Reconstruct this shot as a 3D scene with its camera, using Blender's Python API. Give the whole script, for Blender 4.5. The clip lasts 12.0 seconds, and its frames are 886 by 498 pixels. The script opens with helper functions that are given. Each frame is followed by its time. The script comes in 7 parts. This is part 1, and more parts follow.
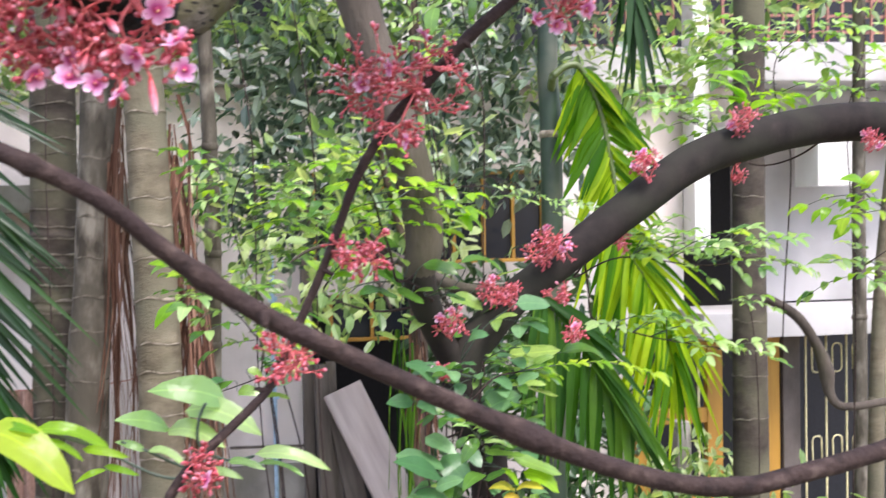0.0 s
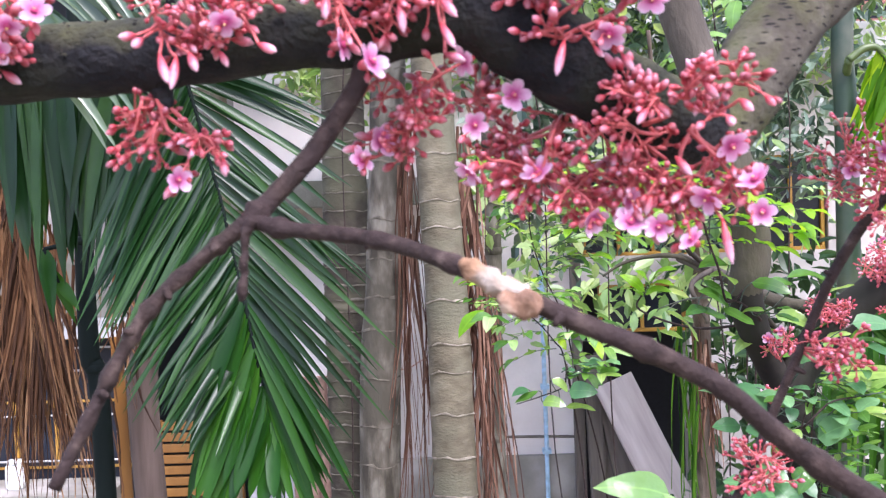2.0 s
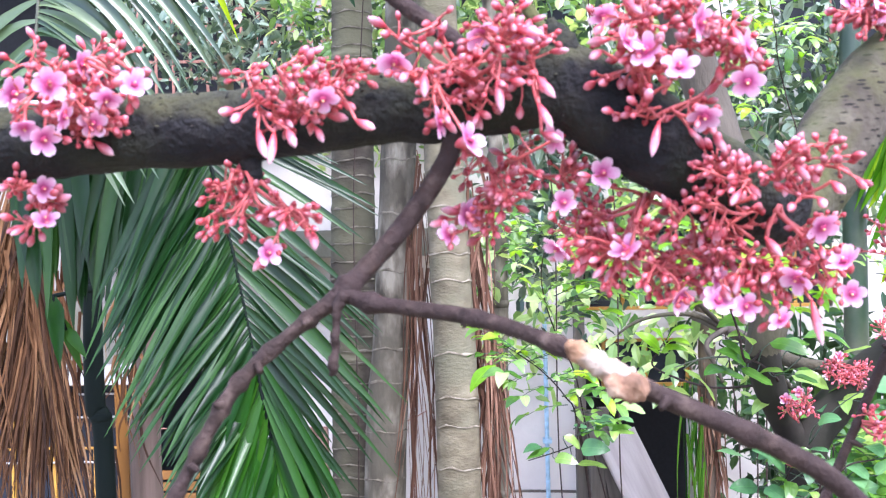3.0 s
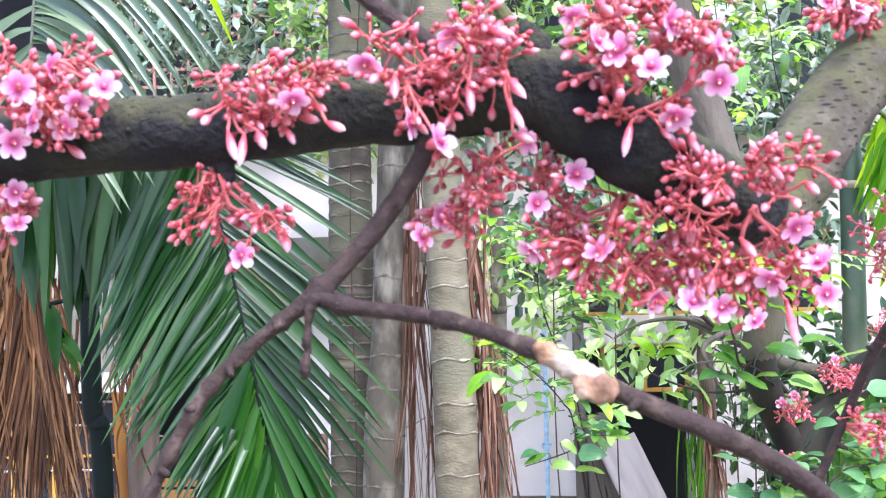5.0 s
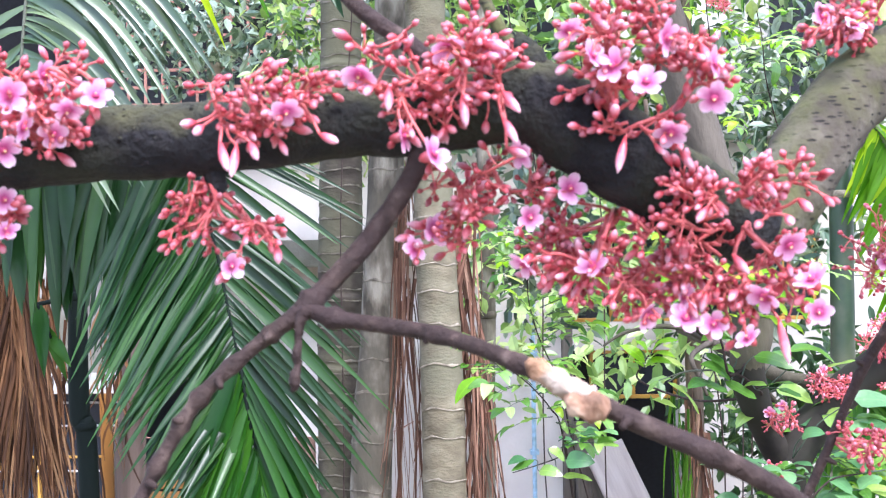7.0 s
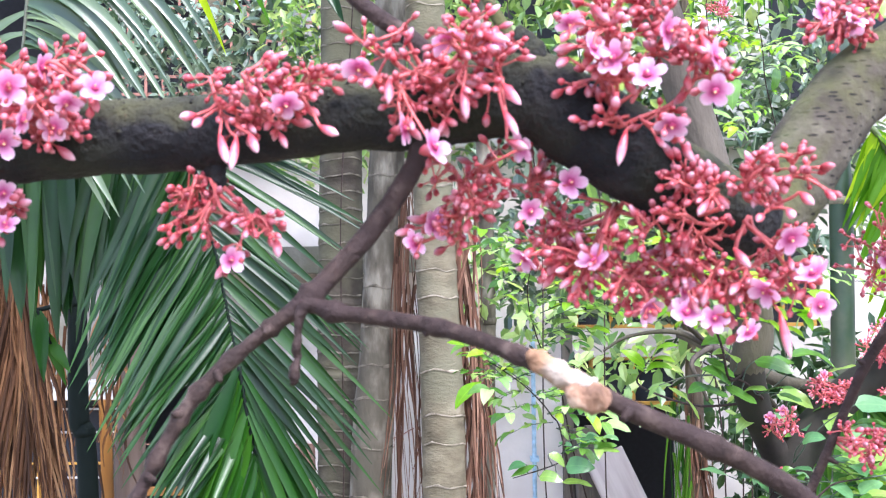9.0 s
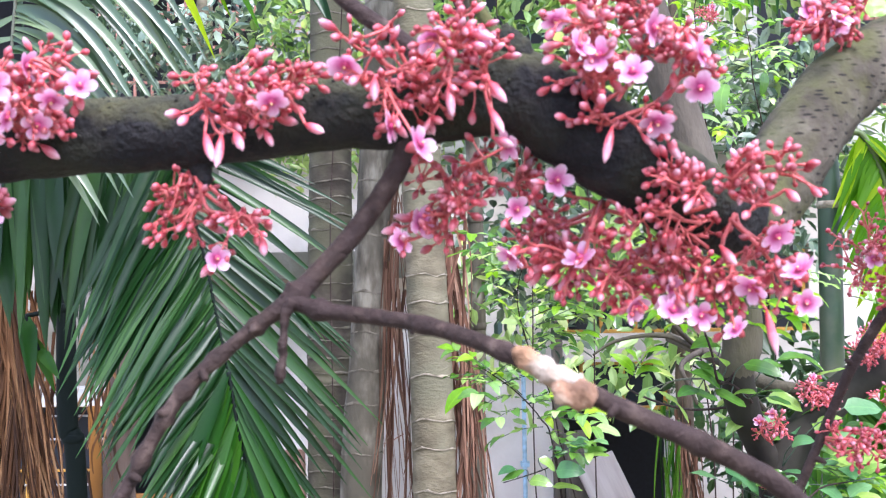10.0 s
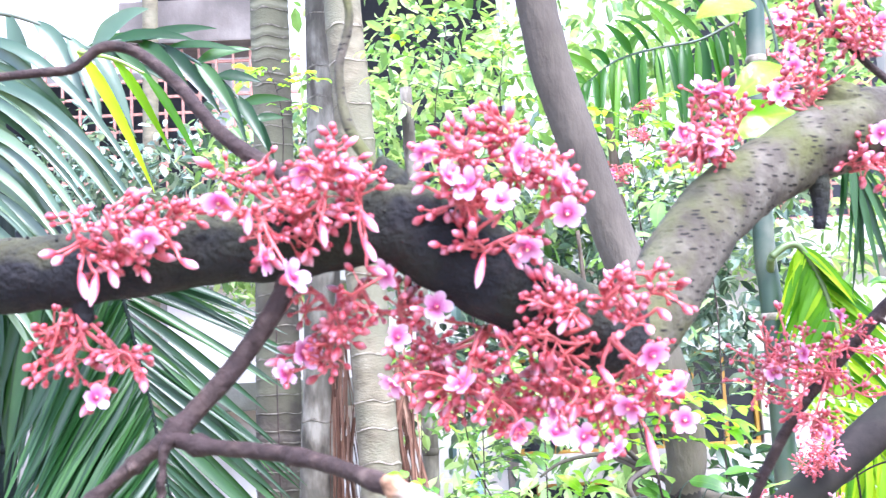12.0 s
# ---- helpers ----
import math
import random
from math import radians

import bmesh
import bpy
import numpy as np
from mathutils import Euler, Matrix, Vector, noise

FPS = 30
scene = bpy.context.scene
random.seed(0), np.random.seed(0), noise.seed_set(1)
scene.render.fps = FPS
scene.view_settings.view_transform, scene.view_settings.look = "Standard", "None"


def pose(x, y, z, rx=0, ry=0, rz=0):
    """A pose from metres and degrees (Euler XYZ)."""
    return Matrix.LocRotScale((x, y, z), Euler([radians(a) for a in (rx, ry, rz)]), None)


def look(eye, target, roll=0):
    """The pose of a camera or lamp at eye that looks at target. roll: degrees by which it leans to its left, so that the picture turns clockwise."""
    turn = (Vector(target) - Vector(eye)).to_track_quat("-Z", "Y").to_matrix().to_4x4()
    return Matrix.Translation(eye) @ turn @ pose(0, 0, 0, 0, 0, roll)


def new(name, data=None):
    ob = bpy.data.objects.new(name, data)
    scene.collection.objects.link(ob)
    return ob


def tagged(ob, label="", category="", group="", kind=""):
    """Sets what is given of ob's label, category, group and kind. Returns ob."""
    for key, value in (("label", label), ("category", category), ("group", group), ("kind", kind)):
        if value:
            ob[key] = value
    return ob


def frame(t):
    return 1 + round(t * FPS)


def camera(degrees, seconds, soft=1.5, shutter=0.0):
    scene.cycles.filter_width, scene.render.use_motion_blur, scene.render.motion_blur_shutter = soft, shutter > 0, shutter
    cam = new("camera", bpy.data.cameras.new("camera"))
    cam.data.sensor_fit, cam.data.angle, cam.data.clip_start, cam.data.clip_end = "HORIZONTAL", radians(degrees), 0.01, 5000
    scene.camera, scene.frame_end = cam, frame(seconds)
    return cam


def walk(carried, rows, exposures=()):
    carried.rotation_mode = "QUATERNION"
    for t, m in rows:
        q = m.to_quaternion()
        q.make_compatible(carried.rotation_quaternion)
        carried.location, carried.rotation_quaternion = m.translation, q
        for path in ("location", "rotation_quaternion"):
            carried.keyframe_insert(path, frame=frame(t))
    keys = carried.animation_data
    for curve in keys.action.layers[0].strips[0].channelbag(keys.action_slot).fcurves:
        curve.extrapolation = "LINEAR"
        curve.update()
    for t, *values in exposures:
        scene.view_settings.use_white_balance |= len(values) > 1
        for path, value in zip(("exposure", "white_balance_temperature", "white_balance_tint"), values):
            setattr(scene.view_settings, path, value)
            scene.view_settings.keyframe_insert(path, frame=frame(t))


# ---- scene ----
cam = camera(42.0, 12.0, 1.2, 0.4)
cam.data.dof.use_dof, cam.data.dof.focus_distance, cam.data.dof.aperture_fstop = True, 2.0, 50.0
PATH = [
    (0, (0.13582, -0.15001, 2.52461), (0.4999, 1.8155, 2.4598), -1.05),
    (0.5, (0.11447, -0.14224, 2.53561), (0.3467, 1.8397, 2.4015), -0.68),
    (0.8, (0.10083, -0.11031, 2.54089), (0.2347, 1.8808, 2.4086), -0.32),
    (1, (0.08719, -0.10674, 2.54721), (0.2265, 1.8848, 2.4278), 0.38),
    (1.5, (0.04688, -0.10327, 2.57178), (0.0092, 1.8950, 2.4984), -0.89),
    (2, (0.03285, -0.09746, 2.58426), (-0.0277, 1.8996, 2.4933), -2.02),
    (2.5, (0.00996, -0.09824, 2.59022), (-0.1019, 1.8986, 2.5897), -1.67),
    (3, (0.00422, -0.09894, 2.59339), (-0.0512, 1.9003, 2.5885), -1.17),
    (4.8, (0.00998, -0.09628, 2.59357), (-0.0424, 1.9030, 2.5913), -1.42),
    (5, (0.01294, -0.09681, 2.59181), (-0.0433, 1.9024, 2.5980), -1.42),
    (5.5, (0.01518, -0.09718, 2.59157), (-0.0492, 1.9018, 2.5907), -1.24),
    (6, (0.01387, -0.09441, 2.59402), (-0.0290, 1.9051, 2.6063), -1.12),
    (6.5, (0.01432, -0.09510, 2.59422), (-0.0327, 1.9043, 2.5912), -1.00),
    (7, (0.01217, -0.09517, 2.59485), (-0.0260, 1.9044, 2.6071), -0.76),
    (7.2, (0.01270, -0.09496, 2.59381), (-0.0189, 1.9048, 2.6044), -0.71),
    (9, (0.01201, -0.09397, 2.59051), (-0.0260, 1.9055, 2.6157), -0.72),
    (9.5, (0.01100, -0.09369, 2.59020), (-0.0231, 1.9057, 2.6258), -0.79),
    (10, (0.01317, -0.09325, 2.58807), (-0.0077, 1.9063, 2.6231), -0.86),
    (10.5, (0.01480, -0.09296, 2.58722), (-0.0104, 1.9062, 2.6388), -1.18),
    (11, (0.01731, -0.09434, 2.58912), (-0.0127, 1.9034, 2.6799), -1.52),
    (11.5, (0.02951, -0.09566, 2.59028), (0.0346, 1.8922, 2.8105), -2.76),
    (12, (0.03729, -0.09765, 2.58835), (0.1006, 1.8861, 2.8346), -2.98),
]
walk(cam, [(t, look(eye, target, roll)) for t, eye, target, roll in PATH],
     exposures=[(0, 1.68, 6500, 18), (1, 1.84, 6400, 21), (2, 1.93, 6000, 22), (3, 2.36, 5780, 19), (7, 2.33, 5850, 16), (9.5, 2.2, 5900, 16),
                (10.5, 2.05, 5900, 17), (11.0, 2.22, 5850, 17), (11.5, 2.95, 5600, 19), (12, 2.97, 5550, 19)])

# ---- world and sun: bright overcast ----
world = bpy.data.worlds.new("overcast_sky")
scene.world = world
world.use_nodes = True
wn = world.node_tree
sky = wn.nodes.new("ShaderNodeTexSky")
sky.sky_type, sky.sun_disc = "NISHITA", False
sky.sun_elevation, sky.sun_rotation = radians(62), radians(150)
sky.air_density, sky.dust_density = 1.0, 2.0
bg = wn.nodes["Background"]
haze = wn.nodes.new("ShaderNodeHueSaturation")
haze.inputs["Saturation"].default_value = 0.75
wn.links.new(sky.outputs[0], haze.inputs["Color"])
wn.links.new(haze.outputs[0], bg.inputs[0])
bg.inputs[1].default_value = 0.15
sun_data = bpy.data.lights.new("sun", "SUN")
sun_data.energy, sun_data.angle, sun_data.color = 1.6, radians(22), (1.0, 0.98, 0.95)
sun = new("sun", sun_data)
sun.matrix_world = look((2.3, -2.2, 9.0), (0.3, 2.2, 2.0))


# ---- materials ----
def nodes_of(name):
    m = bpy.data.materials.new(name)
    m.use_nodes = True
    return m, m.node_tree.nodes, m.node_tree.links, m.node_tree.nodes["Principled BSDF"]


def ramp_node(n, stops):
    r = n.new("ShaderNodeValToRGB")
    while len(r.color_ramp.elements) < len(stops):
        r.color_ramp.elements.new(0.5)
    for e, (p, c) in zip(r.color_ramp.elements, stops):
        e.position, e.color = p, (*c, 1)
    return r


def surface(name, stops, scale=8.0, rough=0.8, bump=0.3, fine=60.0, stretch=(1, 1, 1), dist=0.01, stain=None, stain_scale=2.0):
    """A rough surface: colours along a noise, a second larger stain, and relief."""
    m, n, l, b = nodes_of(name)
    tc, mp = n.new("ShaderNodeTexCoord"), n.new("ShaderNodeMapping")
    l.new(tc.outputs["Object"], mp.inputs[0])
    mp.inputs["Scale"].default_value = stretch
    a, c = n.new("ShaderNodeTexNoise"), n.new("ShaderNodeTexNoise")
    a.inputs["Scale"].default_value, a.inputs["Detail"].default_value = scale, 7
    c.inputs["Scale"].default_value, c.inputs["Detail"].default_value = fine, 5
    l.new(mp.outputs[0], a.inputs["Vector"]), l.new(mp.outputs[0], c.inputs["Vector"])
    r = ramp_node(n, stops)
    l.new(a.outputs["Fac"], r.inputs[0])
    colour = r.outputs[0]
    if stain:
        s = n.new("ShaderNodeTexNoise")
        s.inputs["Scale"].default_value, s.inputs["Detail"].default_value = stain_scale, 6
        l.new(tc.outputs["Object"], s.inputs["Vector"])
        sr = ramp_node(n, [(0.45, (0, 0, 0)), (0.62, (1, 1, 1))])
        l.new(s.outputs["Fac"], sr.inputs[0])
        mx = n.new("ShaderNodeMix")
        mx.data_type = "RGBA"
        l.new(sr.outputs[0], mx.inputs[0]), l.new(colour, mx.inputs[6])
        mx.inputs[7].default_value = (*stain, 1)
        colour = mx.outputs[2]
    l.new(colour, b.inputs["Base Color"])
    b.inputs["Roughness"].default_value = rough
    add = n.new("ShaderNodeMath")
    l.new(a.outputs["Fac"], add.inputs[0]), l.new(c.outputs["Fac"], add.inputs[1])
    bp = n.new("ShaderNodeBump")
    bp.inputs["Strength"].default_value, bp.inputs["Distance"].default_value = bump, dist
    l.new(add.outputs[0], bp.inputs["Height"]), l.new(bp.outputs[0], b.inputs["Normal"])
    return m


def leaf_skin(name, stops, glow=0.45, rough=0.35, island=False, vein=30.0, tint=None, rib=False, vary=0.35):
    """Leaves: colour varies from piece to piece, with light passing through the blade."""
    m, n, l, b = nodes_of(name)
    info = n.new("ShaderNodeNewGeometry" if island else "ShaderNodeObjectInfo")
    rnd = info.outputs["Random Per Island" if island else "Random"]
    r = ramp_node(n, stops)
    l.new(rnd, r.inputs[0])
    tc, no = n.new("ShaderNodeTexCoord"), n.new("ShaderNodeTexNoise")
    no.inputs["Scale"].default_value, no.inputs["Detail"].default_value = vein, 4
    l.new(tc.outputs["Object"], no.inputs["Vector"])
    hs = n.new("ShaderNodeHueSaturation")
    mr = n.new("ShaderNodeMapRange")
    mr.inputs["To Min"].default_value, mr.inputs["To Max"].default_value = 1 - vary, 1 + vary
    l.new(no.outputs["Fac"], mr.inputs[0]), l.new(mr.outputs[0], hs.inputs["Value"])
    l.new(r.outputs[0], hs.inputs["Color"])
    if rib:
        sp, ab, rr, lift = n.new("ShaderNodeSeparateXYZ"), n.new("ShaderNodeMath"), ramp_node(n, [(0.006, (1.28, 1.25, 1.15)), (0.022, (1, 1, 1))]), n.new("ShaderNodeMix")
        ab.operation = "ABSOLUTE"
        l.new(tc.outputs["Object"], sp.inputs[0]), l.new(sp.outputs[1], ab.inputs[0]), l.new(ab.outputs[0], rr.inputs[0])
        lift.data_type, lift.blend_type = "RGBA", "MULTIPLY"
        lift.inputs[0].default_value = 1.0
        l.new(r.outputs[0], lift.inputs[6]), l.new(rr.outputs[0], lift.inputs[7]), l.new(lift.outputs[2], hs.inputs["Color"])
    l.new(hs.outputs[0], b.inputs["Base Color"])
    b.inputs["Roughness"].default_value = rough
    bp = n.new("ShaderNodeBump")
    bp.inputs["Strength"].default_value, bp.inputs["Distance"].default_value = 0.25, 0.004
    l.new(no.outputs["Fac"], bp.inputs["Height"]), l.new(bp.outputs[0], b.inputs["Normal"])
    tr, ms = n.new("ShaderNodeBsdfTranslucent"), n.new("ShaderNodeMixShader")
    warm = n.new("ShaderNodeMix")
    warm.data_type, warm.blend_type = "RGBA", "MULTIPLY"
    warm.inputs[0].default_value = 1.0
    l.new(hs.outputs[0], warm.inputs[6])
    warm.inputs[7].default_value = (*(tint or (1.6, 1.6, 0.8)), 1)
    l.new(warm.outputs[2], tr.inputs[0])
    ms.inputs[0].default_value = glow
    out = n["Material Output"]
    l.new(b.outputs[0], ms.inputs[1]), l.new(tr.outputs[0], ms.inputs[2]), l.new(ms.outputs[0], out.inputs[0])
    return m


def plain(name, colour, rough=0.5, metal=0.0, noise_scale=40.0, vary=0.25):
    m, n, l, b = nodes_of(name)
    no = n.new("ShaderNodeTexNoise")
    no.inputs["Scale"].default_value, no.inputs["Detail"].default_value = noise_scale, 6
    tc = n.new("ShaderNodeTexCoord")
    l.new(tc.outputs["Object"], no.inputs["Vector"])
    lo, hi = [c * (1 - vary) for c in colour], [min(1, c * (1 + vary)) for c in colour]
    r = ramp_node(n, [(0.3, lo), (0.7, hi)])
    l.new(no.outputs["Fac"], r.inputs[0]), l.new(r.outputs[0], b.inputs["Base Color"])
    b.inputs["Roughness"].default_value, b.inputs["Metallic"].default_value = rough, metal
    return m


M_BARK = surface("mossy_bark", [(0.3, (0.004, 0.0042, 0.006)), (0.5, (0.0085, 0.0080, 0.0100)), (0.72, (0.021, 0.019, 0.019))], 90, 0.9, 1.0, 420, (1, 1, 1), 0.0022, (0.016, 0.017, 0.010), 26)
M_LIMB = surface("lichen_bark", [(0.3, (0.030, 0.024, 0.018)), (0.52, (0.068, 0.057, 0.044)), (0.75, (0.13, 0.115, 0.090))], 70, 0.9, 0.8, 380, (1, 1, 1), 0.0012, (0.070, 0.070, 0.026), 34)


def dashes(m, stretch, size, colour):
    """Short dark bark slits over a bark material."""
    n, l, b = m.node_tree.nodes, m.node_tree.links, m.node_tree.nodes["Principled BSDF"]
    tc, mp, vo = n.new("ShaderNodeTexCoord"), n.new("ShaderNodeMapping"), n.new("ShaderNodeTexVoronoi")
    mp.inputs["Scale"].default_value = stretch
    mp.inputs["Rotation"].default_value = (0, radians(12), 0)
    l.new(tc.outputs["Object"], mp.inputs[0]), l.new(mp.outputs[0], vo.inputs["Vector"])
    vo.inputs["Scale"].default_value = 1.0
    r = ramp_node(n, [(size, (1, 1, 1)), (size + 0.10, (0, 0, 0))])
    l.new(vo.outputs["Distance"], r.inputs[0])
    mx = n.new("ShaderNodeMix")
    mx.data_type = "RGBA"
    old = b.inputs["Base Color"].links[0].from_socket
    l.new(r.outputs[0], mx.inputs[0]), l.new(old, mx.inputs[6])
    mx.inputs[7].default_value = (*colour, 1)
    l.new(mx.outputs[2], b.inputs["Base Color"])


def mossy(m, colour, lo, hi, scale):
    """Moss on the upward side of a limb, broken up by noise."""
    n, l, b = m.node_tree.nodes, m.node_tree.links, m.node_tree.nodes["Principled BSDF"]
    ge, sp, no, tc = n.new("ShaderNodeNewGeometry"), n.new("ShaderNodeSeparateXYZ"), n.new("ShaderNodeTexNoise"), n.new("ShaderNodeTexCoord")
    no.inputs["Scale"].default_value, no.inputs["Detail"].default_value = scale, 8
    l.new(tc.outputs["Object"], no.inputs["Vector"]), l.new(ge.outputs["Normal"], sp.inputs[0])
    ad, r, mx = n.new("ShaderNodeMath"), ramp_node(n, [(lo, (0, 0, 0)), (hi, (1, 1, 1))]), n.new("ShaderNodeMix")
    ad.operation = "MULTIPLY_ADD"
    l.new(sp.outputs[2], ad.inputs[0])
    ad.inputs[1].default_value = 0.45
    l.new(no.outputs["Fac"], ad.inputs[2]), l.new(ad.outputs[0], r.inputs[0])
    mx.data_type = "RGBA"
    old = b.inputs["Base Color"].links[0].from_socket
    l.new(r.outputs[0], mx.inputs[0]), l.new(old, mx.inputs[6])
    mx.inputs[7].default_value = (*colour, 1)
    l.new(mx.outputs[2], b.inputs["Base Color"])


dashes(M_LIMB, (150, 150, 520), 0.21, (0.012, 0.010, 0.008))
mossy(M_BARK, (0.050, 0.048, 0.021), 0.62, 0.95, 60)
mossy(M_LIMB, (0.066, 0.070, 0.024), 0.74, 1.0, 45)
M_TWIG = surface("brown_twig_bark", [(0.3, (0.014, 0.008, 0.007)), (0.55, (0.038, 0.023, 0.0195)), (0.74, (0.090, 0.062, 0.052)), (0.84, (0.22, 0.18, 0.16))], 170, 0.8, 0.9, 500, (1, 1, 1), 0.0012, (0.030, 0.018, 0.017), 60)
M_KNOT = surface("dry_foam", [(0.38, (0.10, 0.05, 0.03)), (0.50, (0.30, 0.17, 0.10)), (0.58, (0.29, 0.215, 0.165)), (0.68, (0.38, 0.32, 0.275))], 75, 0.85, 0.8, 600, (1, 1, 1), 0.001)
M_FOAM_BROWN = surface("brown_foam", [(0.35, (0.09, 0.045, 0.026)), (0.55, (0.24, 0.13, 0.08)), (0.68, (0.46, 0.33, 0.24))], 110, 0.85, 0.9, 600, (1, 1, 1), 0.001)
M_TRUNK = surface("grey_tree_bark", [(0.3, (0.042, 0.034, 0.028)), (0.6, (0.082, 0.068, 0.055)), (0.8, (0.13, 0.112, 0.09))], 14, 0.9, 0.7, 90, (1, 1, 0.4), 0.006, (0.065, 0.060, 0.034), 4)
M_PEEL = surface("brown_peeling_bark", [(0.35, (0.055, 0.040, 0.030)), (0.5, (0.115, 0.085, 0.066)), (0.68, (0.24, 0.19, 0.155))], 22, 0.9, 0.8, 120, (1, 1, 0.25), 0.006, (0.08, 0.058, 0.045), 6)
M_LIMB_TWO = surface("brown_limb_bark", [(0.3, (0.009, 0.007, 0.0065)), (0.6, (0.020, 0.0155, 0.0135)), (0.8, (0.037, 0.030, 0.025))], 30, 0.85, 0.3, 140, (1, 1, 1), 0.002, (0.022, 0.021, 0.015), 8)
M_PALM = surface("areca_trunk", [(0.3, (0.085, 0.070, 0.046)), (0.55, (0.15, 0.127, 0.085)), (0.8, (0.22, 0.19, 0.135))], 16, 0.8, 0.5, 90, (1, 1, 2.0), 0.005, (0.13, 0.12, 0.08), 6)
M_PALM_GREY = surface("grey_areca_trunk", [(0.38, (0.045, 0.038, 0.028)), (0.5, (0.115, 0.100, 0.078)), (0.62, (0.21, 0.19, 0.155))], 26, 0.85, 0.6, 110, (1, 1, 0.35), 0.005, (0.075, 0.066, 0.050), 7)
M_PALM_DARK = surface("dark_areca_trunk", [(0.3, (0.028, 0.022, 0.017)), (0.6, (0.058, 0.047, 0.036)), (0.8, (0.098, 0.083, 0.063))], 18, 0.85, 0.5, 80, (1, 1, 1.4), 0.004, (0.10, 0.095, 0.06), 4)
M_SCAR = surface("leaf_scar", [(0.35, (0.11, 0.09, 0.065)), (0.6, (0.28, 0.24, 0.185))], 40, 0.9, 0.6, 160, (1, 1, 1), 0.003)
M_SCAR_DIM = surface("dull_leaf_scar", [(0.35, (0.06, 0.05, 0.036)), (0.6, (0.15, 0.13, 0.10))], 40, 0.9, 0.6, 160, (1, 1, 1), 0.003)
M_CULM = surface("green_stem", [(0.3, (0.016, 0.034, 0.021)), (0.6, (0.034, 0.060, 0.036)), (0.8, (0.070, 0.095, 0.060))], 10, 0.45, 0.2, 60, (1, 1, 0.3), 0.002, (0.085, 0.090, 0.062), 5)
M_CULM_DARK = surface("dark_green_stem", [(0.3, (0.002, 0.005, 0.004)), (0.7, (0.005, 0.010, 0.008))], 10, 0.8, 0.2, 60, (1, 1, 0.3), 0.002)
M_LIME_RIB = surface("lime_midrib", [(0.3, (0.14, 0.22, 0.03)), (0.7, (0.26, 0.34, 0.07))], 12, 0.4, 0.2, 60, (1, 1, 0.3), 0.002)
M_RIB_OLIVE = surface("olive_midrib", [(0.3, (0.05, 0.075, 0.02)), (0.7, (0.12, 0.16, 0.05))], 12, 0.45, 0.2, 60, (1, 1, 0.3), 0.002)
M_DRY = leaf_skin("dry_palm_leaf", [(0.0, (0.030, 0.013, 0.007)), (0.5, (0.105, 0.046, 0.019)), (0.8, (0.20, 0.100, 0.045)), (1.0, (0.34, 0.20, 0.105))], 0.15, 0.8, vein=20, tint=(1.2, 1.0, 0.8))
M_ROOT = leaf_skin("hanging_root", [(0.0, (0.075, 0.034, 0.022)), (0.6, (0.15, 0.075, 0.05)), (1.0, (0.30, 0.18, 0.125))], 0.0, 0.85, vein=40)
M_FROND = leaf_skin("palm_leaf_dark", [(0.0, (0.006, 0.026, 0.006)), (0.5, (0.013, 0.046, 0.011)), (1.0, (0.036, 0.092, 0.020))], 0.36, 0.32, vein=12)
M_FROND_DEEP = leaf_skin("palm_leaf_deep", [(0.0, (0.006, 0.034, 0.003)), (0.5, (0.012, 0.060, 0.004)), (1.0, (0.032, 0.105, 0.008))], 0.30, 0.38, vein=12)
M_FROND_MID = leaf_skin("palm_leaf_mid", [(0.0, (0.012, 0.055, 0.006)), (0.5, (0.03, 0.10, 0.010)), (1.0, (0.09, 0.19, 0.02))], 0.45, 0.32, vein=12, tint=(1.8, 1.8, 0.6))
M_FROND_GREY = leaf_skin("palm_leaf_glossy", [(0.0, (0.030, 0.064, 0.030)), (0.6, (0.058, 0.100, 0.050)), (1.0, (0.12, 0.165, 0.080))], 0.20, 0.30, vein=12)
M_FROND_LIME = leaf_skin("palm_leaf_lime", [(0.0, (0.030, 0.110, 0.003)), (0.45, (0.085, 0.21, 0.004)), (1.0, (0.33, 0.44, 0.010))], 0.55, 0.45, vein=12, tint=(2.0, 2.0, 0.4))
M_LEAF = leaf_skin("leaflet_green", [(0.0, (0.045, 0.125, 0.022)), (0.5, (0.10, 0.22, 0.035)), (1.0, (0.27, 0.39, 0.10))], 0.40, 0.19, vein=7, rib=True, vary=0.22, tint=(1.3, 1.4, 0.8))
M_LEAF_LIME = leaf_skin("leaflet_lime", [(0.0, (0.14, 0.32, 0.012)), (0.6, (0.22, 0.41, 0.018)), (1.0, (0.37, 0.50, 0.04))], 0.5, 0.28, vein=7, rib=True, vary=0.18)
M_LEAF_PALE = leaf_skin("leaflet_pale", [(0.0, (0.20, 0.36, 0.11)), (0.5, (0.30, 0.46, 0.16)), (1.0, (0.42, 0.56, 0.24))], 0.45, 0.25, vein=7, rib=True, vary=0.15, tint=(1.3, 1.4, 0.8))
M_LEAF_YELLOW = leaf_skin("leaflet_yellow", [(0.0, (0.42, 0.40, 0.05)), (0.5, (0.50, 0.40, 0.06)), (1.0, (0.50, 0.30, 0.06))], 0.4, 0.3, vein=7, rib=True, vary=0.15)
M_LEAF_BLUE = leaf_skin("leaf_bluish", [(0.0, (0.045, 0.13, 0.050)), (0.6, (0.085, 0.20, 0.08)), (1.0, (0.15, 0.28, 0.12))], 0.3, 0.28, vein=7, rib=True, vary=0.2)
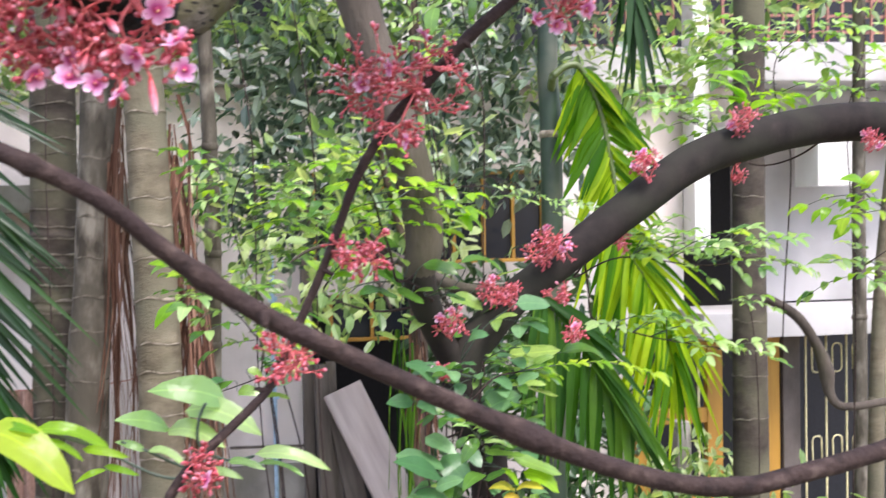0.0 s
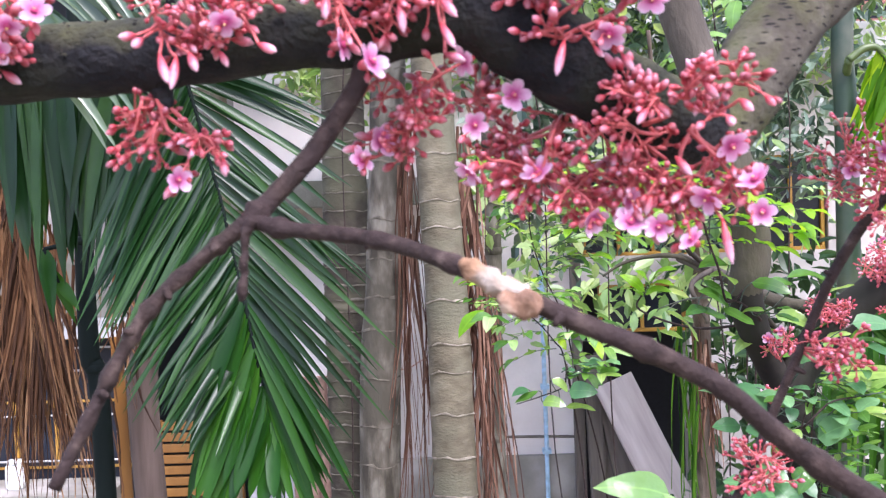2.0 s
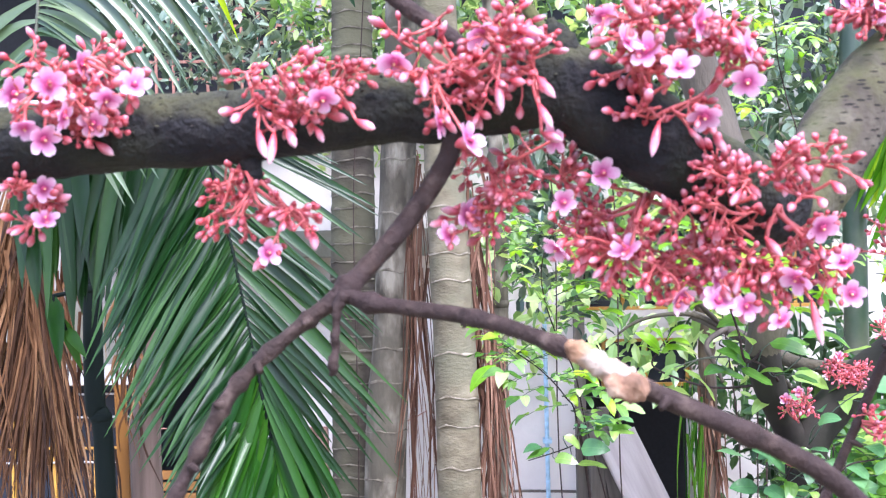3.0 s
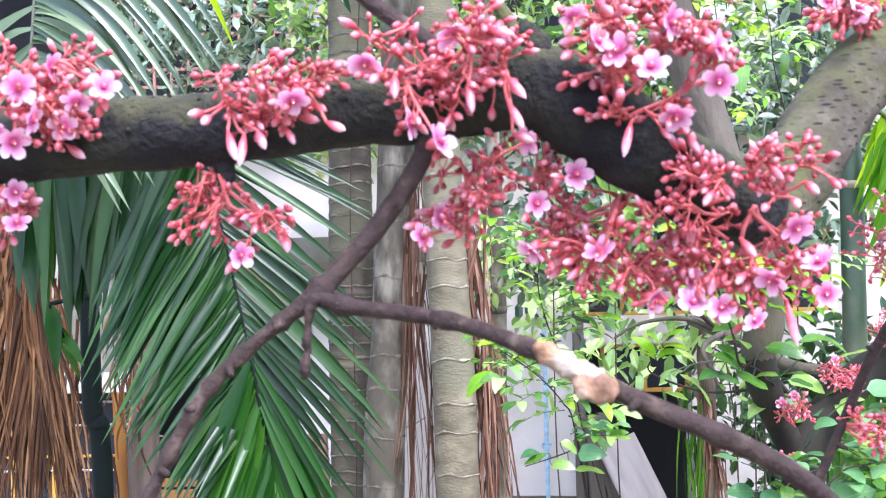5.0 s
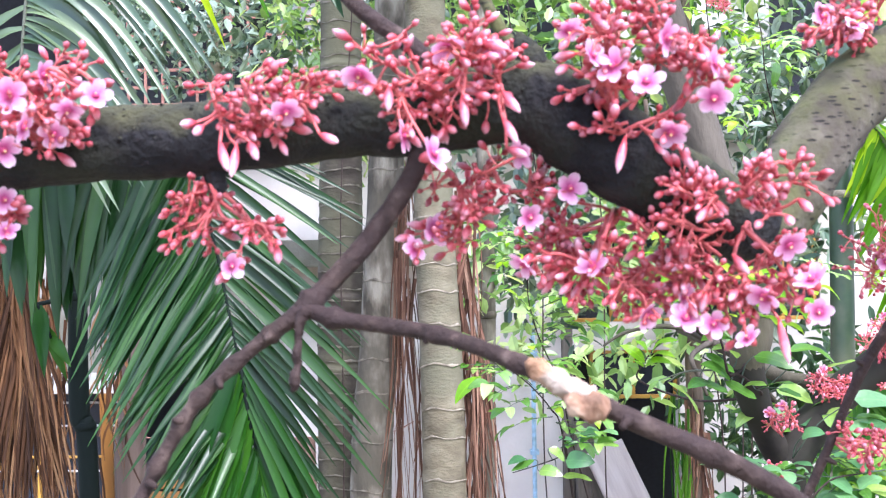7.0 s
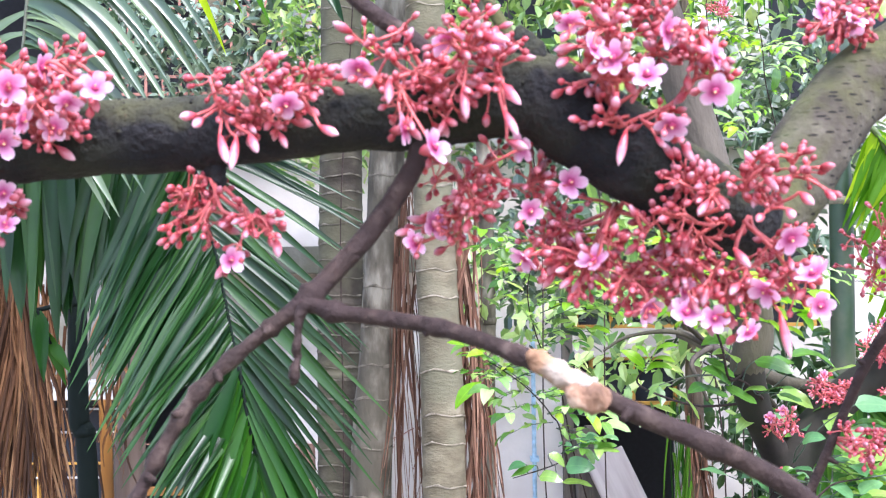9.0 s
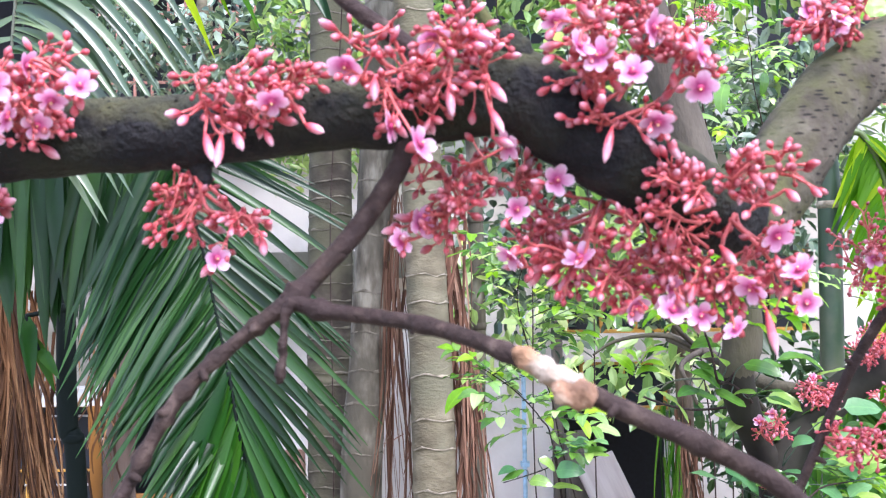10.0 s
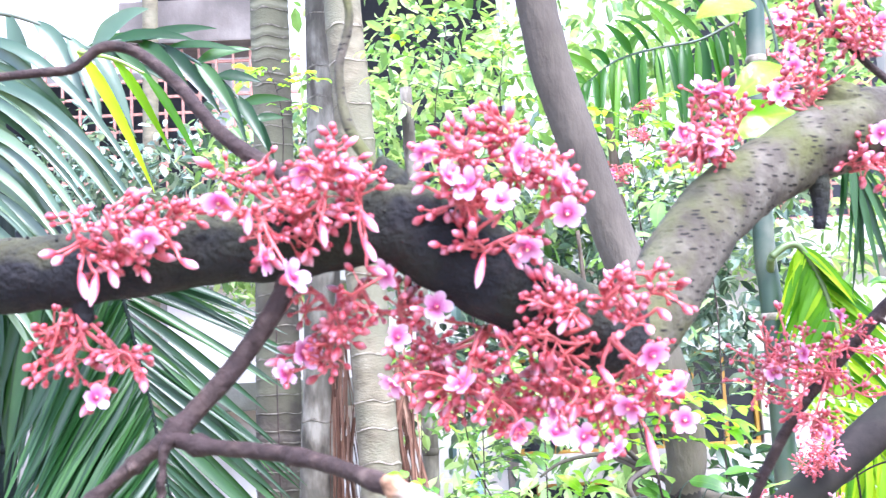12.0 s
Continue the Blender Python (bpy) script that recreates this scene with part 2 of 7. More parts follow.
M_SHRUB = leaf_skin("shrub_leaf", [(0.0, (0.022, 0.050, 0.034)), (0.5, (0.092, 0.150, 0.108)), (1.0, (0.30, 0.37, 0.30))], 0.25, 0.34, True)
M_SHRUB_DARK = leaf_skin("shrub_leaf_dark", [(0.0, (0.015, 0.045, 0.015)), (0.6, (0.035, 0.085, 0.03)), (1.0, (0.08, 0.15, 0.05))], 0.25, 0.3, True)
M_SHRUB_LIGHT = leaf_skin("shrub_leaf_light", [(0.0, (0.07, 0.15, 0.05)), (0.5, (0.20, 0.32, 0.11)), (1.0, (0.46, 0.54, 0.28))], 0.50, 0.34, True)
M_STEM = plain("flower_stalk_red", (0.48, 0.095, 0.095), 0.45, noise_scale=300)


def pigment(name, stops, along, reach, rough=0.3, glow=0.15, vary=0.35):
    """Petal or bud pigment: colour by the place in the blossom ("x": along it, "r": outward), varied from piece to piece."""
    m, n, l, b = nodes_of(name)
    tc, sp = n.new("ShaderNodeTexCoord"), n.new("ShaderNodeSeparateXYZ")
    l.new(tc.outputs["Object"], sp.inputs[0])
    if along == "x":
        d = sp.outputs[0]
    else:
        cb, ln = n.new("ShaderNodeCombineXYZ"), n.new("ShaderNodeVectorMath")
        ln.operation = "LENGTH"
        l.new(sp.outputs[1], cb.inputs[1]), l.new(sp.outputs[2], cb.inputs[2]), l.new(cb.outputs[0], ln.inputs[0])
        d = ln.outputs["Value"]
    no = n.new("ShaderNodeTexNoise")
    no.inputs["Scale"].default_value = 700
    l.new(tc.outputs["Object"], no.inputs["Vector"])
    mr = n.new("ShaderNodeMapRange")
    mr.inputs["From Max"].default_value = reach
    l.new(d, mr.inputs[0])
    mix = n.new("ShaderNodeMath")
    mix.operation = "MULTIPLY_ADD"
    l.new(no.outputs["Fac"], mix.inputs[0])
    mix.inputs[1].default_value = 0.3
    l.new(mr.outputs[0], mix.inputs[2])
    sub = n.new("ShaderNodeMath")
    sub.operation = "SUBTRACT"
    l.new(mix.outputs[0], sub.inputs[0])
    sub.inputs[1].default_value = 0.15
    r = ramp_node(n, stops)
    l.new(sub.outputs[0], r.inputs[0])
    info, hs, mv = n.new("ShaderNodeObjectInfo"), n.new("ShaderNodeHueSaturation"), n.new("ShaderNodeMapRange")
    mv.inputs["To Min"].default_value, mv.inputs["To Max"].default_value = 1 - vary, 1 + vary
    l.new(info.outputs["Random"], mv.inputs[0]), l.new(mv.outputs[0], hs.inputs["Value"]), l.new(r.outputs[0], hs.inputs["Color"])
    l.new(hs.outputs[0], b.inputs["Base Color"])
    b.inputs["Roughness"].default_value = rough
    tr, ms = n.new("ShaderNodeBsdfTranslucent"), n.new("ShaderNodeMixShader")
    l.new(hs.outputs[0], tr.inputs[0])
    ms.inputs[0].default_value = glow
    l.new(b.outputs[0], ms.inputs[1]), l.new(tr.outputs[0], ms.inputs[2]), l.new(ms.outputs[0], n["Material Output"].inputs[0])
    return m


M_BUD = pigment("flower_bud", [(0.0, (0.36, 0.030, 0.042)), (0.5, (0.46, 0.075, 0.095)), (1.0, (0.66, 0.25, 0.31))], "x", 0.0056, 0.26, 0.15)
M_BUD_FAR = leaf_skin("far_bud", [(0.0, (0.40, 0.035, 0.05)), (0.5, (0.52, 0.09, 0.12)), (1.0, (0.70, 0.28, 0.36))], 0.12, 0.35, True, vein=60, tint=(1, 1, 1), vary=0.15)
M_BELL = pigment("flower_bell", [(0.0, (0.50, 0.04, 0.05)), (0.4, (0.62, 0.14, 0.19)), (0.75, (0.80, 0.45, 0.55)), (1.0, (0.90, 0.74, 0.80))], "x", 0.0105, 0.3, 0.3, 0.2)
M_PETAL = pigment("petal_pink", [(0.0, (0.32, 0.018, 0.10)), (0.34, (0.56, 0.12, 0.31)), (0.66, (0.74, 0.35, 0.56)), (1.0, (0.84, 0.61, 0.75))], "r", 0.0060, 0.5, 0.35, 0.18)
M_EYE = plain("flower_eye", (0.40, 0.03, 0.12), 0.5, noise_scale=400)
M_STAMEN = plain("stamen", (0.72, 0.46, 0.22), 0.6, noise_scale=400)
M_WALL = surface("pink_plaster", [(0.3, (0.66, 0.575, 0.55)), (0.55, (0.77, 0.695, 0.665)), (0.75, (0.83, 0.765, 0.74))], 3, 0.9, 0.2, 60, (1, 1, 1), 0.004, (0.42, 0.37, 0.34), 1.3)
M_PAINT = surface("grey_white_paint", [(0.3, (0.43, 0.41, 0.41)), (0.7, (0.56, 0.54, 0.54))], 3, 0.8, 0.15, 50, (1, 1, 0.4), 0.003, (0.34, 0.33, 0.32), 1.5)
M_LIMEWASH = surface("white_limewash", [(0.3, (0.70, 0.68, 0.67)), (0.7, (0.82, 0.81, 0.80))], 4, 0.9, 0.2, 60, (1, 1, 0.5), 0.003, (0.50, 0.48, 0.45), 1.6)
# concrete darkened so that the porch column's shade sits in its colour
M_CEMENT = surface("shade_dark_cement", [(0.3, (0.085, 0.070, 0.062)), (0.7, (0.17, 0.145, 0.13))], 6, 0.95, 0.4, 80, (1, 1, 0.6), 0.004, (0.06, 0.05, 0.045), 2)
M_CONC = surface("concrete", [(0.3, (0.20, 0.18, 0.165)), (0.7, (0.38, 0.35, 0.32))], 6, 0.95, 0.4, 80, (1, 1, 1), 0.004, (0.14, 0.13, 0.10), 2)
M_YELLOW = surface("yellow_painted_wood", [(0.3, (0.33, 0.165, 0.024)), (0.7, (0.50, 0.265, 0.038))], 10, 0.55, 0.3, 90, (1, 1, 0.2), 0.002)
M_CREAM = plain("cream_iron", (0.62, 0.56, 0.32), 0.5)
M_IRON = plain("rusty_iron", (0.30, 0.14, 0.11), 0.8)
M_PLANK = surface("weathered_plank", [(0.3, (0.42, 0.34, 0.325)), (0.6, (0.57, 0.485, 0.465)), (0.8, (0.65, 0.575, 0.555))], 9, 0.85, 0.4, 120, (3, 3, 0.3), 0.003)
M_OLDWOOD = surface("old_timber", [(0.3, (0.07, 0.056, 0.047)), (0.7, (0.18, 0.15, 0.13))], 9, 0.9, 0.5, 120, (3, 3, 0.3), 0.003)
# near black: the shade of the rooms is put into this colour
M_INTERIOR_SHADE = plain("interior_shade", (0.014, 0.014, 0.02), 0.6)
M_PIPE = plain("blue_plastic_pipe", (0.36, 0.52, 0.68), 0.4)
for dull, level in ((M_BARK, 0.35), (M_LIMB, 0.25), (M_TWIG, 0.25), (M_LIMB_TWO, 0.2), (M_TRUNK, 0.2), (M_CULM_DARK, 0.2), (M_PALM, 0.25), (M_PALM_DARK, 0.25), (M_PALM_GREY, 0.25), (M_DRY, 0.3), (M_FROND, 0.36), (M_FROND_LIME, 0.15), (M_FROND_MID, 0.2), (M_PEEL, 0.2), (M_ROOT, 0.2), (M_FROND_DEEP, 0.25), (M_KNOT, 0.2), (M_LEAF, 0.75), (M_LEAF_PALE, 0.75), (M_SHRUB, 0.8), (M_SHRUB_LIGHT, 0.8), (M_FROND_GREY, 0.7)):
    dull.node_tree.nodes["Principled BSDF"].inputs["Specular IOR Level"].default_value = level
# lightened so the unseen ground bounces more light onto the lower walls
M_EARTH = surface("earth", [(0.3, (0.15, 0.115, 0.085)), (0.7, (0.29, 0.235, 0.18))], 2, 0.95, 0.6, 30, (1, 1, 1), 0.02, (0.05, 0.07, 0.025), 0.6)
M_CLOTH = plain("pale_cloth", (0.42, 0.40, 0.45), 0.9)
M_CLOTH_BROWN = plain("brown_cloth", (0.27, 0.17, 0.14), 0.9)
M_POST = surface("brown_post_wood", [(0.3, (0.060, 0.040, 0.032)), (0.7, (0.135, 0.095, 0.080))], 9, 0.9, 0.5, 120, (3, 3, 0.3), 0.003)
# yellow wood toned down: the shutter's shadow is put into the colour
M_SHUTTER = surface("shade_dark_orange_wood", [(0.3, (0.17, 0.070, 0.014)), (0.7, (0.29, 0.13, 0.022))], 10, 0.55, 0.3, 90, (1, 1, 0.2), 0.002)
M_WHITE = plain("white_plastic", (0.75, 0.75, 0.74), 0.4)
mg, gn, gl, gb = nodes_of("window_glass")
gb.inputs["Base Color"].default_value = (0.02, 0.022, 0.03, 1)
gb.inputs["Roughness"].default_value = 0.08
gb.inputs["IOR"].default_value = 1.5
gb.inputs["Specular IOR Level"].default_value = 0.25
M_GLASS = mg


# ---- builders ----
def part(name, bm, material, parent, label=""):
    """Links a bmesh, or a mesh, as one object under its thing."""
    if isinstance(bm, bmesh.types.BMesh):
        me = bpy.data.meshes.new(name)
        bm.to_mesh(me)
        bm.free()
    else:
        me = bm
    if material and not me.materials:
        me.materials.append(material)
    ob = new(name, me)
    ob.parent = parent
    return tagged(ob, label)


def thing(name, place, label, category, group="", kind=""):
    ob = new(name)
    ob.location = place
    ob.empty_display_size = 0.05
    return tagged(ob, label, category, group, kind)


def here(ob, parent):
    """Keeps world coordinates for a part of a thing that stands elsewhere."""
    ob.matrix_parent_inverse = Matrix.Translation(parent.location).inverted()
    return ob


def smooth(bm):
    for fc in bm.faces:
        fc.smooth = True


def glide(points, steps):
    """Catmull-Rom through points of any number of values."""
    p = [np.array(q, float) for q in points]
    p = [2 * p[0] - p[1]] + p + [2 * p[-1] - p[-2]]
    out = []
    for i in range(1, len(p) - 2):
        for s in range(steps):
            u = s / steps
            out.append(0.5 * (2 * p[i] + (p[i + 1] - p[i - 1]) * u + (2 * p[i - 1] - 5 * p[i] + 4 * p[i + 1] - p[i + 2]) * u * u
                              + (3 * p[i] - p[i - 1] - 3 * p[i + 1] + p[i + 2]) * u ** 3))
    return out + [p[-2]]


def tube(bm, points, segs=10, steps=4, rough=0.0, grain=60.0, bumps=()):
    """A swept limb; points are (x, y, z, radius). rough: uneven girth. bumps: (place along 0..1, height, length) swellings."""
    path = glide(points, steps)
    rings, side = [], None
    n = len(path)
    for i, q in enumerate(path):
        c, r = Vector(q[:3]), q[3]
        a, b = Vector(path[max(i - 1, 0)][:3]), Vector(path[min(i + 1, n - 1)][:3])
        t = (b - a).normalized()
        if side is None:
            side = t.orthogonal().normalized()
        side = (side - t * side.dot(t)).normalized()
        up = t.cross(side)
        for at, h, w in bumps:
            r *= 1 + h * math.exp(-(((i / (n - 1)) - at) / w) ** 2)
        ring = []
        for k in range(segs):
            an = 2 * math.pi * k / segs
            d = side * math.cos(an) + up * math.sin(an)
            rr = r * (1 + rough * (noise.noise((c + d * r) * grain) + 0.5 * noise.noise((c + d * r) * grain * 2.7)))
            ring.append(bm.verts.new(c + d * rr))
        rings.append(ring)
    for a, b in zip(rings, rings[1:]):
        for k in range(segs):
            bm.faces.new((a[k], a[(k + 1) % segs], b[(k + 1) % segs], b[k]))
    bm.faces.new(rings[0][::-1]), bm.faces.new(rings[-1])
    smooth(bm)
    return bm


def box(bm, x0, x1, y0, y1, z0, z1, bevel=0.0):
    v = [bm.verts.new((x, y, z)) for x in (x0, x1) for y in (y0, y1) for z in (z0, z1)]
    fs = [bm.faces.new([v[i] for i in q]) for q in ((0, 1, 3, 2), (4, 6, 7, 5), (0, 4, 5, 1), (2, 3, 7, 6), (0, 2, 6, 4), (1, 5, 7, 3))]
    if bevel:
        es = list({e for fc in fs for e in fc.edges})
        bmesh.ops.bevel(bm, geom=es, offset=bevel, segments=2, affect="EDGES", profile=0.7)
    return bm


def boxed(name, dims, material, parent, label="", bevel=0.004):
    return here(part(name, box(bmesh.new(), *dims, bevel), material, parent, label), parent)


def slab(name, dims, material, label, category, kind="structure", bevel=0.0):
    """One box that stands on its own."""
    ob = part(name, box(bmesh.new(), *dims, bevel), material, None)
    return tagged(ob, label, category, "", kind)


def blade_mesh(name, material, length=1.0, width=0.45, fold=0.12, curl=0.1, tip=1.6, base=0.8, rows=7, twist=0.0):
    """A leaf blade along +x with a folded midrib, tip and base tapers; unit length."""
    verts, faces = [], []
    for i in range(rows + 1):
        u = i / rows
        w = width * (math.sin(math.pi * u ** base) ** 0.6) if 0 < i < rows else 0.004
        z = curl * math.sin(u * math.pi * 0.9) - curl * u * u * 1.6
        wav = 0.02 * math.sin(9 * u)
        verts += [(u * length, w / 2, z + fold * w + wav), (u * length, 0, z), (u * length, -w / 2, z + fold * w - wav)]
    for i in range(rows):
        a, b = 3 * i, 3 * i + 3
        faces += [(a, a + 1, b + 1, b), (a + 1, a + 2, b + 2, b + 1)]
    me = bpy.data.meshes.new(name)
    me.from_pydata(verts, [], faces)
    for fc in me.polygons:
        fc.use_smooth = True
    me.materials.append(material)
    return me


def aim(place, direction, size, roll=0.0, up=(0, 0, 1)):
    """A matrix that lays +x along direction, with +z near up."""
    x = Vector(direction).normalized()
    y = Vector(up).cross(x)
    y = y.normalized() if y.length > 1e-4 else Vector((0, 1, 0))
    z = x.cross(y)
    m = Matrix((x, y, z)).transposed().to_4x4() @ Matrix.Rotation(roll, 4, "X")
    s = size if isinstance(size, tuple) else (size,) * 3
    return Matrix.Translation(place) @ m @ Matrix.Diagonal((*s, 1))


rng = random.Random(7)


def rdir(spread=1.0):
    v = Vector((rng.gauss(0, 1), rng.gauss(0, 1), rng.gauss(0, 1)))
    return v.normalized() * spread


# ---- the near limbs of the carambola tree ----
LIMB_SPINE = [(-0.1718, 0.2850, 2.6286, 0.0126), (-0.1416, 0.2850, 2.6314, 0.0126), (-0.1040, 0.2850, 2.6334, 0.0124), (-0.0665, 0.2850, 2.6354, 0.0122), (-0.0291, 0.2850, 2.6391, 0.0122),
              (-0.0068, 0.2850, 2.6410, 0.0126), (0.0137, 0.2840, 2.6433, 0.0137), (0.0322, 0.2830, 2.6456, 0.0148), (0.0523, 0.2830, 2.6342, 0.0151), (0.0730, 0.2870, 2.6213, 0.0149),
              (0.0934, 0.2970, 2.6098, 0.0145), (0.1117, 0.3100, 2.6055, 0.0146)]
LIMB_RISE = [(0.1049, 0.3060, 2.6039, 0.0117), (0.1152, 0.3120, 2.6044, 0.0139), (0.1275, 0.3200, 2.6162, 0.0142), (0.1430, 0.3300, 2.6373, 0.0141), (0.1643, 0.3450, 2.6581, 0.0143), (0.1929, 0.3600, 2.6745, 0.0143),
             (0.2187, 0.3700, 2.6862, 0.0165), (0.2444, 0.3800, 2.6917, 0.0173), (0.2919, 0.4000, 2.6960, 0.0185), (0.40, 0.30, 2.73, 0.020), (0.55, 0.05, 2.72, 0.024), (0.68, -0.25, 2.58, 0.030)]
TRUNK_SPINE = [(0.66, -0.20, 2.62, 0.026), (0.72, -0.33, 2.42, 0.036), (0.78, -0.45, 1.8, 0.046), (0.82, -0.5, 0.9, 0.056), (0.83, -0.52, -0.05, 0.075)]

tree = thing("fruit_tree_limb", (0.1, 0.31, 2.606), "dark mossy carambola limb bending upward beneath pink flowers", "tree branch")
bm = tube(bmesh.new(), LIMB_SPINE, 22, 10, 0.10, 90)
spine = glide(LIMB_SPINE, 10)
wart_rng = random.Random(21)
for _ in range(240):
    q = wart_rng.choice(spine)
    an = radians(wart_rng.uniform(-10, 120))
    way = Vector((wart_rng.uniform(-0.3, 0.3), -math.cos(an), math.sin(an))).normalized()
    size = wart_rng.uniform(0.0003, 0.0008)
    bmesh.ops.create_icosphere(bm, subdivisions=1, radius=size, matrix=Matrix.Translation(Vector(q[:3]) + way * q[3] * 1.0) @ Matrix.Rotation(an, 4, "X"))
here(part("mossy_branch", bm, M_BARK, tree), tree)
here(part("trunk", tube(bmesh.new(), TRUNK_SPINE, 20, 10, 0.07, 30), M_LIMB, tree), tree)
bm = tube(bmesh.new(), LIMB_RISE, 22, 10, 0.07, 90)
here(part("lichen_limb", bm, M_LIMB, tree, "grey green lichen covered limb"), tree)
bm = tube(bmesh.new(), [(0.0359, 0.2830, 2.6484, 0.0108), (0.0335, 0.2800, 2.6560, 0.0068), (0.0315, 0.2780, 2.6620, 0.0046), (0.0302, 0.2770, 2.6668, 0.0014)], 18, 9, 0.38, 200)
here(part("knobbly_stub", bm, M_BARK, tree), tree)
bm = tube(bmesh.new(), [(0.2164, 0.3700, 2.6875, 0.0103), (0.2219, 0.3680, 2.7024, 0.0096), (0.2240, 0.3660, 2.7078, 0.0050)], 12, 6, 0.15, 120)
here(part("knobbly_stub", bm, M_LIMB, tree), tree)
bm = tube(bmesh.new(), [(0.2044, 0.3600, 2.6728, 0.0058), (0.2059, 0.3600, 2.6587, 0.0038), (0.2043, 0.3600, 2.6461, 0.0025)], 10, 5, 0.15, 120)
here(part("broken_stub", bm, M_BARK, tree), tree)
FORK_UP = [(-0.0008, 0.2820, 2.6331, 0.0039), (-0.0040, 0.2800, 2.6228, 0.0033), (-0.0104, 0.2770, 2.6117, 0.0034), (-0.0211, 0.2720, 2.5972, 0.0033), (-0.0313, 0.2660, 2.5858, 0.0032), (-0.0379, 0.2620, 2.5790, 0.0034), (-0.0481, 0.2600, 2.5714, 0.0023),
           (-0.0642, 0.2570, 2.5580, 0.0023), (-0.0748, 0.2540, 2.5448, 0.0023), (-0.0859, 0.2500, 2.5236, 0.0021), (-0.0980, 0.2450, 2.4999, 0.0021)]
bm = tube(bmesh.new(), FORK_UP, 12, 8, 0.10, 220, [(0.47, 0.45, 0.02), (0.60, 0.5, 0.010), (0.67, 0.4, 0.008), (0.745, 0.5, 0.010), (0.80, 0.4, 0.008), (0.86, 0.5, 0.010), (0.92, 0.4, 0.008)])
here(part("forked_branch", bm, M_TWIG, tree, "brown forked twig"), tree)
FORK_RIGHT = [(-0.0396, 0.2620, 2.5799, 0.0027), (-0.0268, 0.2560, 2.5761, 0.0025), (-0.0090, 0.2450, 2.5742, 0.0025), (0.0076, 0.2320, 2.5716, 0.0024), (0.0229, 0.2180, 2.5670, 0.0024), (0.0374, 0.2110, 2.5604, 0.0025), (0.0567, 0.2120, 2.5504, 0.0028),
              (0.0748, 0.2140, 2.5422, 0.0029), (0.0980, 0.2180, 2.5295, 0.0029), (0.1171, 0.2260, 2.5127, 0.0032), (0.1469, 0.2300, 2.4915, 0.0035), (0.1899, 0.2340, 2.4691, 0.0034), (0.2458, 0.2380, 2.4418, 0.0036),
              (0.2847, 0.2420, 2.4270, 0.0036), (0.3164, 0.2450, 2.4215, 0.0037), (0.3414, 0.2500, 2.4228, 0.0037), (0.3866, 0.2600, 2.4285, 0.0039), (0.4388, 0.2700, 2.4387, 0.0040), (0.56, 0.14, 2.445, 0.005), (0.67, -0.12, 2.43, 0.006), (0.735, -0.36, 2.30, 0.008)]
bm = tube(bmesh.new(), FORK_RIGHT, 12, 8, 0.08, 220, [(0.355, 0.35, 0.004), (0.59, 0.45, 0.008), (0.14, 0.3, 0.006), (0.21, 0.3, 0.006), (0.045, 0.5, 0.008), (0.47, 0.3, 0.006)])
here(part("sagging_branch", bm, M_TWIG, tree, "long brown sagging twig"), tree)
bm = tube(bmesh.new(), [(-0.0365, 0.2580, 2.5791, 0.0022), (-0.0388, 0.2570, 2.5752, 0.0016), (-0.0390, 0.2570, 2.5697, 0.0012), (-0.0394, 0.2560, 2.5664, 0.0016), (-0.0393, 0.2560, 2.5621, 0.0012), (-0.0402, 0.2550, 2.5588, 0.0017), (-0.0401, 0.2550, 2.5559, 0.0014), (-0.0410, 0.2550, 2.5542, 0.0005)], 9, 5, 0.4, 420)
here(part("dead_spur", bm, M_TWIG, tree), tree)
for foot, tip, wide in (((-0.0474, 0.2580, 2.5718), (-0.0492, 0.2560, 2.5699), 0.0016), ((-0.0637, 0.2550, 2.5585), (-0.0621, 0.2530, 2.5557), 0.0014), ((-0.0739, 0.2520, 2.5459), (-0.0762, 0.2500, 2.5467), 0.0014),
                        ((-0.0835, 0.2490, 2.5280), (-0.0806, 0.2470, 2.5272), 0.0014), ((0.0003, 0.2380, 2.5728), (0.0007, 0.2360, 2.5698), 0.0012), ((0.0548, 0.2090, 2.5515), (0.0523, 0.2070, 2.5493), 0.0016), ((0.1460, 0.2260, 2.4934), (0.1467, 0.2240, 2.4884), 0.0020)):
    c = (Vector(foot) + Vector(tip)) / 2
    here(part("spur", tube(bmesh.new(), [(*foot, wide), (*c, wide * 0.9), (*tip, wide * 0.55)], 7, 3, 0.25, 500), M_TWIG, tree), tree)
bm = tube(bmesh.new(), [(0.0282, 0.2090, 2.5673, 0.0011), (0.0302, 0.2090, 2.5651, 0.0027), (0.0351, 0.2090, 2.5618, 0.0033), (0.0394, 0.2090, 2.5592, 0.0034), (0.0438, 0.2090, 2.5573, 0.0031), (0.0463, 0.2090, 2.5562, 0.0018)], 18, 8, 0.42, 260)
here(part("insect_foam", bm, M_KNOT, tree, "pale dried foam crust wrapped round the twig"), tree)
bm = tube(bmesh.new(), [(0.0385, 0.2070, 2.5586, 0.0012), (0.0406, 0.2060, 2.5564, 0.0032), (0.0442, 0.2060, 2.5554, 0.0040), (0.0473, 0.2070, 2.5561, 0.0031), (0.0486, 0.2080, 2.5566, 0.0012)], 16, 7, 0.45, 300)
here(part("foam_lump", bm, M_FOAM_BROWN, tree, "brown lump of dried foam"), tree)
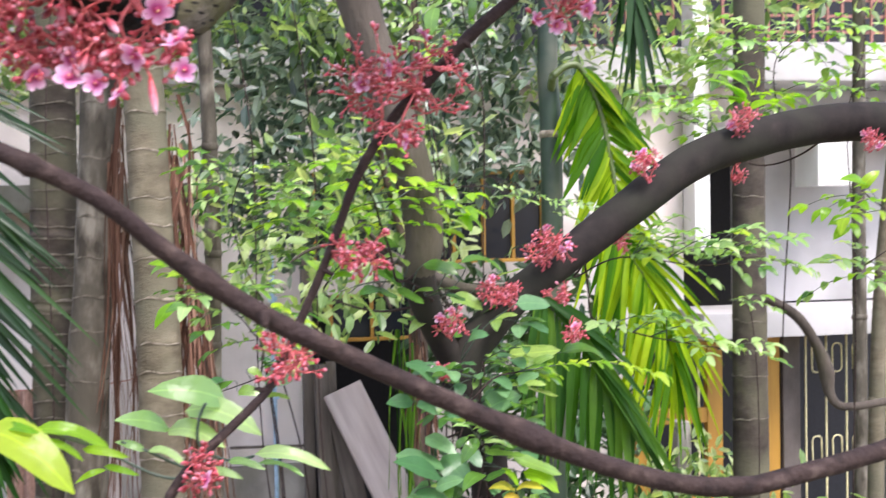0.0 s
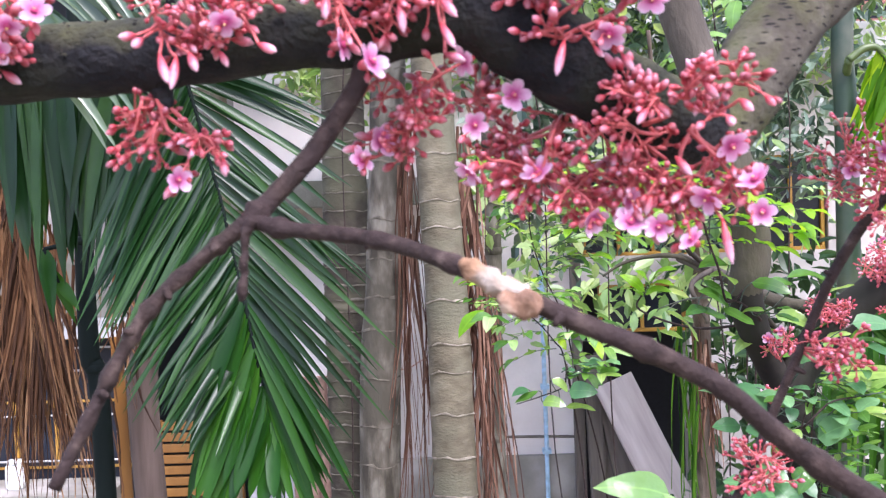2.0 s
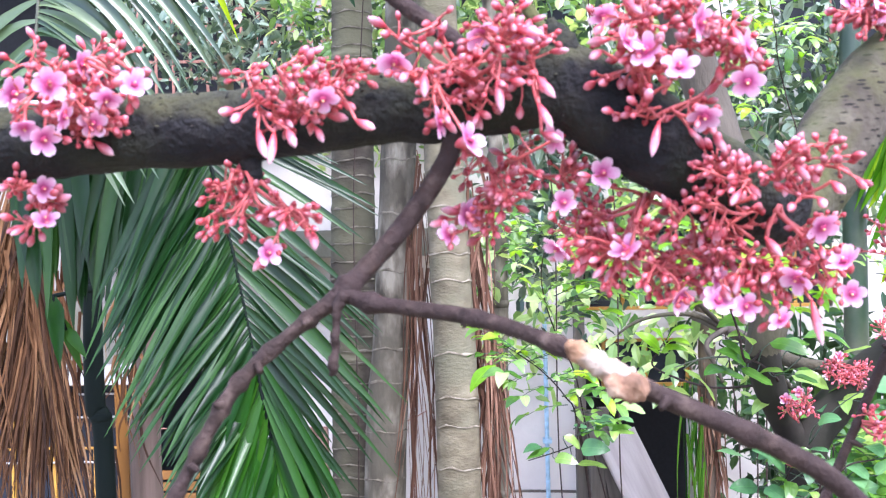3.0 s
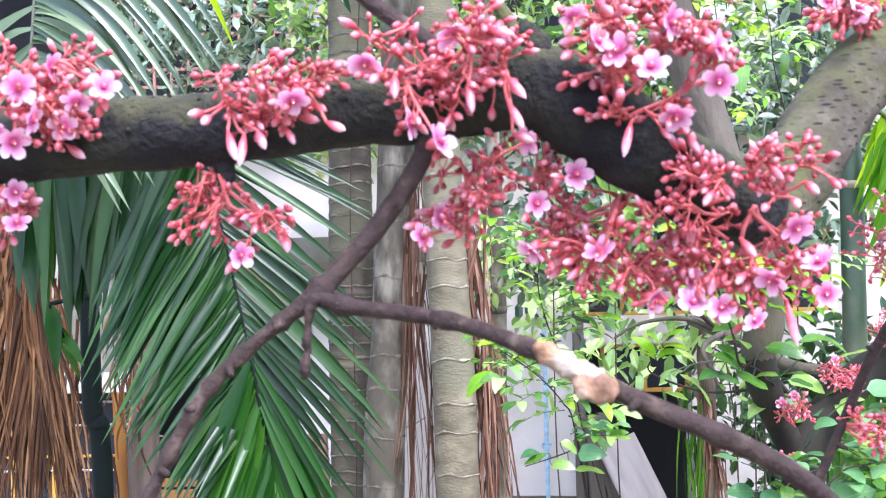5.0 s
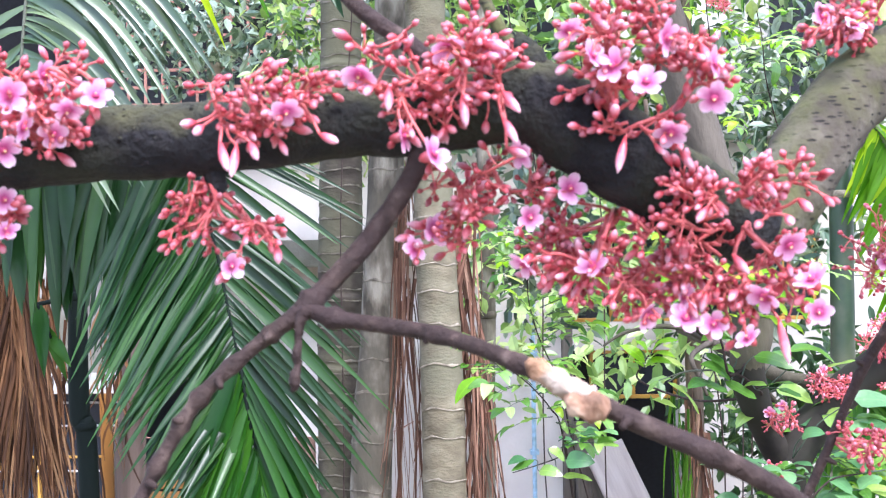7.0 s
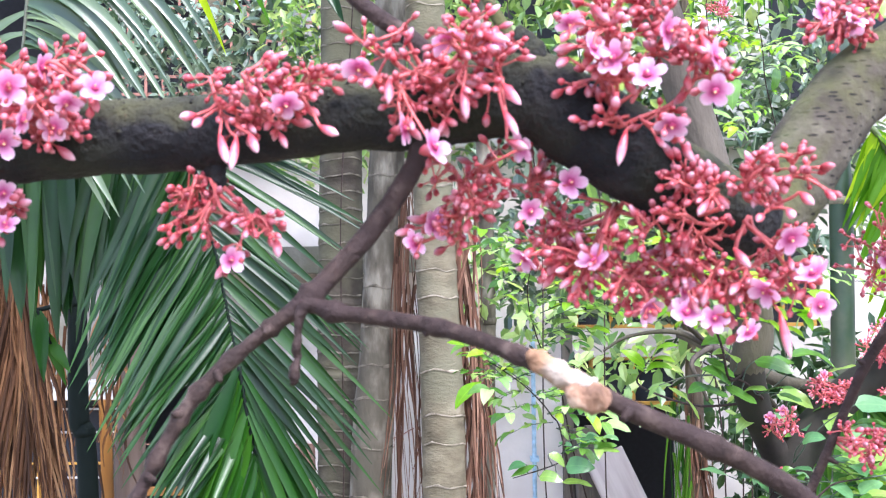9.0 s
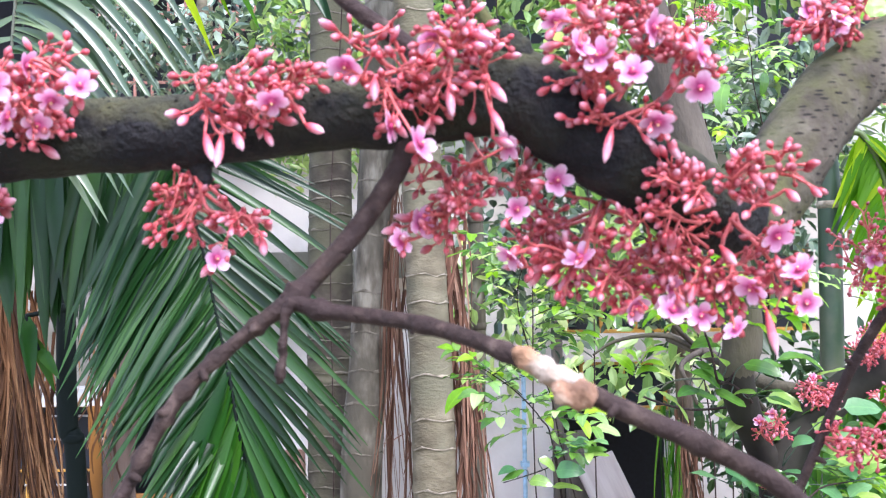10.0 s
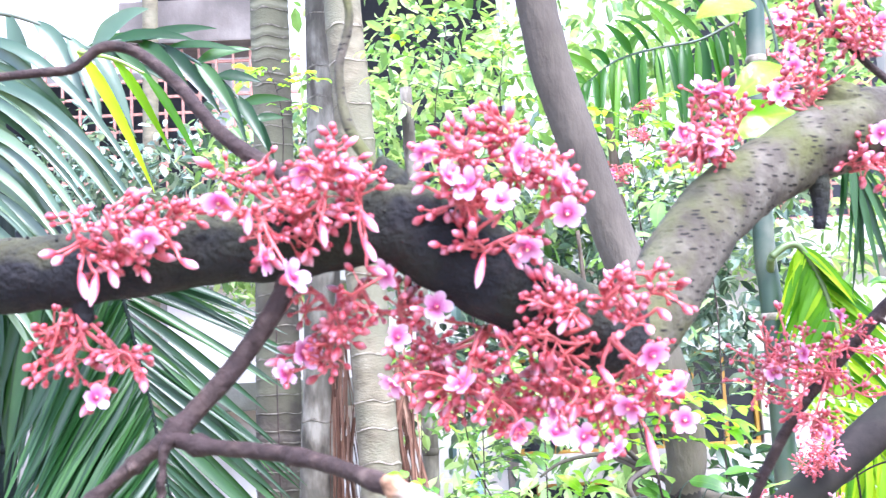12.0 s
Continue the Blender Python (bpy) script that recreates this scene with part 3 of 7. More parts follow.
bm = tube(bmesh.new(), [(-0.1177, 0.3000, 2.7049, 0.0015), (-0.0902, 0.3000, 2.7067, 0.0017), (-0.0765, 0.3000, 2.7078, 0.0018), (-0.0665, 0.3000, 2.7149, 0.0020), (-0.0547, 0.3000, 2.7130, 0.0021), (-0.0401, 0.2950, 2.7001, 0.0023), (-0.0279, 0.2900, 2.6843, 0.0026), (-0.0180, 0.2860, 2.6741, 0.0029), (0.0008, 0.2830, 2.6591, 0.0032), (0.0095, 0.2830, 2.6396, 0.0035)], 9, 6, 0.12, 220)
here(part("arched_twig", bm, M_TWIG, tree), tree)
bm = tube(bmesh.new(), [(0.0178, 0.2900, 2.7376, 0.0013), (0.0214, 0.2900, 2.7191, 0.0016), (0.0171, 0.2900, 2.7011, 0.0016), (0.0189, 0.2870, 2.6824, 0.0019), (0.0256, 0.2840, 2.6677, 0.0024), (0.0346, 0.2830, 2.6556, 0.0032)], 9, 6, 0.12, 220)
here(part("rising_twig", bm, M_LIMB, tree), tree)


# ---- flower clusters ----
def bud_mesh(name, length, radius, material):
    """A waisted bud along +x."""
    me, segs, rows = bpy.data.meshes.new(name), 8, 6
    verts, faces = [], []
    for i in range(rows + 1):
        u = i / rows
        r = radius * (math.sin(math.pi * min(1, u * 0.93 + 0.07)) ** 0.7) * (0.75 + 0.45 * u) if i < rows else radius * 0.12
        for k in range(segs):
            an = 2 * math.pi * k / segs
            rr = r * (1 + 0.06 * math.cos(5 * an))
            verts.append((u * length, rr * math.cos(an), rr * math.sin(an)))
    for i in range(rows):
        for k in range(segs):
            a, b = i * segs + k, i * segs + (k + 1) % segs
            faces.append((a, b, b + segs, a + segs))
    faces += [tuple(range(segs))[::-1], tuple(range(rows * segs, rows * segs + segs))]
    me.from_pydata(verts, [], faces)
    for fc in me.polygons:
        fc.use_smooth = True
    me.materials.append(material)
    return me


def petals_mesh(radius, cup, seed):
    """Five rounded petals facing +x."""
    r0, me = random.Random(seed), bpy.data.meshes.new("petals")
    verts, faces = [], []
    for p in range(5):
        an = 2 * math.pi * p / 5 + r0.uniform(-0.1, 0.1)
        c, s, n0 = math.cos(an), math.sin(an), len(verts)
        back = cup + r0.uniform(-0.12, 0.12)
        for i in range(8):
            u = i / 7
            w = radius * (0.20 + 0.56 * math.sin(math.pi * 0.5 * min(1, u / 0.62))) * math.sqrt(max(0.04, 1 - max(0, (u - 0.6) / 0.42) ** 2))
            d = radius * (0.10 + 0.90 * u)
            for k in (-1, -0.5, 0, 0.5, 1):
                x = radius * (back * u * u + 0.09 * abs(k) * u - 0.22 * max(0, u - 0.65) + 0.03 * math.sin(7 * k + 5 * u + seed))
                y, z = d, k * w / 2
                verts.append((x, y * c - z * s, y * s + z * c))
        for i in range(7):
            for k in range(4):
                a = n0 + i * 5 + k
                faces.append((a, a + 1, a + 6, a + 5))
    me.from_pydata(verts, [], faces)
    for fc in me.polygons:
        fc.use_smooth = True
    me.materials.append(M_PETAL)
    return me


BUDS = [bud_mesh("bud", 0.0044, 0.0016, M_BUD), bud_mesh("bud", 0.0058, 0.0017, M_BUD), bud_mesh("bud", 0.0034, 0.0014, M_BUD), bud_mesh("bud", 0.0088, 0.0018, M_BELL)]
PETALS = [petals_mesh(0.0060, c, s) for s, c in enumerate((0.25, 0.1, 0.4, 0.3))]
EYE = bud_mesh("flower_eye", 0.0016, 0.0014, M_EYE)
STAMENS = bud_mesh("stamen", 0.0023, 0.0005, M_STAMEN)
CALYX = bud_mesh("calyx", 0.0055, 0.0019, M_BUD)


def flower(parent, place, face, size=1.0):
    pt = part("flower", rng.choice(PETALS), None, parent)
    pt.matrix_basis = parent.matrix_basis.inverted() @ aim(place, face, size, rng.uniform(0, 6))
    for nm, me, back in (("flower_eye", EYE, 0.0), ("stamen", STAMENS, 0.0), ("calyx", CALYX, -0.0050)):
        o = part(nm, me, None, pt)
        o.location = (back, 0, 0)
    return pt


def cluster(base, centre, radii, stems, flowers=(), size=1.0, label="pink red carambola flower cluster on a dark limb", long=0.12, dens=1.0, reach=(0.55, 1.0), bells=(), fine=False):
    """A panicle: red stalks from its base into an ellipsoid, with buds on side stalks and open flowers."""
    ob = thing("flower_cluster", base, label, "flower cluster", "carambola flower clusters")
    bm, b0, c0 = bmesh.new(), Vector(base), Vector(centre)
    r = 0.00050 * size
    ends = []
    def inside(lo, hi):
        d = rdir() * rng.uniform(lo, hi)
        return c0 + Vector((d.x * radii[0], d.y * radii[1], d.z * radii[2]))

    # main stalks from the bark, then side stalks off them
    mains = []
    for _ in range(max(3, stems // 4)):
        tgt = inside(0.4, 0.9)
        mid = (b0 + tgt) / 2 + rdir((tgt - b0).length * 0.30)
        pts = [(*(b0 + rdir(0.002 * size)), r * 1.7), (*mid, r * 1.5), (*tgt, r * 1.2)]
        tube(bm, pts, 5, 4)
        mains.append([Vector(q[:3]) for q in glide(pts, 6)])
    targets = []
    for _ in range(stems):
        tgt = inside(*reach)
        targets.append((tgt, min((q for m in mains for q in m[2:]), key=lambda q: (q - tgt).length)))
    for fp in flowers:
        targets.append((Vector(fp), min((m[-2] for m in mains), key=lambda q: (q - Vector(fp)).length)))
    for k, (tgt, st) in enumerate(targets):
        mid = (st + tgt) / 2 + rdir((tgt - st).length * 0.20)
        pts = [(*st, r * 1.15), (*mid, r * 1.1), (*tgt, r)]
        tube(bm, pts, 5, 4)
        path = glide(pts, 6)
        out = (tgt - mid).normalized()
        is_flower = k >= stems
        for j in range(int((4.0 + rng.random() * 2) * dens)):
            u = rng.uniform(0.15, 0.97)
            q = Vector(path[int(u * (len(path) - 1))][:3])
            d = (out * 0.5 + rdir()).normalized()
            e = q + d * rng.uniform(0.003, 0.0075) * size
            tube(bm, [(*q, r * 0.8), (*((q + e) / 2 + rdir(0.0006)), r * 0.7), (*e, r * 0.75)], 4, 2)
            ends.append((e, (d + rdir(0.3)).normalized()))
        if not is_flower:
            for j in range(2):
                d = (out + rdir(0.7)).normalized()
                e = tgt + d * rng.uniform(0.002, 0.005) * size
                tube(bm, [(*tgt, r * 0.8), (*e, r * 0.75)], 4, 2)
                ends.append((e, d))
    for foot, tip in bells:
        a, b = Vector(foot), Vector(tip)
        st = min((q for m in mains for q in m[1:]), key=lambda q: (q - a).length)
        tube(bm, [(*st, r * 1.1), (*((st + a) / 2 + rdir(0.001)), r), (*a, r)], 5, 4)
    here(part("stalk", bm, M_STEM, ob, "branching red flower stalk"), ob)
    inv = Matrix.Translation(base).inverted()
    for foot, tip in bells:
        a, b = Vector(foot), Vector(tip)
        o = part("bell", BUDS[3], None, ob, "long pale tipped bud")
        o.matrix_basis = inv @ aim(a, b - a, ((b - a).length / 0.0088, 0.85, 0.85), rng.uniform(0, 6))
    if fine:
        verts, faces = [], []
        for e, d in ends:
            me, m, n0 = rng.choice(BUDS[:3]), inv @ aim(e - d * 0.0004, d, size * rng.uniform(0.55, 0.88), rng.uniform(0, 6)), len(verts)
            verts += [tuple(m @ v.co) for v in me.vertices]
            faces += [tuple(n0 + k for k in fc.vertices) for fc in me.polygons]
        me = bpy.data.meshes.new("bud_mass")
        me.from_pydata(verts, [], faces)
        for fc in me.polygons:
            fc.use_smooth = True
        tagged(part("bud_mass", me, M_BUD_FAR, ob, "many tiny pink buds"), kind="stuff")
        ends = []
    for e, d in ends:
        me = BUDS[3] if rng.random() < long * 0.55 else rng.choice(BUDS[:3])
        o = part("bud", me, None, ob)
        o.matrix_basis = inv @ aim(e - d * 0.0004, d, size * rng.uniform(0.55, 0.88), rng.uniform(0, 6))
    for fp in flowers:
        face = (Vector((0.02, -0.12, 2.6)) - Vector(fp)).normalized() * 0.9 + rdir(0.85)
        flower(ob, fp, face, size * rng.uniform(0.76, 1.0))
    return ob


CL = cluster
CL((-0.1236, 0.2720, 2.6348), (-0.1216, 0.2620, 2.6468), (0.021, 0.016, 0.020), 20, [(-0.1199, 0.2480, 2.6350), (-0.0984, 0.2500, 2.6446), (-0.1248, 0.2500, 2.6450), (-0.1275, 0.2520, 2.6288), (-0.1069, 0.2500, 2.6405), (-0.1189, 0.2620, 2.6529), (-0.1141, 0.2580, 2.6339), (-0.1360, 0.2500, 2.6427), (-0.1326, 0.2500, 2.6324)], dens=1.2)
CL((-0.0548, 0.2720, 2.6370), (-0.0540, 0.2600, 2.6425), (0.0200, 0.009, 0.0105), 17, [(-0.0410, 0.2500, 2.6390)], long=0.3, bells=[((-0.0610, 0.2500, 2.6300), (-0.0580, 0.2460, 2.6210)), ((-0.0560, 0.2500, 2.6290), (-0.0570, 0.2460, 2.6190)), ((-0.0520, 0.2500, 2.6300), (-0.0490, 0.2460, 2.6240)), ((-0.0680, 0.2500, 2.6360), (-0.0720, 0.2460, 2.6350)), ((-0.0660, 0.2500, 2.6350), (-0.0680, 0.2460, 2.6320)), ((-0.0310, 0.2500, 2.6320), (-0.0250, 0.2460, 2.6290))])
CL((-0.0410, 0.2720, 2.6440), (-0.0375, 0.2640, 2.6490), (0.0085, 0.006, 0.0070), 5, [], long=0.1)
CL((-0.0704, 0.2830, 2.6190), (-0.0755, 0.2800, 2.6090), (0.0085, 0.008, 0.0115), 13, [], long=0.15, size=0.9)
CL((-0.0680, 0.2800, 2.6160), (-0.0560, 0.2750, 2.6030), (0.0095, 0.006, 0.0080), 6, [(-0.0620, 0.2690, 2.5925)], long=0.2, size=0.9, bells=[((-0.0480, 0.2720, 2.5990), (-0.0470, 0.2700, 2.5930))])
here(part("flowering_stub", tube(bmesh.new(), [(-0.0700, 0.2840, 2.6250, 0.0040), (-0.0690, 0.2830, 2.6190, 0.0032), (-0.0682, 0.2810, 2.6155, 0.0018)], 9, 4, 0.2, 300), M_BARK, tree), tree)
CL((0.0030, 0.2720, 2.6450), (0.0040, 0.2600, 2.6540), (0.0265, 0.013, 0.0235), 32, [(0.0030, 0.2460, 2.6250), (0.0070, 0.2520, 2.6580), (0.0210, 0.2520, 2.6580), (-0.0190, 0.2520, 2.6500), (-0.0060, 0.2520, 2.6310)], long=0.16, bells=[((0.0240, 0.2500, 2.6440), (0.0290, 0.2460, 2.6370)), ((0.0240, 0.2500, 2.6360), (0.0280, 0.2460, 2.6280)), ((0.0120, 0.2500, 2.6430), (0.0130, 0.2460, 2.6330)), ((-0.0150, 0.2500, 2.6460), (-0.0170, 0.2460, 2.6430)), ((0.0250, 0.2500, 2.6270), (0.0310, 0.2460, 2.6240)), ((-0.0100, 0.2500, 2.6460), (-0.0100, 0.2460, 2.6380)), ((0.0170, 0.2500, 2.6590), (0.0260, 0.2460, 2.6560))])
CL((0.0600, 0.2720, 2.6340), (0.0680, 0.2620, 2.6530), (0.0260, 0.014, 0.0270), 36, [(0.0570, 0.2500, 2.6510), (0.0510, 0.2500, 2.6540), (0.0870, 0.2500, 2.6410), (0.0870, 0.2500, 2.6510), (0.0730, 0.2500, 2.6590), (0.0740, 0.2500, 2.6310), (0.0670, 0.2500, 2.6460), (0.0440, 0.2500, 2.6620)], long=0.2, dens=1.1, bells=[((0.0610, 0.2540, 2.6300), (0.0580, 0.2500, 2.6190)), ((0.0840, 0.2540, 2.6580), (0.0860, 0.2500, 2.6510)), ((0.0510, 0.2540, 2.6680), (0.0560, 0.2500, 2.6620)), ((0.0440, 0.2540, 2.6520), (0.0400, 0.2500, 2.6490))])
CL((0.0620, 0.2920, 2.6080), (0.0650, 0.2880, 2.5960), (0.0360, 0.017, 0.0210), 40, [(0.0330, 0.2760, 2.6070), (0.0310, 0.2760, 2.5920), (0.0700, 0.2760, 2.5750), (0.0820, 0.2760, 2.5810), (0.0460, 0.2760, 2.6160), (0.0530, 0.2760, 2.5910)], long=0.2, dens=1.35)
CL((0.0211, 0.2920, 2.6254), (0.0228, 0.2900, 2.6167), (0.024, 0.014, 0.014), 14, [(0.0304, 0.2720, 2.6270)])
CL((0.0041, 0.2900, 2.6255), (0.0058, 0.2880, 2.6103), (0.013, 0.011, 0.019), 12, [(-0.0046, 0.2850, 2.5972), (0.0020, 0.2870, 2.6037)])
CL((0.0900, 0.2800, 2.6050), (0.0840, 0.2680, 2.6120), (0.0115, 0.010, 0.0125), 12, [], long=0.1)
CL((0.1070, 0.2800, 2.6090), (0.1090, 0.2660, 2.6150), (0.0135, 0.009, 0.0120), 11, [], long=0.15, bells=[((0.1150, 0.2620, 2.6110), (0.1180, 0.2580, 2.6070)), ((0.1040, 0.2620, 2.6200), (0.1030, 0.2580, 2.6250)), ((0.1110, 0.2620, 2.6060), (0.1120, 0.2580, 2.6030))])
CL((0.1050, 0.2840, 2.6030), (0.1100, 0.2760, 2.5880), (0.0150, 0.011, 0.0150), 12, [(0.1050, 0.2660, 2.5810), (0.1000, 0.2660, 2.5680), (0.1200, 0.2660, 2.5860), (0.1220, 0.2660, 2.5760), (0.1130, 0.2660, 2.5970)], bells=[((0.1100, 0.2680, 2.5740), (0.1120, 0.2640, 2.5600)), ((0.0960, 0.2680, 2.5940), (0.1000, 0.2640, 2.5880))])
CL((0.0870, 0.2920, 2.6000), (0.0870, 0.2860, 2.5870), (0.0205, 0.015, 0.0160), 20, [(0.0820, 0.2740, 2.5740), (0.0910, 0.2740, 2.5720)], dens=1.3)
CL((-0.1455, 0.2850, 2.6198), (-0.1435, 0.2800, 2.6102), (0.010, 0.010, 0.012), 7, [(-0.1354, 0.2720, 2.6147), (-0.1348, 0.2720, 2.6046)])
CL((0.1608, 0.3350, 2.6701), (0.1490, 0.3300, 2.6777), (0.015, 0.010, 0.010), 9, [(0.1521, 0.3180, 2.6751)], long=0.2)
CL((0.1659, 0.3450, 2.6772), (0.1601, 0.3450, 2.6889), (0.020, 0.012, 0.016), 12, [(0.1604, 0.3350, 2.6976), (0.1459, 0.3350, 2.6816), (0.1557, 0.3320, 2.6760), (0.1553, 0.3400, 2.7015)], long=0.2)
CL((0.2082, 0.3650, 2.6951), (0.2046, 0.3650, 2.7072), (0.016, 0.010, 0.014), 10, [(0.2000, 0.3600, 2.7144), (0.1931, 0.3600, 2.7028)])
CL((0.2344, 0.3650, 2.6724), (0.2290, 0.3600, 2.6740), (0.014, 0.010, 0.018), 9, [(0.2293, 0.3500, 2.6823)])


# the twig above the limb, with dense clusters
top_twig = thing("flowering_twig", (0.2639, 0.4200, 2.7223), "thin brown twig above the lichen covered limb", "twig")
here(part("twig", tube(bmesh.new(), [(0.2817, 0.4200, 2.7080, 0.0020), (0.2639, 0.4200, 2.7223, 0.0020), (0.2475, 0.4200, 2.7393, 0.0018), (0.2357, 0.4200, 2.7562, 0.0015), (0.2350, 0.4200, 2.7782, 0.0015)], 8, 6, 0.1, 200), M_TWIG, top_twig), top_twig)
CL((0.2402, 0.4200, 2.7478), (0.2279, 0.4150, 2.7480), (0.017, 0.010, 0.014), 14, [(0.2171, 0.4100, 2.7349), (0.2146, 0.4100, 2.7510)])
CL((0.2524, 0.4200, 2.7350), (0.2540, 0.4150, 2.7442), (0.017, 0.010, 0.012), 14, [(0.2601, 0.4100, 2.7463)])


# ---- the second twig with red clusters ----
red_twig = thing("flowering_twig", (0.2851, 0.4450, 2.6355), "thin dark twig carrying small red flower clusters", "twig")
bm = tube(bmesh.new(), [(0.43, 0.26, 2.73, 0.004), (0.40, 0.34, 2.72, 0.0035), (0.3414, 0.4300, 2.6834, 0.0032), (0.3134, 0.4400, 2.6616, 0.0032), (0.2851, 0.4450, 2.6355, 0.0033), (0.2624, 0.4470, 2.6163, 0.0033), (0.2414, 0.4500, 2.5944, 0.0031), (0.2233, 0.4520, 2.5754, 0.0029), (0.2112, 0.4530, 2.5587, 0.0027), (0.2009, 0.4580, 2.5388, 0.0026), (0.1936, 0.4650, 2.5180, 0.0024),
                         (0.1843, 0.4680, 2.4940, 0.0024), (0.1733, 0.4680, 2.4702, 0.0024), (0.1621, 0.4650, 2.4468, 0.0024), (0.1527, 0.4600, 2.4314, 0.0024), (0.1319, 0.4520, 2.4131, 0.0025), (0.1118, 0.4450, 2.3954, 0.0027), (0.0975, 0.4400, 2.3702, 0.0027), (0.0853, 0.4400, 2.3226, 0.0027)], 9, 6, 0.12, 200)
here(part("twig", bm, M_TWIG, red_twig), red_twig)
for foot, tip in (((0.2017, 0.4570, 2.5403), (0.1968, 0.4550, 2.5424)), ((0.1849, 0.4670, 2.4947), (0.1901, 0.4650, 2.4922)), ((0.1527, 0.4590, 2.4325), (0.1469, 0.4570, 2.4342)), ((0.2591, 0.4460, 2.6141), (0.2629, 0.4440, 2.6097))):
    here(part("spur", tube(bmesh.new(), [(*foot, 0.0016), (*((Vector(foot) + Vector(tip)) / 2), 0.0014), (*tip, 0.0008)], 6, 3, 0.2, 400), M_TWIG, red_twig), red_twig)
RL = "coral red carambola flower cluster on a thin twig"
CL((0.2344, 0.4450, 2.5880), (0.2253, 0.4400, 2.5851), (0.046, 0.020, 0.036), 46, [(0.2354, 0.4300, 2.6149), (0.2177, 0.4300, 2.5977), (0.2256, 0.4300, 2.5607), (0.2038, 0.4350, 2.5897)], label=RL, long=0.05, size=0.85, dens=1.5, reach=(0.3, 1.0))
CL((0.1888, 0.4650, 2.5031), (0.2034, 0.4600, 2.5044), (0.018, 0.010, 0.012), 15, [], label=RL, long=0, size=0.95)
CL((0.1681, 0.4620, 2.4529), (0.1632, 0.4550, 2.4509), (0.019, 0.010, 0.017), 16, [], label=RL, long=0, size=0.95)
CL((0.1175, 0.4440, 2.3981), (0.1204, 0.4350, 2.3956), (0.010, 0.008, 0.014), 10, [(0.1219, 0.4300, 2.3938)], label=RL, long=0, size=0.95)
CL((0.3014, 0.4420, 2.6441), (0.3053, 0.4350, 2.6310), (0.020, 0.010, 0.012), 9, [(0.2947, 0.4300, 2.6228), (0.3222, 0.4300, 2.6289), (0.3053, 0.4300, 2.6200)], label=RL, size=0.9)


# ---- compound leaves ----
LEAF = [blade_mesh("leaflet", M_LEAF, 1, w, fd, cu) for w, fd, cu in ((0.46, 0.05, 0.08), (0.52, 0.09, 0.14), (0.42, 0.07, 0.0))]
LEAF_LIME = [blade_mesh("leaflet", M_LEAF_LIME, 1, w, fd, cu) for w, fd, cu in ((0.46, 0.05, 0.1), (0.5, 0.09, 0.16))]
LEAF_PALE = [blade_mesh("leaflet", M_LEAF_PALE, 1, w, fd, cu) for w, fd, cu in ((0.46, 0.05, 0.1), (0.5, 0.09, 0.16))]
LEAF_YELLOW = [blade_mesh("leaf", M_LEAF_YELLOW, 1, 0.5, 0.08, 0.12)]
LEAF_BLUE = [blade_mesh("leaflet", M_LEAF_BLUE, 1, w, fd, cu, base=0.7) for w, fd, cu in ((0.62, 0.04, 0.06), (0.7, 0.07, 0.1))]
LEAF_MIX = LEAF * 3 + LEAF_LIME + LEAF_PALE * 2
LEAF_SHADE = LEAF * 2 + LEAF_BLUE
# mostly pale leaflets: the glare on strongly lit leaves is in the colour
LEAF_BRIGHT = LEAF_PALE * 4 + LEAF + LEAF_LIME


LIMB_TWO_LINE = [(0.60, 1.62, -0.05, 0.060), (0.575, 1.62, 1.2, 0.042), (0.535, 1.63, 2.085, 0.031), (0.518, 1.64, 2.154, 0.030), (0.501, 1.65, 2.214, 0.030), (0.497, 1.66, 2.262, 0.031), (0.512, 1.67, 2.300, 0.031), (0.553, 1.685, 2.340, 0.030), (0.592, 1.70, 2.376, 0.0285), (0.6482, 1.7100, 2.4149, 0.0282), (0.7340, 1.7300, 2.4720, 0.0308), (0.8365, 1.7600, 2.5377, 0.0330), (0.9474, 1.8000, 2.6020, 0.0337), (1.0699, 1.8300, 2.6433, 0.0350), (1.2260, 1.8700, 2.6746, 0.0366), (1.3940, 1.9000, 2.6838, 0.0379), (1.7542, 2.0000, 2.6787, 0.0417)]
TRUNK_LINE = [(0.498, 1.660, 2.262, 0.020), (0.476, 1.655, 2.295, 0.021), (0.446, 1.630, 2.355, 0.023), (0.425, 1.610, 2.417, 0.026), (0.4310, 1.6000, 2.4800, 0.029), (0.4188, 1.6000, 2.5728, 0.0305), (0.3819, 1.6000, 2.6937, 0.030), (0.2868, 1.6000, 3.0058, 0.031), (0.2598, 1.6000, 3.1216, 0.031), (0.2410, 1.6000, 3.2388, 0.031), (0.16, 1.6, 3.7, 0.035), (0.02, 1.6, 4.4, 0.03)]
HOLDS = [Vector(q[:3]) for q in glide(LIMB_TWO_LINE, 10) + glide(TRUNK_LINE[:-2], 10)]


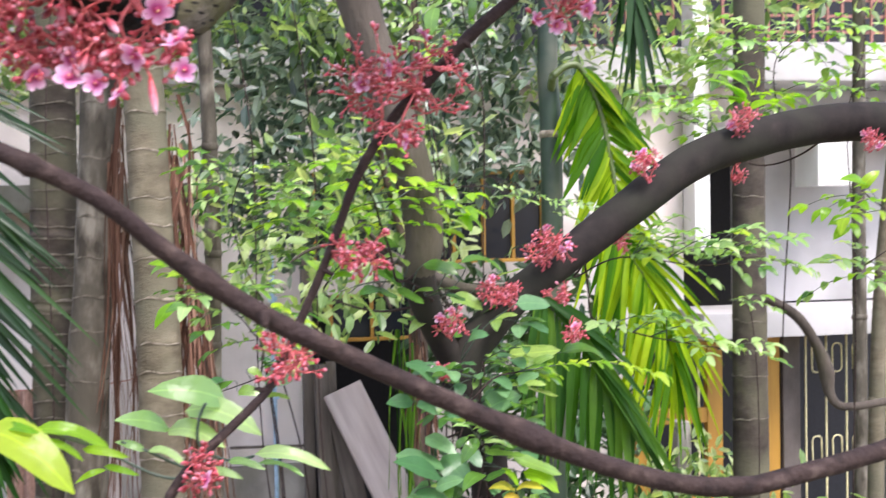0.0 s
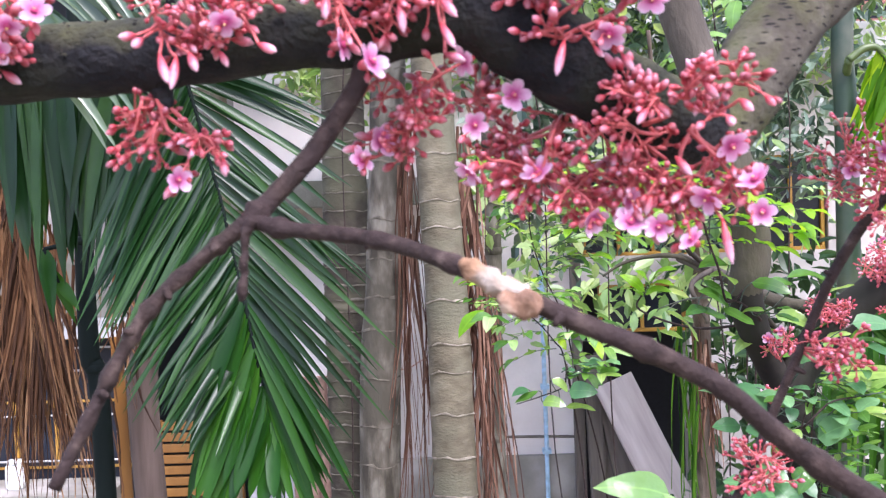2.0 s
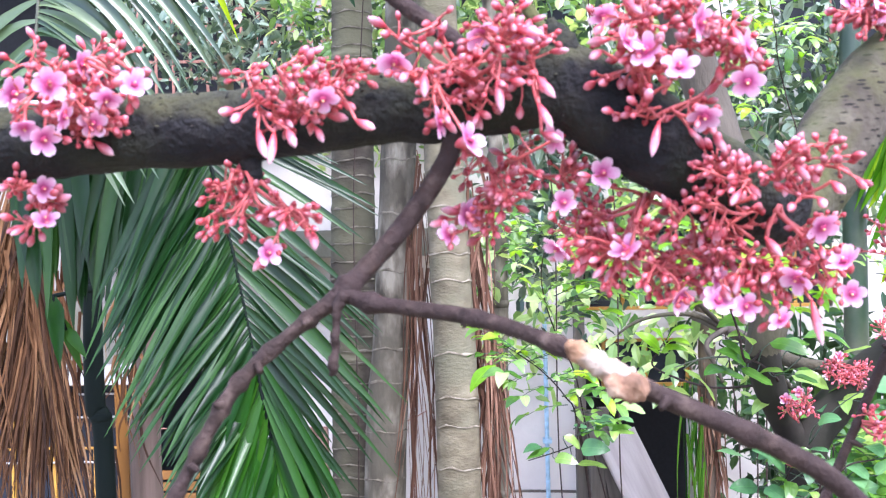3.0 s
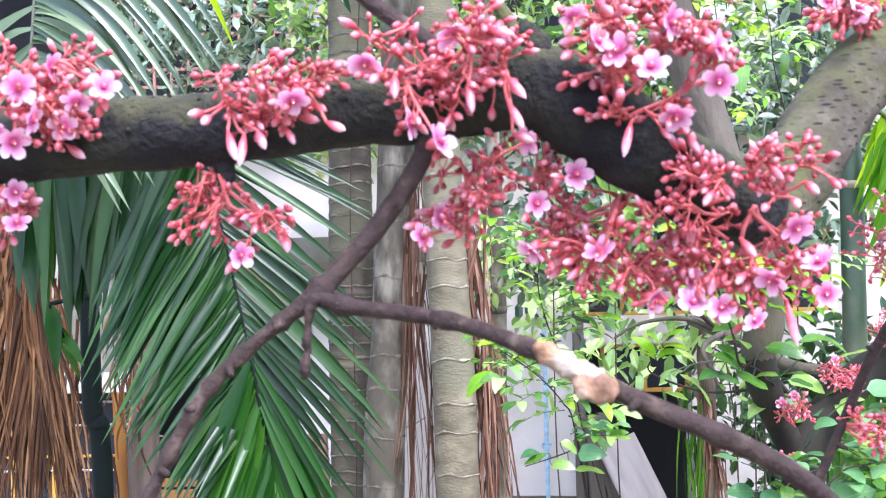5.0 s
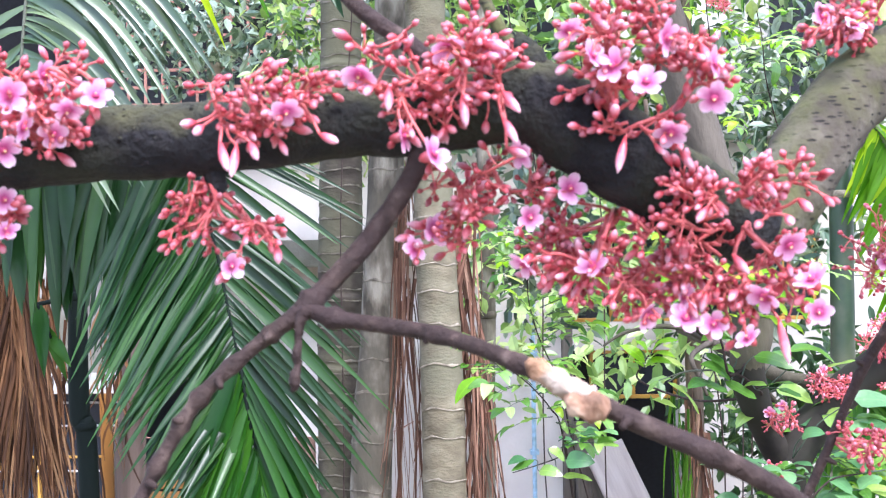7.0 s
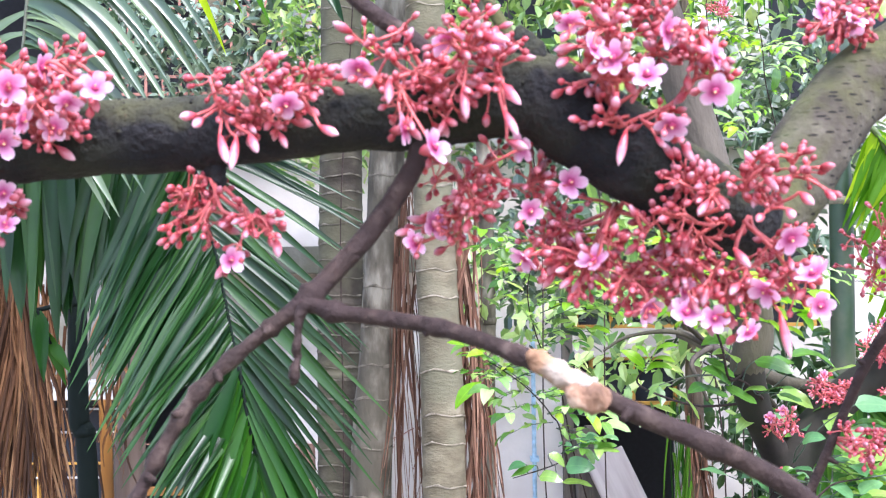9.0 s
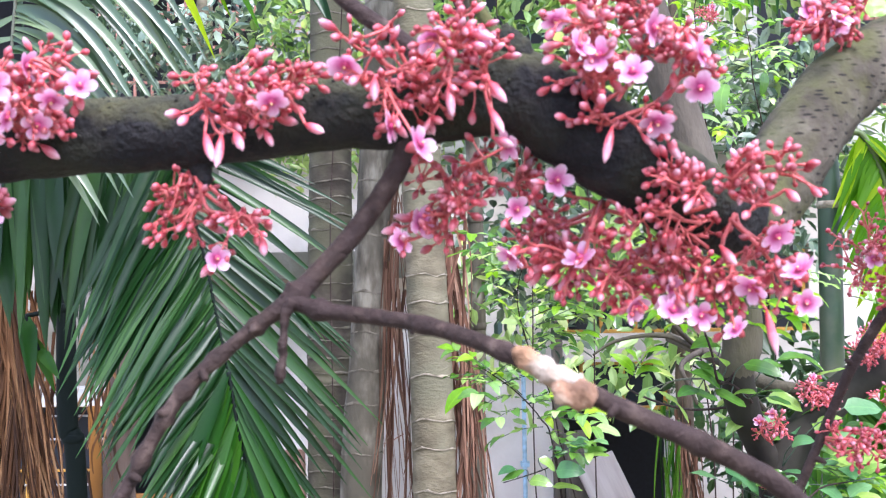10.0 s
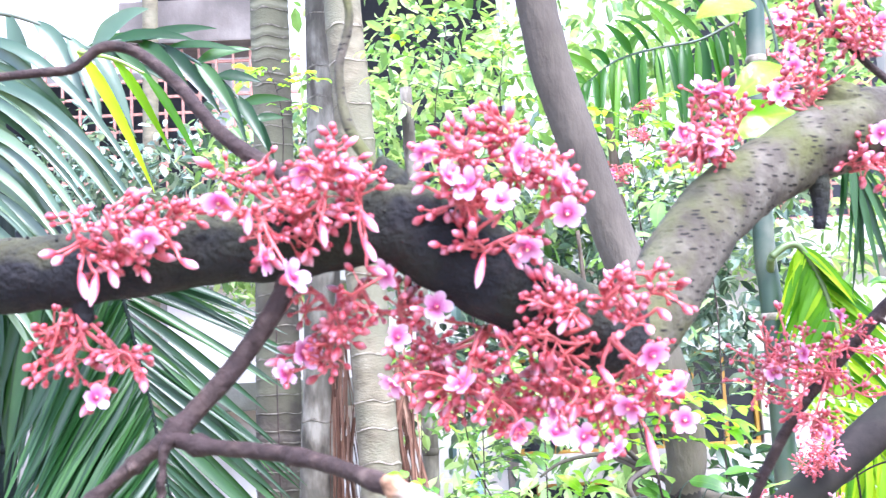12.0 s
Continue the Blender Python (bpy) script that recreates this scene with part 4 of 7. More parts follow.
def rooted(twig):
    """Carry a twig back to the limb or trunk that bears it, or down to the earth."""
    p = Vector(twig[0])
    if p.y < 1.2:
        return list(twig)
    q = min(HOLDS, key=lambda h: (h - p).length + 0.6 * max(0, h.z - p.z - 0.2))
    gap = q - p
    if gap.length < 0.40:
        return [tuple(q), tuple(p + gap * 0.5 + Vector((0, 0, -0.08 * gap.length)))] + list(twig)
    lean = 0.22 * math.sin(p.x * 37 + p.z * 11)
    return [(p.x + lean, p.y + 0.15, -0.03), (p.x + lean * 0.9, p.y + 0.12, p.z * 0.35), (p.x + lean * 0.35, p.y + 0.05, p.z * 0.62), (p.x + lean * 0.3, p.y + 0.02, p.z * 0.86)] + list(twig)


def compound(ob, bm, foot, tip, pairs, leaf, meshes, thick=0.0010):
    """One pinnate leaf between two points: an arched stalk with leaflets in two rows and one at its end."""
    a, b = Vector(foot), Vector(tip)
    L = (b - a).length
    rise = Vector((0, 0, 0.07 * L))
    pts = [a, a.lerp(b, 0.33) + rise * 0.8, a.lerp(b, 0.66) + rise, b]
    tube(bm, [(*p, thick * (1.2 - 0.2 * i)) for i, p in enumerate(pts)], 5, 3)
    path = glide([tuple(p) for p in pts], 8)
    inv = Matrix.Translation(ob.location).inverted()
    face = Vector((rng.uniform(-0.2, 0.2), rng.uniform(-0.42, 0.05), 0.9)).normalized()
    side = (b - a).normalized().cross(face).normalized()
    for j in range(pairs):
        u = 0.14 + 0.80 * j / max(1, pairs - 1)
        for sg in (-1, 1):
            uu = min(0.97, u + (0.04 if sg > 0 else 0))
            i = min(int(uu * (len(path) - 1)), len(path) - 2)
            q, t = Vector(path[i]), (Vector(path[i + 1]) - Vector(path[i])).normalized()
            w = (side * sg * 0.85 + t * 0.62 + Vector((0, 0, -0.05)) + rdir(0.14)).normalized()
            o = part("leaflet", rng.choice(meshes), None, ob)
            o.matrix_basis = inv @ aim(q, w, leaf * (0.62 + 0.38 * u) * rng.uniform(0.85, 1.1), rng.uniform(-0.35, 0.35), face)
    o = part("leaflet", rng.choice(meshes), None, ob)
    t = (Vector(path[-1]) - Vector(path[-2])).normalized()
    o.matrix_basis = inv @ aim(path[-1], t + rdir(0.12), leaf, rng.uniform(-0.3, 0.3), face)


def leafy(stem, pinnae, singles, meshes, label, bark=None, more=0.4, size=0.052):
    """A leafy twig: compound leaves, each from its foot to its tip, and single leaves."""
    ob = thing("leafy_branch", stem[0], label, "leafy branch", "leafy branches")
    held = rooted(stem)
    n = len(held)
    here(part("twig", tube(bmesh.new(), [(*p, 0.0022 - 0.0013 * i / n) for i, p in enumerate(held)], 7, 6, 0.1, 80), bark or M_TWIG, ob), ob)
    inv = Matrix.Translation(ob.location).inverted()
    if pinnae:
        bm = bmesh.new()
        for a, b in pinnae:
            L = (Vector(b) - Vector(a)).length
            leaf = max(0.030, min(size, 0.46 * L))
            pairs = max(2, round(0.78 * L / (0.60 * leaf)))
            compound(ob, bm, a, b, pairs, leaf, meshes)
            if rng.random() < more:
                shift, swing = Vector((rng.uniform(-0.02, 0.02), rng.uniform(0.01, 0.10), rng.uniform(-0.035, 0.02))), rdir(0.30 * L)
                compound(ob, bm, a, Vector(b) + shift + swing, pairs, leaf, meshes)
        tagged(here(part("leaf_stalk", bm, M_CULM, ob), ob), kind="stuff")
    if singles:
        bm, along = bmesh.new(), [Vector(p) for p in glide(stem, 8)]
        for a, b in singles:
            a, b = Vector(a), Vector(b)
            q = min(along, key=lambda h: (h - a).length)
            if 0.004 < (q - a).length < 0.30:
                bend = a.lerp(q, 0.4) - (b - a).normalized() * 0.12 * (q - a).length
                tube(bm, [(*q, 0.0011), (*bend, 0.0009), (*a, 0.0008)], 5, 4)
        if bm.verts:
            tagged(here(part("leaf_stalk", bm, M_CULM, ob), ob), kind="stuff")
    for a, b in singles:
        a, b = Vector(a), Vector(b)
        L = (b - a).length
        o = part("leaf", rng.choice(meshes), None, ob)
        o.matrix_basis = inv @ aim(a, b - a, (L, L * rng.uniform(0.9, 1.1), L), rng.uniform(-0.35, 0.35), (rng.uniform(-0.2, 0.2), rng.uniform(-0.65, -0.2), 0.85))
    return ob


GREEN = "bright green carambola compound leaves on thin twigs"
PALE = "bright green leaves, strong light put into their pale colour"
BLUE = "rounded blue green leaves on a low twig"
YELLOW = "yellowing leaves on a low twig"
LIME = "yellow green young carambola leaves on a twig"


def lone_leaves(stem, pairs, meshes, label, radius=0.0009, wide=1.0, face=(0.1, -0.65, 0.7)):
    """A small twig with single leaves, each from its foot to its tip."""
    ob = thing("leafy_branch", stem[0], label, "leafy branch", "leafy branches")
    bm = tube(bmesh.new(), [(*p, radius) for p in rooted(stem)], 6, 6)
    here(part("twig", bm, M_CULM, ob), ob)
    inv = Matrix.Translation(ob.location).inverted()
    for a, b in pairs:
        a, b = Vector(a), Vector(b)
        L = (b - a).length
        o = part("leaf", rng.choice(meshes), None, ob)
        o.matrix_basis = inv @ aim(a, b - a, (L, L * wide, L), rng.uniform(-0.3, 0.3), face)
    return ob


lone_leaves([(0.1120, 0.4900, 2.3810), (0.0930, 0.4900, 2.3850), (0.0640, 0.4900, 2.4010), (0.0400, 0.4900, 2.4100), (0.0170, 0.4900, 2.4140), (0.0060, 0.4900, 2.4130)],
            [((0.0060, 0.4900, 2.4140), (0.0540, 0.4600, 2.3920))], LEAF_LIME, LIME, wide=0.80, face=(0.25, -0.8, 0.5))
lone_leaves([(0.0640, 0.4900, 2.4010), (0.0400, 0.4900, 2.4100), (0.0230, 0.4900, 2.4150), (0.0060, 0.4900, 2.4130)],
            [((0.0060, 0.4900, 2.4130), (-0.0120, 0.4800, 2.4100)), ((0.0320, 0.4900, 2.4130), (0.0730, 0.4900, 2.4020)), ((0.0160, 0.4900, 2.4150), (0.0350, 0.4700, 2.4160)), ((0.0560, 0.4900, 2.4010), (0.0800, 0.4800, 2.3980)), ((0.0360, 0.4900, 2.4060), (0.0570, 0.4850, 2.3980)), ((0.0680, 0.4900, 2.3890), (0.0520, 0.4850, 2.3850)), ((0.0670, 0.4900, 2.3910), (0.0850, 0.4800, 2.3880))], LEAF_LIME, LIME, wide=0.42, face=(0.25, -0.8, 0.5))
lone_leaves([(0.1230, 0.5000, 2.3910), (0.1170, 0.5000, 2.3980), (0.1160, 0.5000, 2.4060), (0.1180, 0.5000, 2.4150), (0.1210, 0.5000, 2.4210)],
            [((0.1320, 0.5200, 2.4180), (0.0940, 0.5000, 2.4320)), ((0.1090, 0.5200, 2.4140), (0.1500, 0.5000, 2.4080)), ((0.1000, 0.5200, 2.4040), (0.0740, 0.5000, 2.4160)), ((0.0990, 0.5200, 2.4030), (0.1290, 0.5000, 2.4010))], LEAF_PALE, GREEN, wide=0.80, face=(0.1, -0.7, 0.65))
lone_leaves([(0.1130, 0.5000, 2.3840), (0.1020, 0.5000, 2.3890), (0.0890, 0.5000, 2.3960), (0.0750, 0.5000, 2.4020)],
            [((0.0880, 0.5000, 2.3960), (0.0720, 0.5000, 2.4030)), ((0.0890, 0.5000, 2.3960), (0.1100, 0.4900, 2.3920)), ((0.1320, 0.5000, 2.3880), (0.1520, 0.4900, 2.3860)), ((0.1210, 0.5000, 2.3820), (0.1390, 0.4900, 2.3820))], LEAF_PALE, GREEN, wide=0.55, face=(0.1, -0.7, 0.65))
lone_leaves([(0.1250, 0.5000, 2.3910), (0.1350, 0.5000, 2.3880), (0.1470, 0.5000, 2.3900)], [((0.1470, 0.5000, 2.3910), (0.1880, 0.4900, 2.3860)), ((0.1490, 0.5000, 2.3860), (0.1740, 0.4900, 2.3820))], LEAF_PALE, GREEN, wide=0.42, face=(0.1, -0.6, 0.75))
# sprays of the middle distance
leafy([(0.229, 2.350, 2.219), (0.209, 2.350, 2.322), (0.164, 2.350, 2.425), (0.143, 2.350, 2.521), (0.157, 2.350, 2.593), (0.187, 2.350, 2.641)],
      [((0.145, 2.350, 2.629), (0.039, 2.273, 2.660)), ((0.151, 2.350, 2.614), (0.079, 2.328, 2.633)), ((0.157, 2.350, 2.607), (0.237, 2.297, 2.628)), ((0.145, 2.350, 2.587), (0.085, 2.339, 2.592)), ((0.145, 2.350, 2.569), (0.085, 2.343, 2.554)), ((0.163, 2.350, 2.557), (0.269, 2.242, 2.578)), ((0.172, 2.350, 2.533), (0.257, 2.232, 2.548)), ((0.151, 2.350, 2.515), (0.097, 2.381, 2.527)), ((0.157, 2.350, 2.497), (0.225, 2.277, 2.508)), ((0.169, 2.350, 2.483), (0.307, 2.272, 2.517))],
      [], LEAF_MIX, GREEN, more=0.50)
leafy([(0.229, 2.350, 2.219), (0.209, 2.350, 2.322), (0.164, 2.350, 2.425), (0.143, 2.350, 2.521), (0.157, 2.350, 2.593), (0.187, 2.350, 2.641)],
      [((0.182, 2.350, 2.467), (0.363, 2.409, 2.482)), ((0.164, 2.350, 2.449), (0.121, 2.315, 2.507)), ((0.176, 2.350, 2.437), (0.281, 2.381, 2.446)), ((0.176, 2.350, 2.413), (0.240, 2.316, 2.422)), ((0.205, 2.350, 2.515), (0.290, 2.345, 2.496)), ((0.277, 2.350, 2.570), (0.328, 2.257, 2.549)), ((0.229, 2.350, 2.570), (0.313, 2.344, 2.534))],
      [], LEAF_MIX, GREEN, more=0.50)
leafy([(0.202, 2.200, 2.228), (0.177, 2.200, 2.290), (0.131, 2.200, 2.342), (0.086, 2.200, 2.376), (0.052, 2.200, 2.398)],
      [((0.086, 2.200, 2.381), (0.008, 2.236, 2.424)), ((0.086, 2.200, 2.378), (0.142, 2.174, 2.411)), ((0.075, 2.200, 2.373), (0.012, 2.213, 2.375)), ((0.103, 2.200, 2.359), (0.193, 2.201, 2.376)), ((0.086, 2.200, 2.364), (0.054, 2.092, 2.351)), ((0.120, 2.200, 2.336), (0.075, 2.216, 2.317)), ((0.142, 2.200, 2.325), (0.221, 2.186, 2.337)), ((0.154, 2.200, 2.308), (0.086, 2.134, 2.298)), ((0.171, 2.200, 2.290), (0.259, 2.086, 2.309)), ((0.182, 2.200, 2.273), (0.098, 2.236, 2.246))],
      [], LEAF_MIX, GREEN)
leafy([(0.202, 2.200, 2.228), (0.177, 2.200, 2.290), (0.131, 2.200, 2.342), (0.086, 2.200, 2.376), (0.052, 2.200, 2.398)],
      [((0.188, 2.200, 2.262), (0.265, 2.165, 2.241)), ((0.154, 2.200, 2.319), (0.268, 2.209, 2.318)), ((0.097, 2.200, 2.353), (0.029, 2.238, 2.401)), ((0.142, 2.200, 2.336), (0.063, 2.209, 2.392))],
      [((0.041, 2.180, 2.357), (-0.015, 2.152, 2.313))], LEAF_MIX, GREEN)
leafy([(0.197, 2.100, 2.241), (0.189, 2.100, 2.214), (0.151, 2.100, 2.198), (0.097, 2.100, 2.182)],
      [((0.189, 2.100, 2.228), (0.257, 2.051, 2.243)), ((0.184, 2.100, 2.241), (0.240, 2.124, 2.255))],
      [((0.138, 2.080, 2.210), (0.092, 2.067, 2.190)), ((0.146, 2.080, 2.188), (0.185, 2.052, 2.189)), ((0.196, 2.080, 2.207), (0.246, 2.054, 2.211)), ((0.189, 2.080, 2.177), (0.245, 2.077, 2.175)), ((0.164, 2.080, 2.231), (0.196, 2.076, 2.210)), ((0.121, 2.080, 2.212), (0.086, 2.073, 2.205))], LEAF_SHADE, GREEN)
leafy([(0.372, 1.500, 2.428), (0.364, 1.500, 2.468), (0.351, 1.500, 2.508), (0.343, 1.500, 2.539), (0.330, 1.500, 2.571), (0.322, 1.500, 2.602)],
      [((0.322, 1.500, 2.602), (0.371, 1.554, 2.622)), ((0.322, 1.500, 2.601), (0.281, 1.459, 2.617)), ((0.326, 1.500, 2.587), (0.369, 1.493, 2.596)), ((0.326, 1.500, 2.583), (0.267, 1.434, 2.591)), ((0.330, 1.500, 2.571), (0.389, 1.471, 2.571)), ((0.335, 1.500, 2.559), (0.288, 1.449, 2.562)), ((0.343, 1.500, 2.551), (0.473, 1.443, 2.547)), ((0.345, 1.500, 2.539), (0.472, 1.485, 2.528)), ((0.349, 1.500, 2.527), (0.468, 1.485, 2.515)), ((0.351, 1.500, 2.516), (0.313, 1.543, 2.532))],
      [], LEAF_LIME, LIME, size=0.036, more=0.25)
leafy([(0.372, 1.500, 2.428), (0.364, 1.500, 2.468), (0.351, 1.500, 2.508), (0.343, 1.500, 2.539), (0.330, 1.500, 2.571), (0.322, 1.500, 2.602)],
      [((0.351, 1.500, 2.506), (0.448, 1.503, 2.496)), ((0.359, 1.500, 2.532), (0.428, 1.547, 2.564)), ((0.347, 1.500, 2.539), (0.296, 1.534, 2.521)), ((0.354, 1.500, 2.500), (0.328, 1.558, 2.504))],
      [], LEAF_LIME, LIME, size=0.036, more=0.25)
leafy([(0.295, 1.800, 2.387), (0.302, 1.800, 2.415), (0.322, 1.800, 2.442)],
      [],
      [((0.298, 1.780, 2.411), (0.262, 1.760, 2.431)), ((0.301, 1.780, 2.418), (0.263, 1.775, 2.450)), ((0.309, 1.780, 2.428), (0.287, 1.754, 2.457)), ((0.313, 1.780, 2.433), (0.342, 1.751, 2.463)), ((0.309, 1.780, 2.424), (0.341, 1.753, 2.437)), ((0.302, 1.780, 2.413), (0.339, 1.763, 2.425))], LEAF_LIME, LIME)
leafy([(0.512, 2.300, 2.512), (0.608, 2.300, 2.572), (0.680, 2.300, 2.578)],
      [((0.680, 2.300, 2.578), (0.867, 2.308, 2.526)), ((0.815, 2.300, 2.544), (0.939, 2.218, 2.513)), ((0.687, 2.300, 2.551), (0.793, 2.330, 2.543)), ((0.827, 2.300, 2.520), (0.908, 2.283, 2.488))],
      [], LEAF_PALE, PALE, size=0.030, more=0.00)
leafy([(0.408, 1.700, 2.413), (0.463, 1.700, 2.386), (0.509, 1.700, 2.332), (0.546, 1.700, 2.287)],
      [],
      [((0.320, 1.680, 2.397), (0.369, 1.668, 2.354)), ((0.306, 1.680, 2.400), (0.288, 1.675, 2.384)), ((0.503, 1.680, 2.442), (0.573, 1.671, 2.437)), ((0.512, 1.680, 2.433), (0.471, 1.657, 2.441)), ((0.485, 1.680, 2.384), (0.533, 1.654, 2.373)), ((0.468, 1.680, 2.370), (0.441, 1.679, 2.353)), ((0.578, 1.680, 2.288), (0.663, 1.662, 2.295)), ((0.669, 1.680, 2.289), (0.751, 1.679, 2.284)), ((0.601, 1.680, 2.269), (0.658, 1.658, 2.261)), ((0.569, 1.680, 2.244), (0.660, 1.670, 2.218))], LEAF_SHADE, GREEN)
leafy([(0.408, 1.700, 2.413), (0.463, 1.700, 2.386), (0.509, 1.700, 2.332), (0.546, 1.700, 2.287)],
      [((0.509, 1.700, 2.350), (0.440, 1.631, 2.353)), ((0.518, 1.700, 2.332), (0.583, 1.591, 2.349)), ((0.528, 1.700, 2.314), (0.583, 1.734, 2.298)), ((0.537, 1.700, 2.296), (0.613, 1.758, 2.292)), ((0.547, 1.700, 2.273), (0.568, 1.596, 2.276)), ((0.519, 1.700, 2.287), (0.469, 1.724, 2.256))],
      [((0.542, 1.680, 2.249), (0.491, 1.654, 2.242)), ((0.557, 1.680, 2.415), (0.596, 1.651, 2.430)), ((0.496, 1.680, 2.263), (0.547, 1.665, 2.251)), ((0.459, 1.680, 2.335), (0.498, 1.650, 2.325)), ((0.405, 1.680, 2.361), (0.430, 1.671, 2.349)), ((0.624, 1.680, 2.262), (0.669, 1.678, 2.240)), ((0.531, 1.680, 2.357), (0.558, 1.662, 2.372))], LEAF_SHADE, GREEN)
leafy([(0.436, 1.600, 2.172), (0.444, 1.600, 2.224), (0.465, 1.600, 2.267), (0.486, 1.600, 2.293)],
      [],
      [((0.388, 1.580, 2.279), (0.346, 1.579, 2.292)), ((0.406, 1.580, 2.236), (0.364, 1.574, 2.238)), ((0.448, 1.580, 2.289), (0.403, 1.568, 2.281)), ((0.514, 1.580, 2.229), (0.572, 1.562, 2.229)), ((0.570, 1.580, 2.380), (0.623, 1.575, 2.379)), ((0.439, 1.580, 2.279), (0.482, 1.579, 2.262)), ((0.494, 1.580, 2.328), (0.517, 1.554, 2.339)), ((0.483, 1.580, 2.236), (0.451, 1.571, 2.212))], LEAF_BLUE, BLUE)
leafy([(0.440, 1.590, 2.390), (0.410, 1.570, 2.415), (0.385, 1.565, 2.425), (0.350, 1.560, 2.445)],
      [],
      [((0.354, 1.560, 2.452), (0.387, 1.530, 2.426)), ((0.389, 1.560, 2.411), (0.348, 1.530, 2.443)), ((0.422, 1.560, 2.446), (0.470, 1.530, 2.435)), ((0.345, 1.560, 2.412), (0.378, 1.530, 2.398)), ((0.429, 1.560, 2.397), (0.469, 1.530, 2.415)), ((0.381, 1.560, 2.411), (0.417, 1.530, 2.389)), ((0.357, 1.560, 2.412), (0.323, 1.530, 2.408)), ((0.457, 1.560, 2.400), (0.480, 1.530, 2.391)), ((0.390, 1.560, 2.471), (0.345, 1.530, 2.479)), ((0.405, 1.560, 2.402), (0.430, 1.530, 2.412)), ((0.398, 1.560, 2.443), (0.360, 1.530, 2.466))], LEAF, GREEN)
leafy([(0.520, 1.580, 2.090), (0.506, 1.580, 2.159), (0.509, 1.580, 2.227), (0.516, 1.580, 2.295)],
      [((0.516, 1.580, 2.295), (0.570, 1.530, 2.319)), ((0.500, 1.580, 2.236), (0.451, 1.530, 2.221)), ((0.503, 1.580, 2.176), (0.545, 1.530, 2.203)), ((0.510, 1.580, 2.142), (0.573, 1.530, 2.161)), ((0.510, 1.580, 2.116), (0.442, 1.530, 2.113)), ((0.520, 1.580, 2.098), (0.583, 1.530, 2.094)), ((0.508, 1.580, 2.193), (0.555, 1.530, 2.230)), ((0.512, 1.580, 2.270), (0.450, 1.530, 2.287)), ((0.509, 1.580, 2.227), (0.565, 1.530, 2.261))],
      [], LEAF_SHADE, GREEN, size=0.040, more=0.8)
leafy([(0.470, 1.570, 2.060), (0.462, 1.570, 2.130), (0.480, 1.565, 2.200), (0.500, 1.565, 2.270)],
      [],
      [((0.374, 1.560, 2.160), (0.444, 1.530, 2.146)), ((0.396, 1.560, 2.101), (0.457, 1.530, 2.083)), ((0.512, 1.560, 2.218), (0.559, 1.530, 2.249)), ((0.393, 1.560, 2.299), (0.435, 1.530, 2.272)), ((0.411, 1.560, 2.240), (0.438, 1.530, 2.225)), ((0.446, 1.560, 2.155), (0.482, 1.530, 2.112)), ((0.420, 1.560, 2.185), (0.462, 1.530, 2.166)), ((0.528, 1.560, 2.273), (0.549, 1.530, 2.257)), ((0.479, 1.560, 2.168), (0.500, 1.530, 2.142)), ((0.465, 1.560, 2.285), (0.492, 1.530, 2.300))], LEAF_BLUE, BLUE)
leafy([(0.493, 1.550, 2.241), (0.526, 1.550, 2.271), (0.564, 1.550, 2.279)],
      [((0.564, 1.550, 2.279), (0.808, 1.603, 2.256)), ((0.534, 1.550, 2.262), (0.624, 1.591, 2.263))],
      [], LEAF_LIME, LIME, size=0.032, more=0.30)
leafy([(0.483, 1.500, 2.079), (0.491, 1.500, 2.128), (0.498, 1.500, 2.169), (0.490, 1.500, 2.194)],
      [((0.494, 1.500, 2.181), (0.456, 1.448, 2.225)), ((0.498, 1.500, 2.185), (0.528, 1.463, 2.201))],
      [((0.485, 1.480, 2.194), (0.456, 1.464, 2.166)), ((0.493, 1.480, 2.188), (0.532, 1.461, 2.187)), ((0.493, 1.480, 2.174), (0.549, 1.462, 2.169)), ((0.534, 1.480, 2.165), (0.604, 1.463, 2.138)), ((0.518, 1.480, 2.149), (0.541, 1.461, 2.129)), ((0.494, 1.480, 2.141), (0.455, 1.452, 2.133)), ((0.494, 1.480, 2.133), (0.522, 1.465, 2.149)), ((0.484, 1.480, 2.206), (0.509, 1.467, 2.210)), ((0.551, 1.480, 2.141), (0.601, 1.458, 2.120)), ((0.452, 1.480, 2.182), (0.467, 1.473, 2.200))], LEAF_MIX, GREEN)
leafy([(0.550, 1.500, 2.061), (0.547, 1.500, 2.094), (0.545, 1.500, 2.109)],
      [],
      [((0.539, 1.480, 2.115), (0.500, 1.471, 2.127)), ((0.540, 1.480, 2.116), (0.571, 1.451, 2.128)), ((0.543, 1.480, 2.108), (0.515, 1.464, 2.101))], LEAF_YELLOW, YELLOW)
leafy([(0.418, 1.500, 2.063), (0.417, 1.500, 2.113), (0.413, 1.500, 2.137)],
      [],
      [((0.429, 1.480, 2.140), (0.360, 1.464, 2.175)), ((0.389, 1.480, 2.120), (0.450, 1.480, 2.101)), ((0.421, 1.480, 2.126), (0.458, 1.468, 2.141)), ((0.405, 1.480, 2.102), (0.370, 1.463, 2.114))], LEAF_BLUE, BLUE)
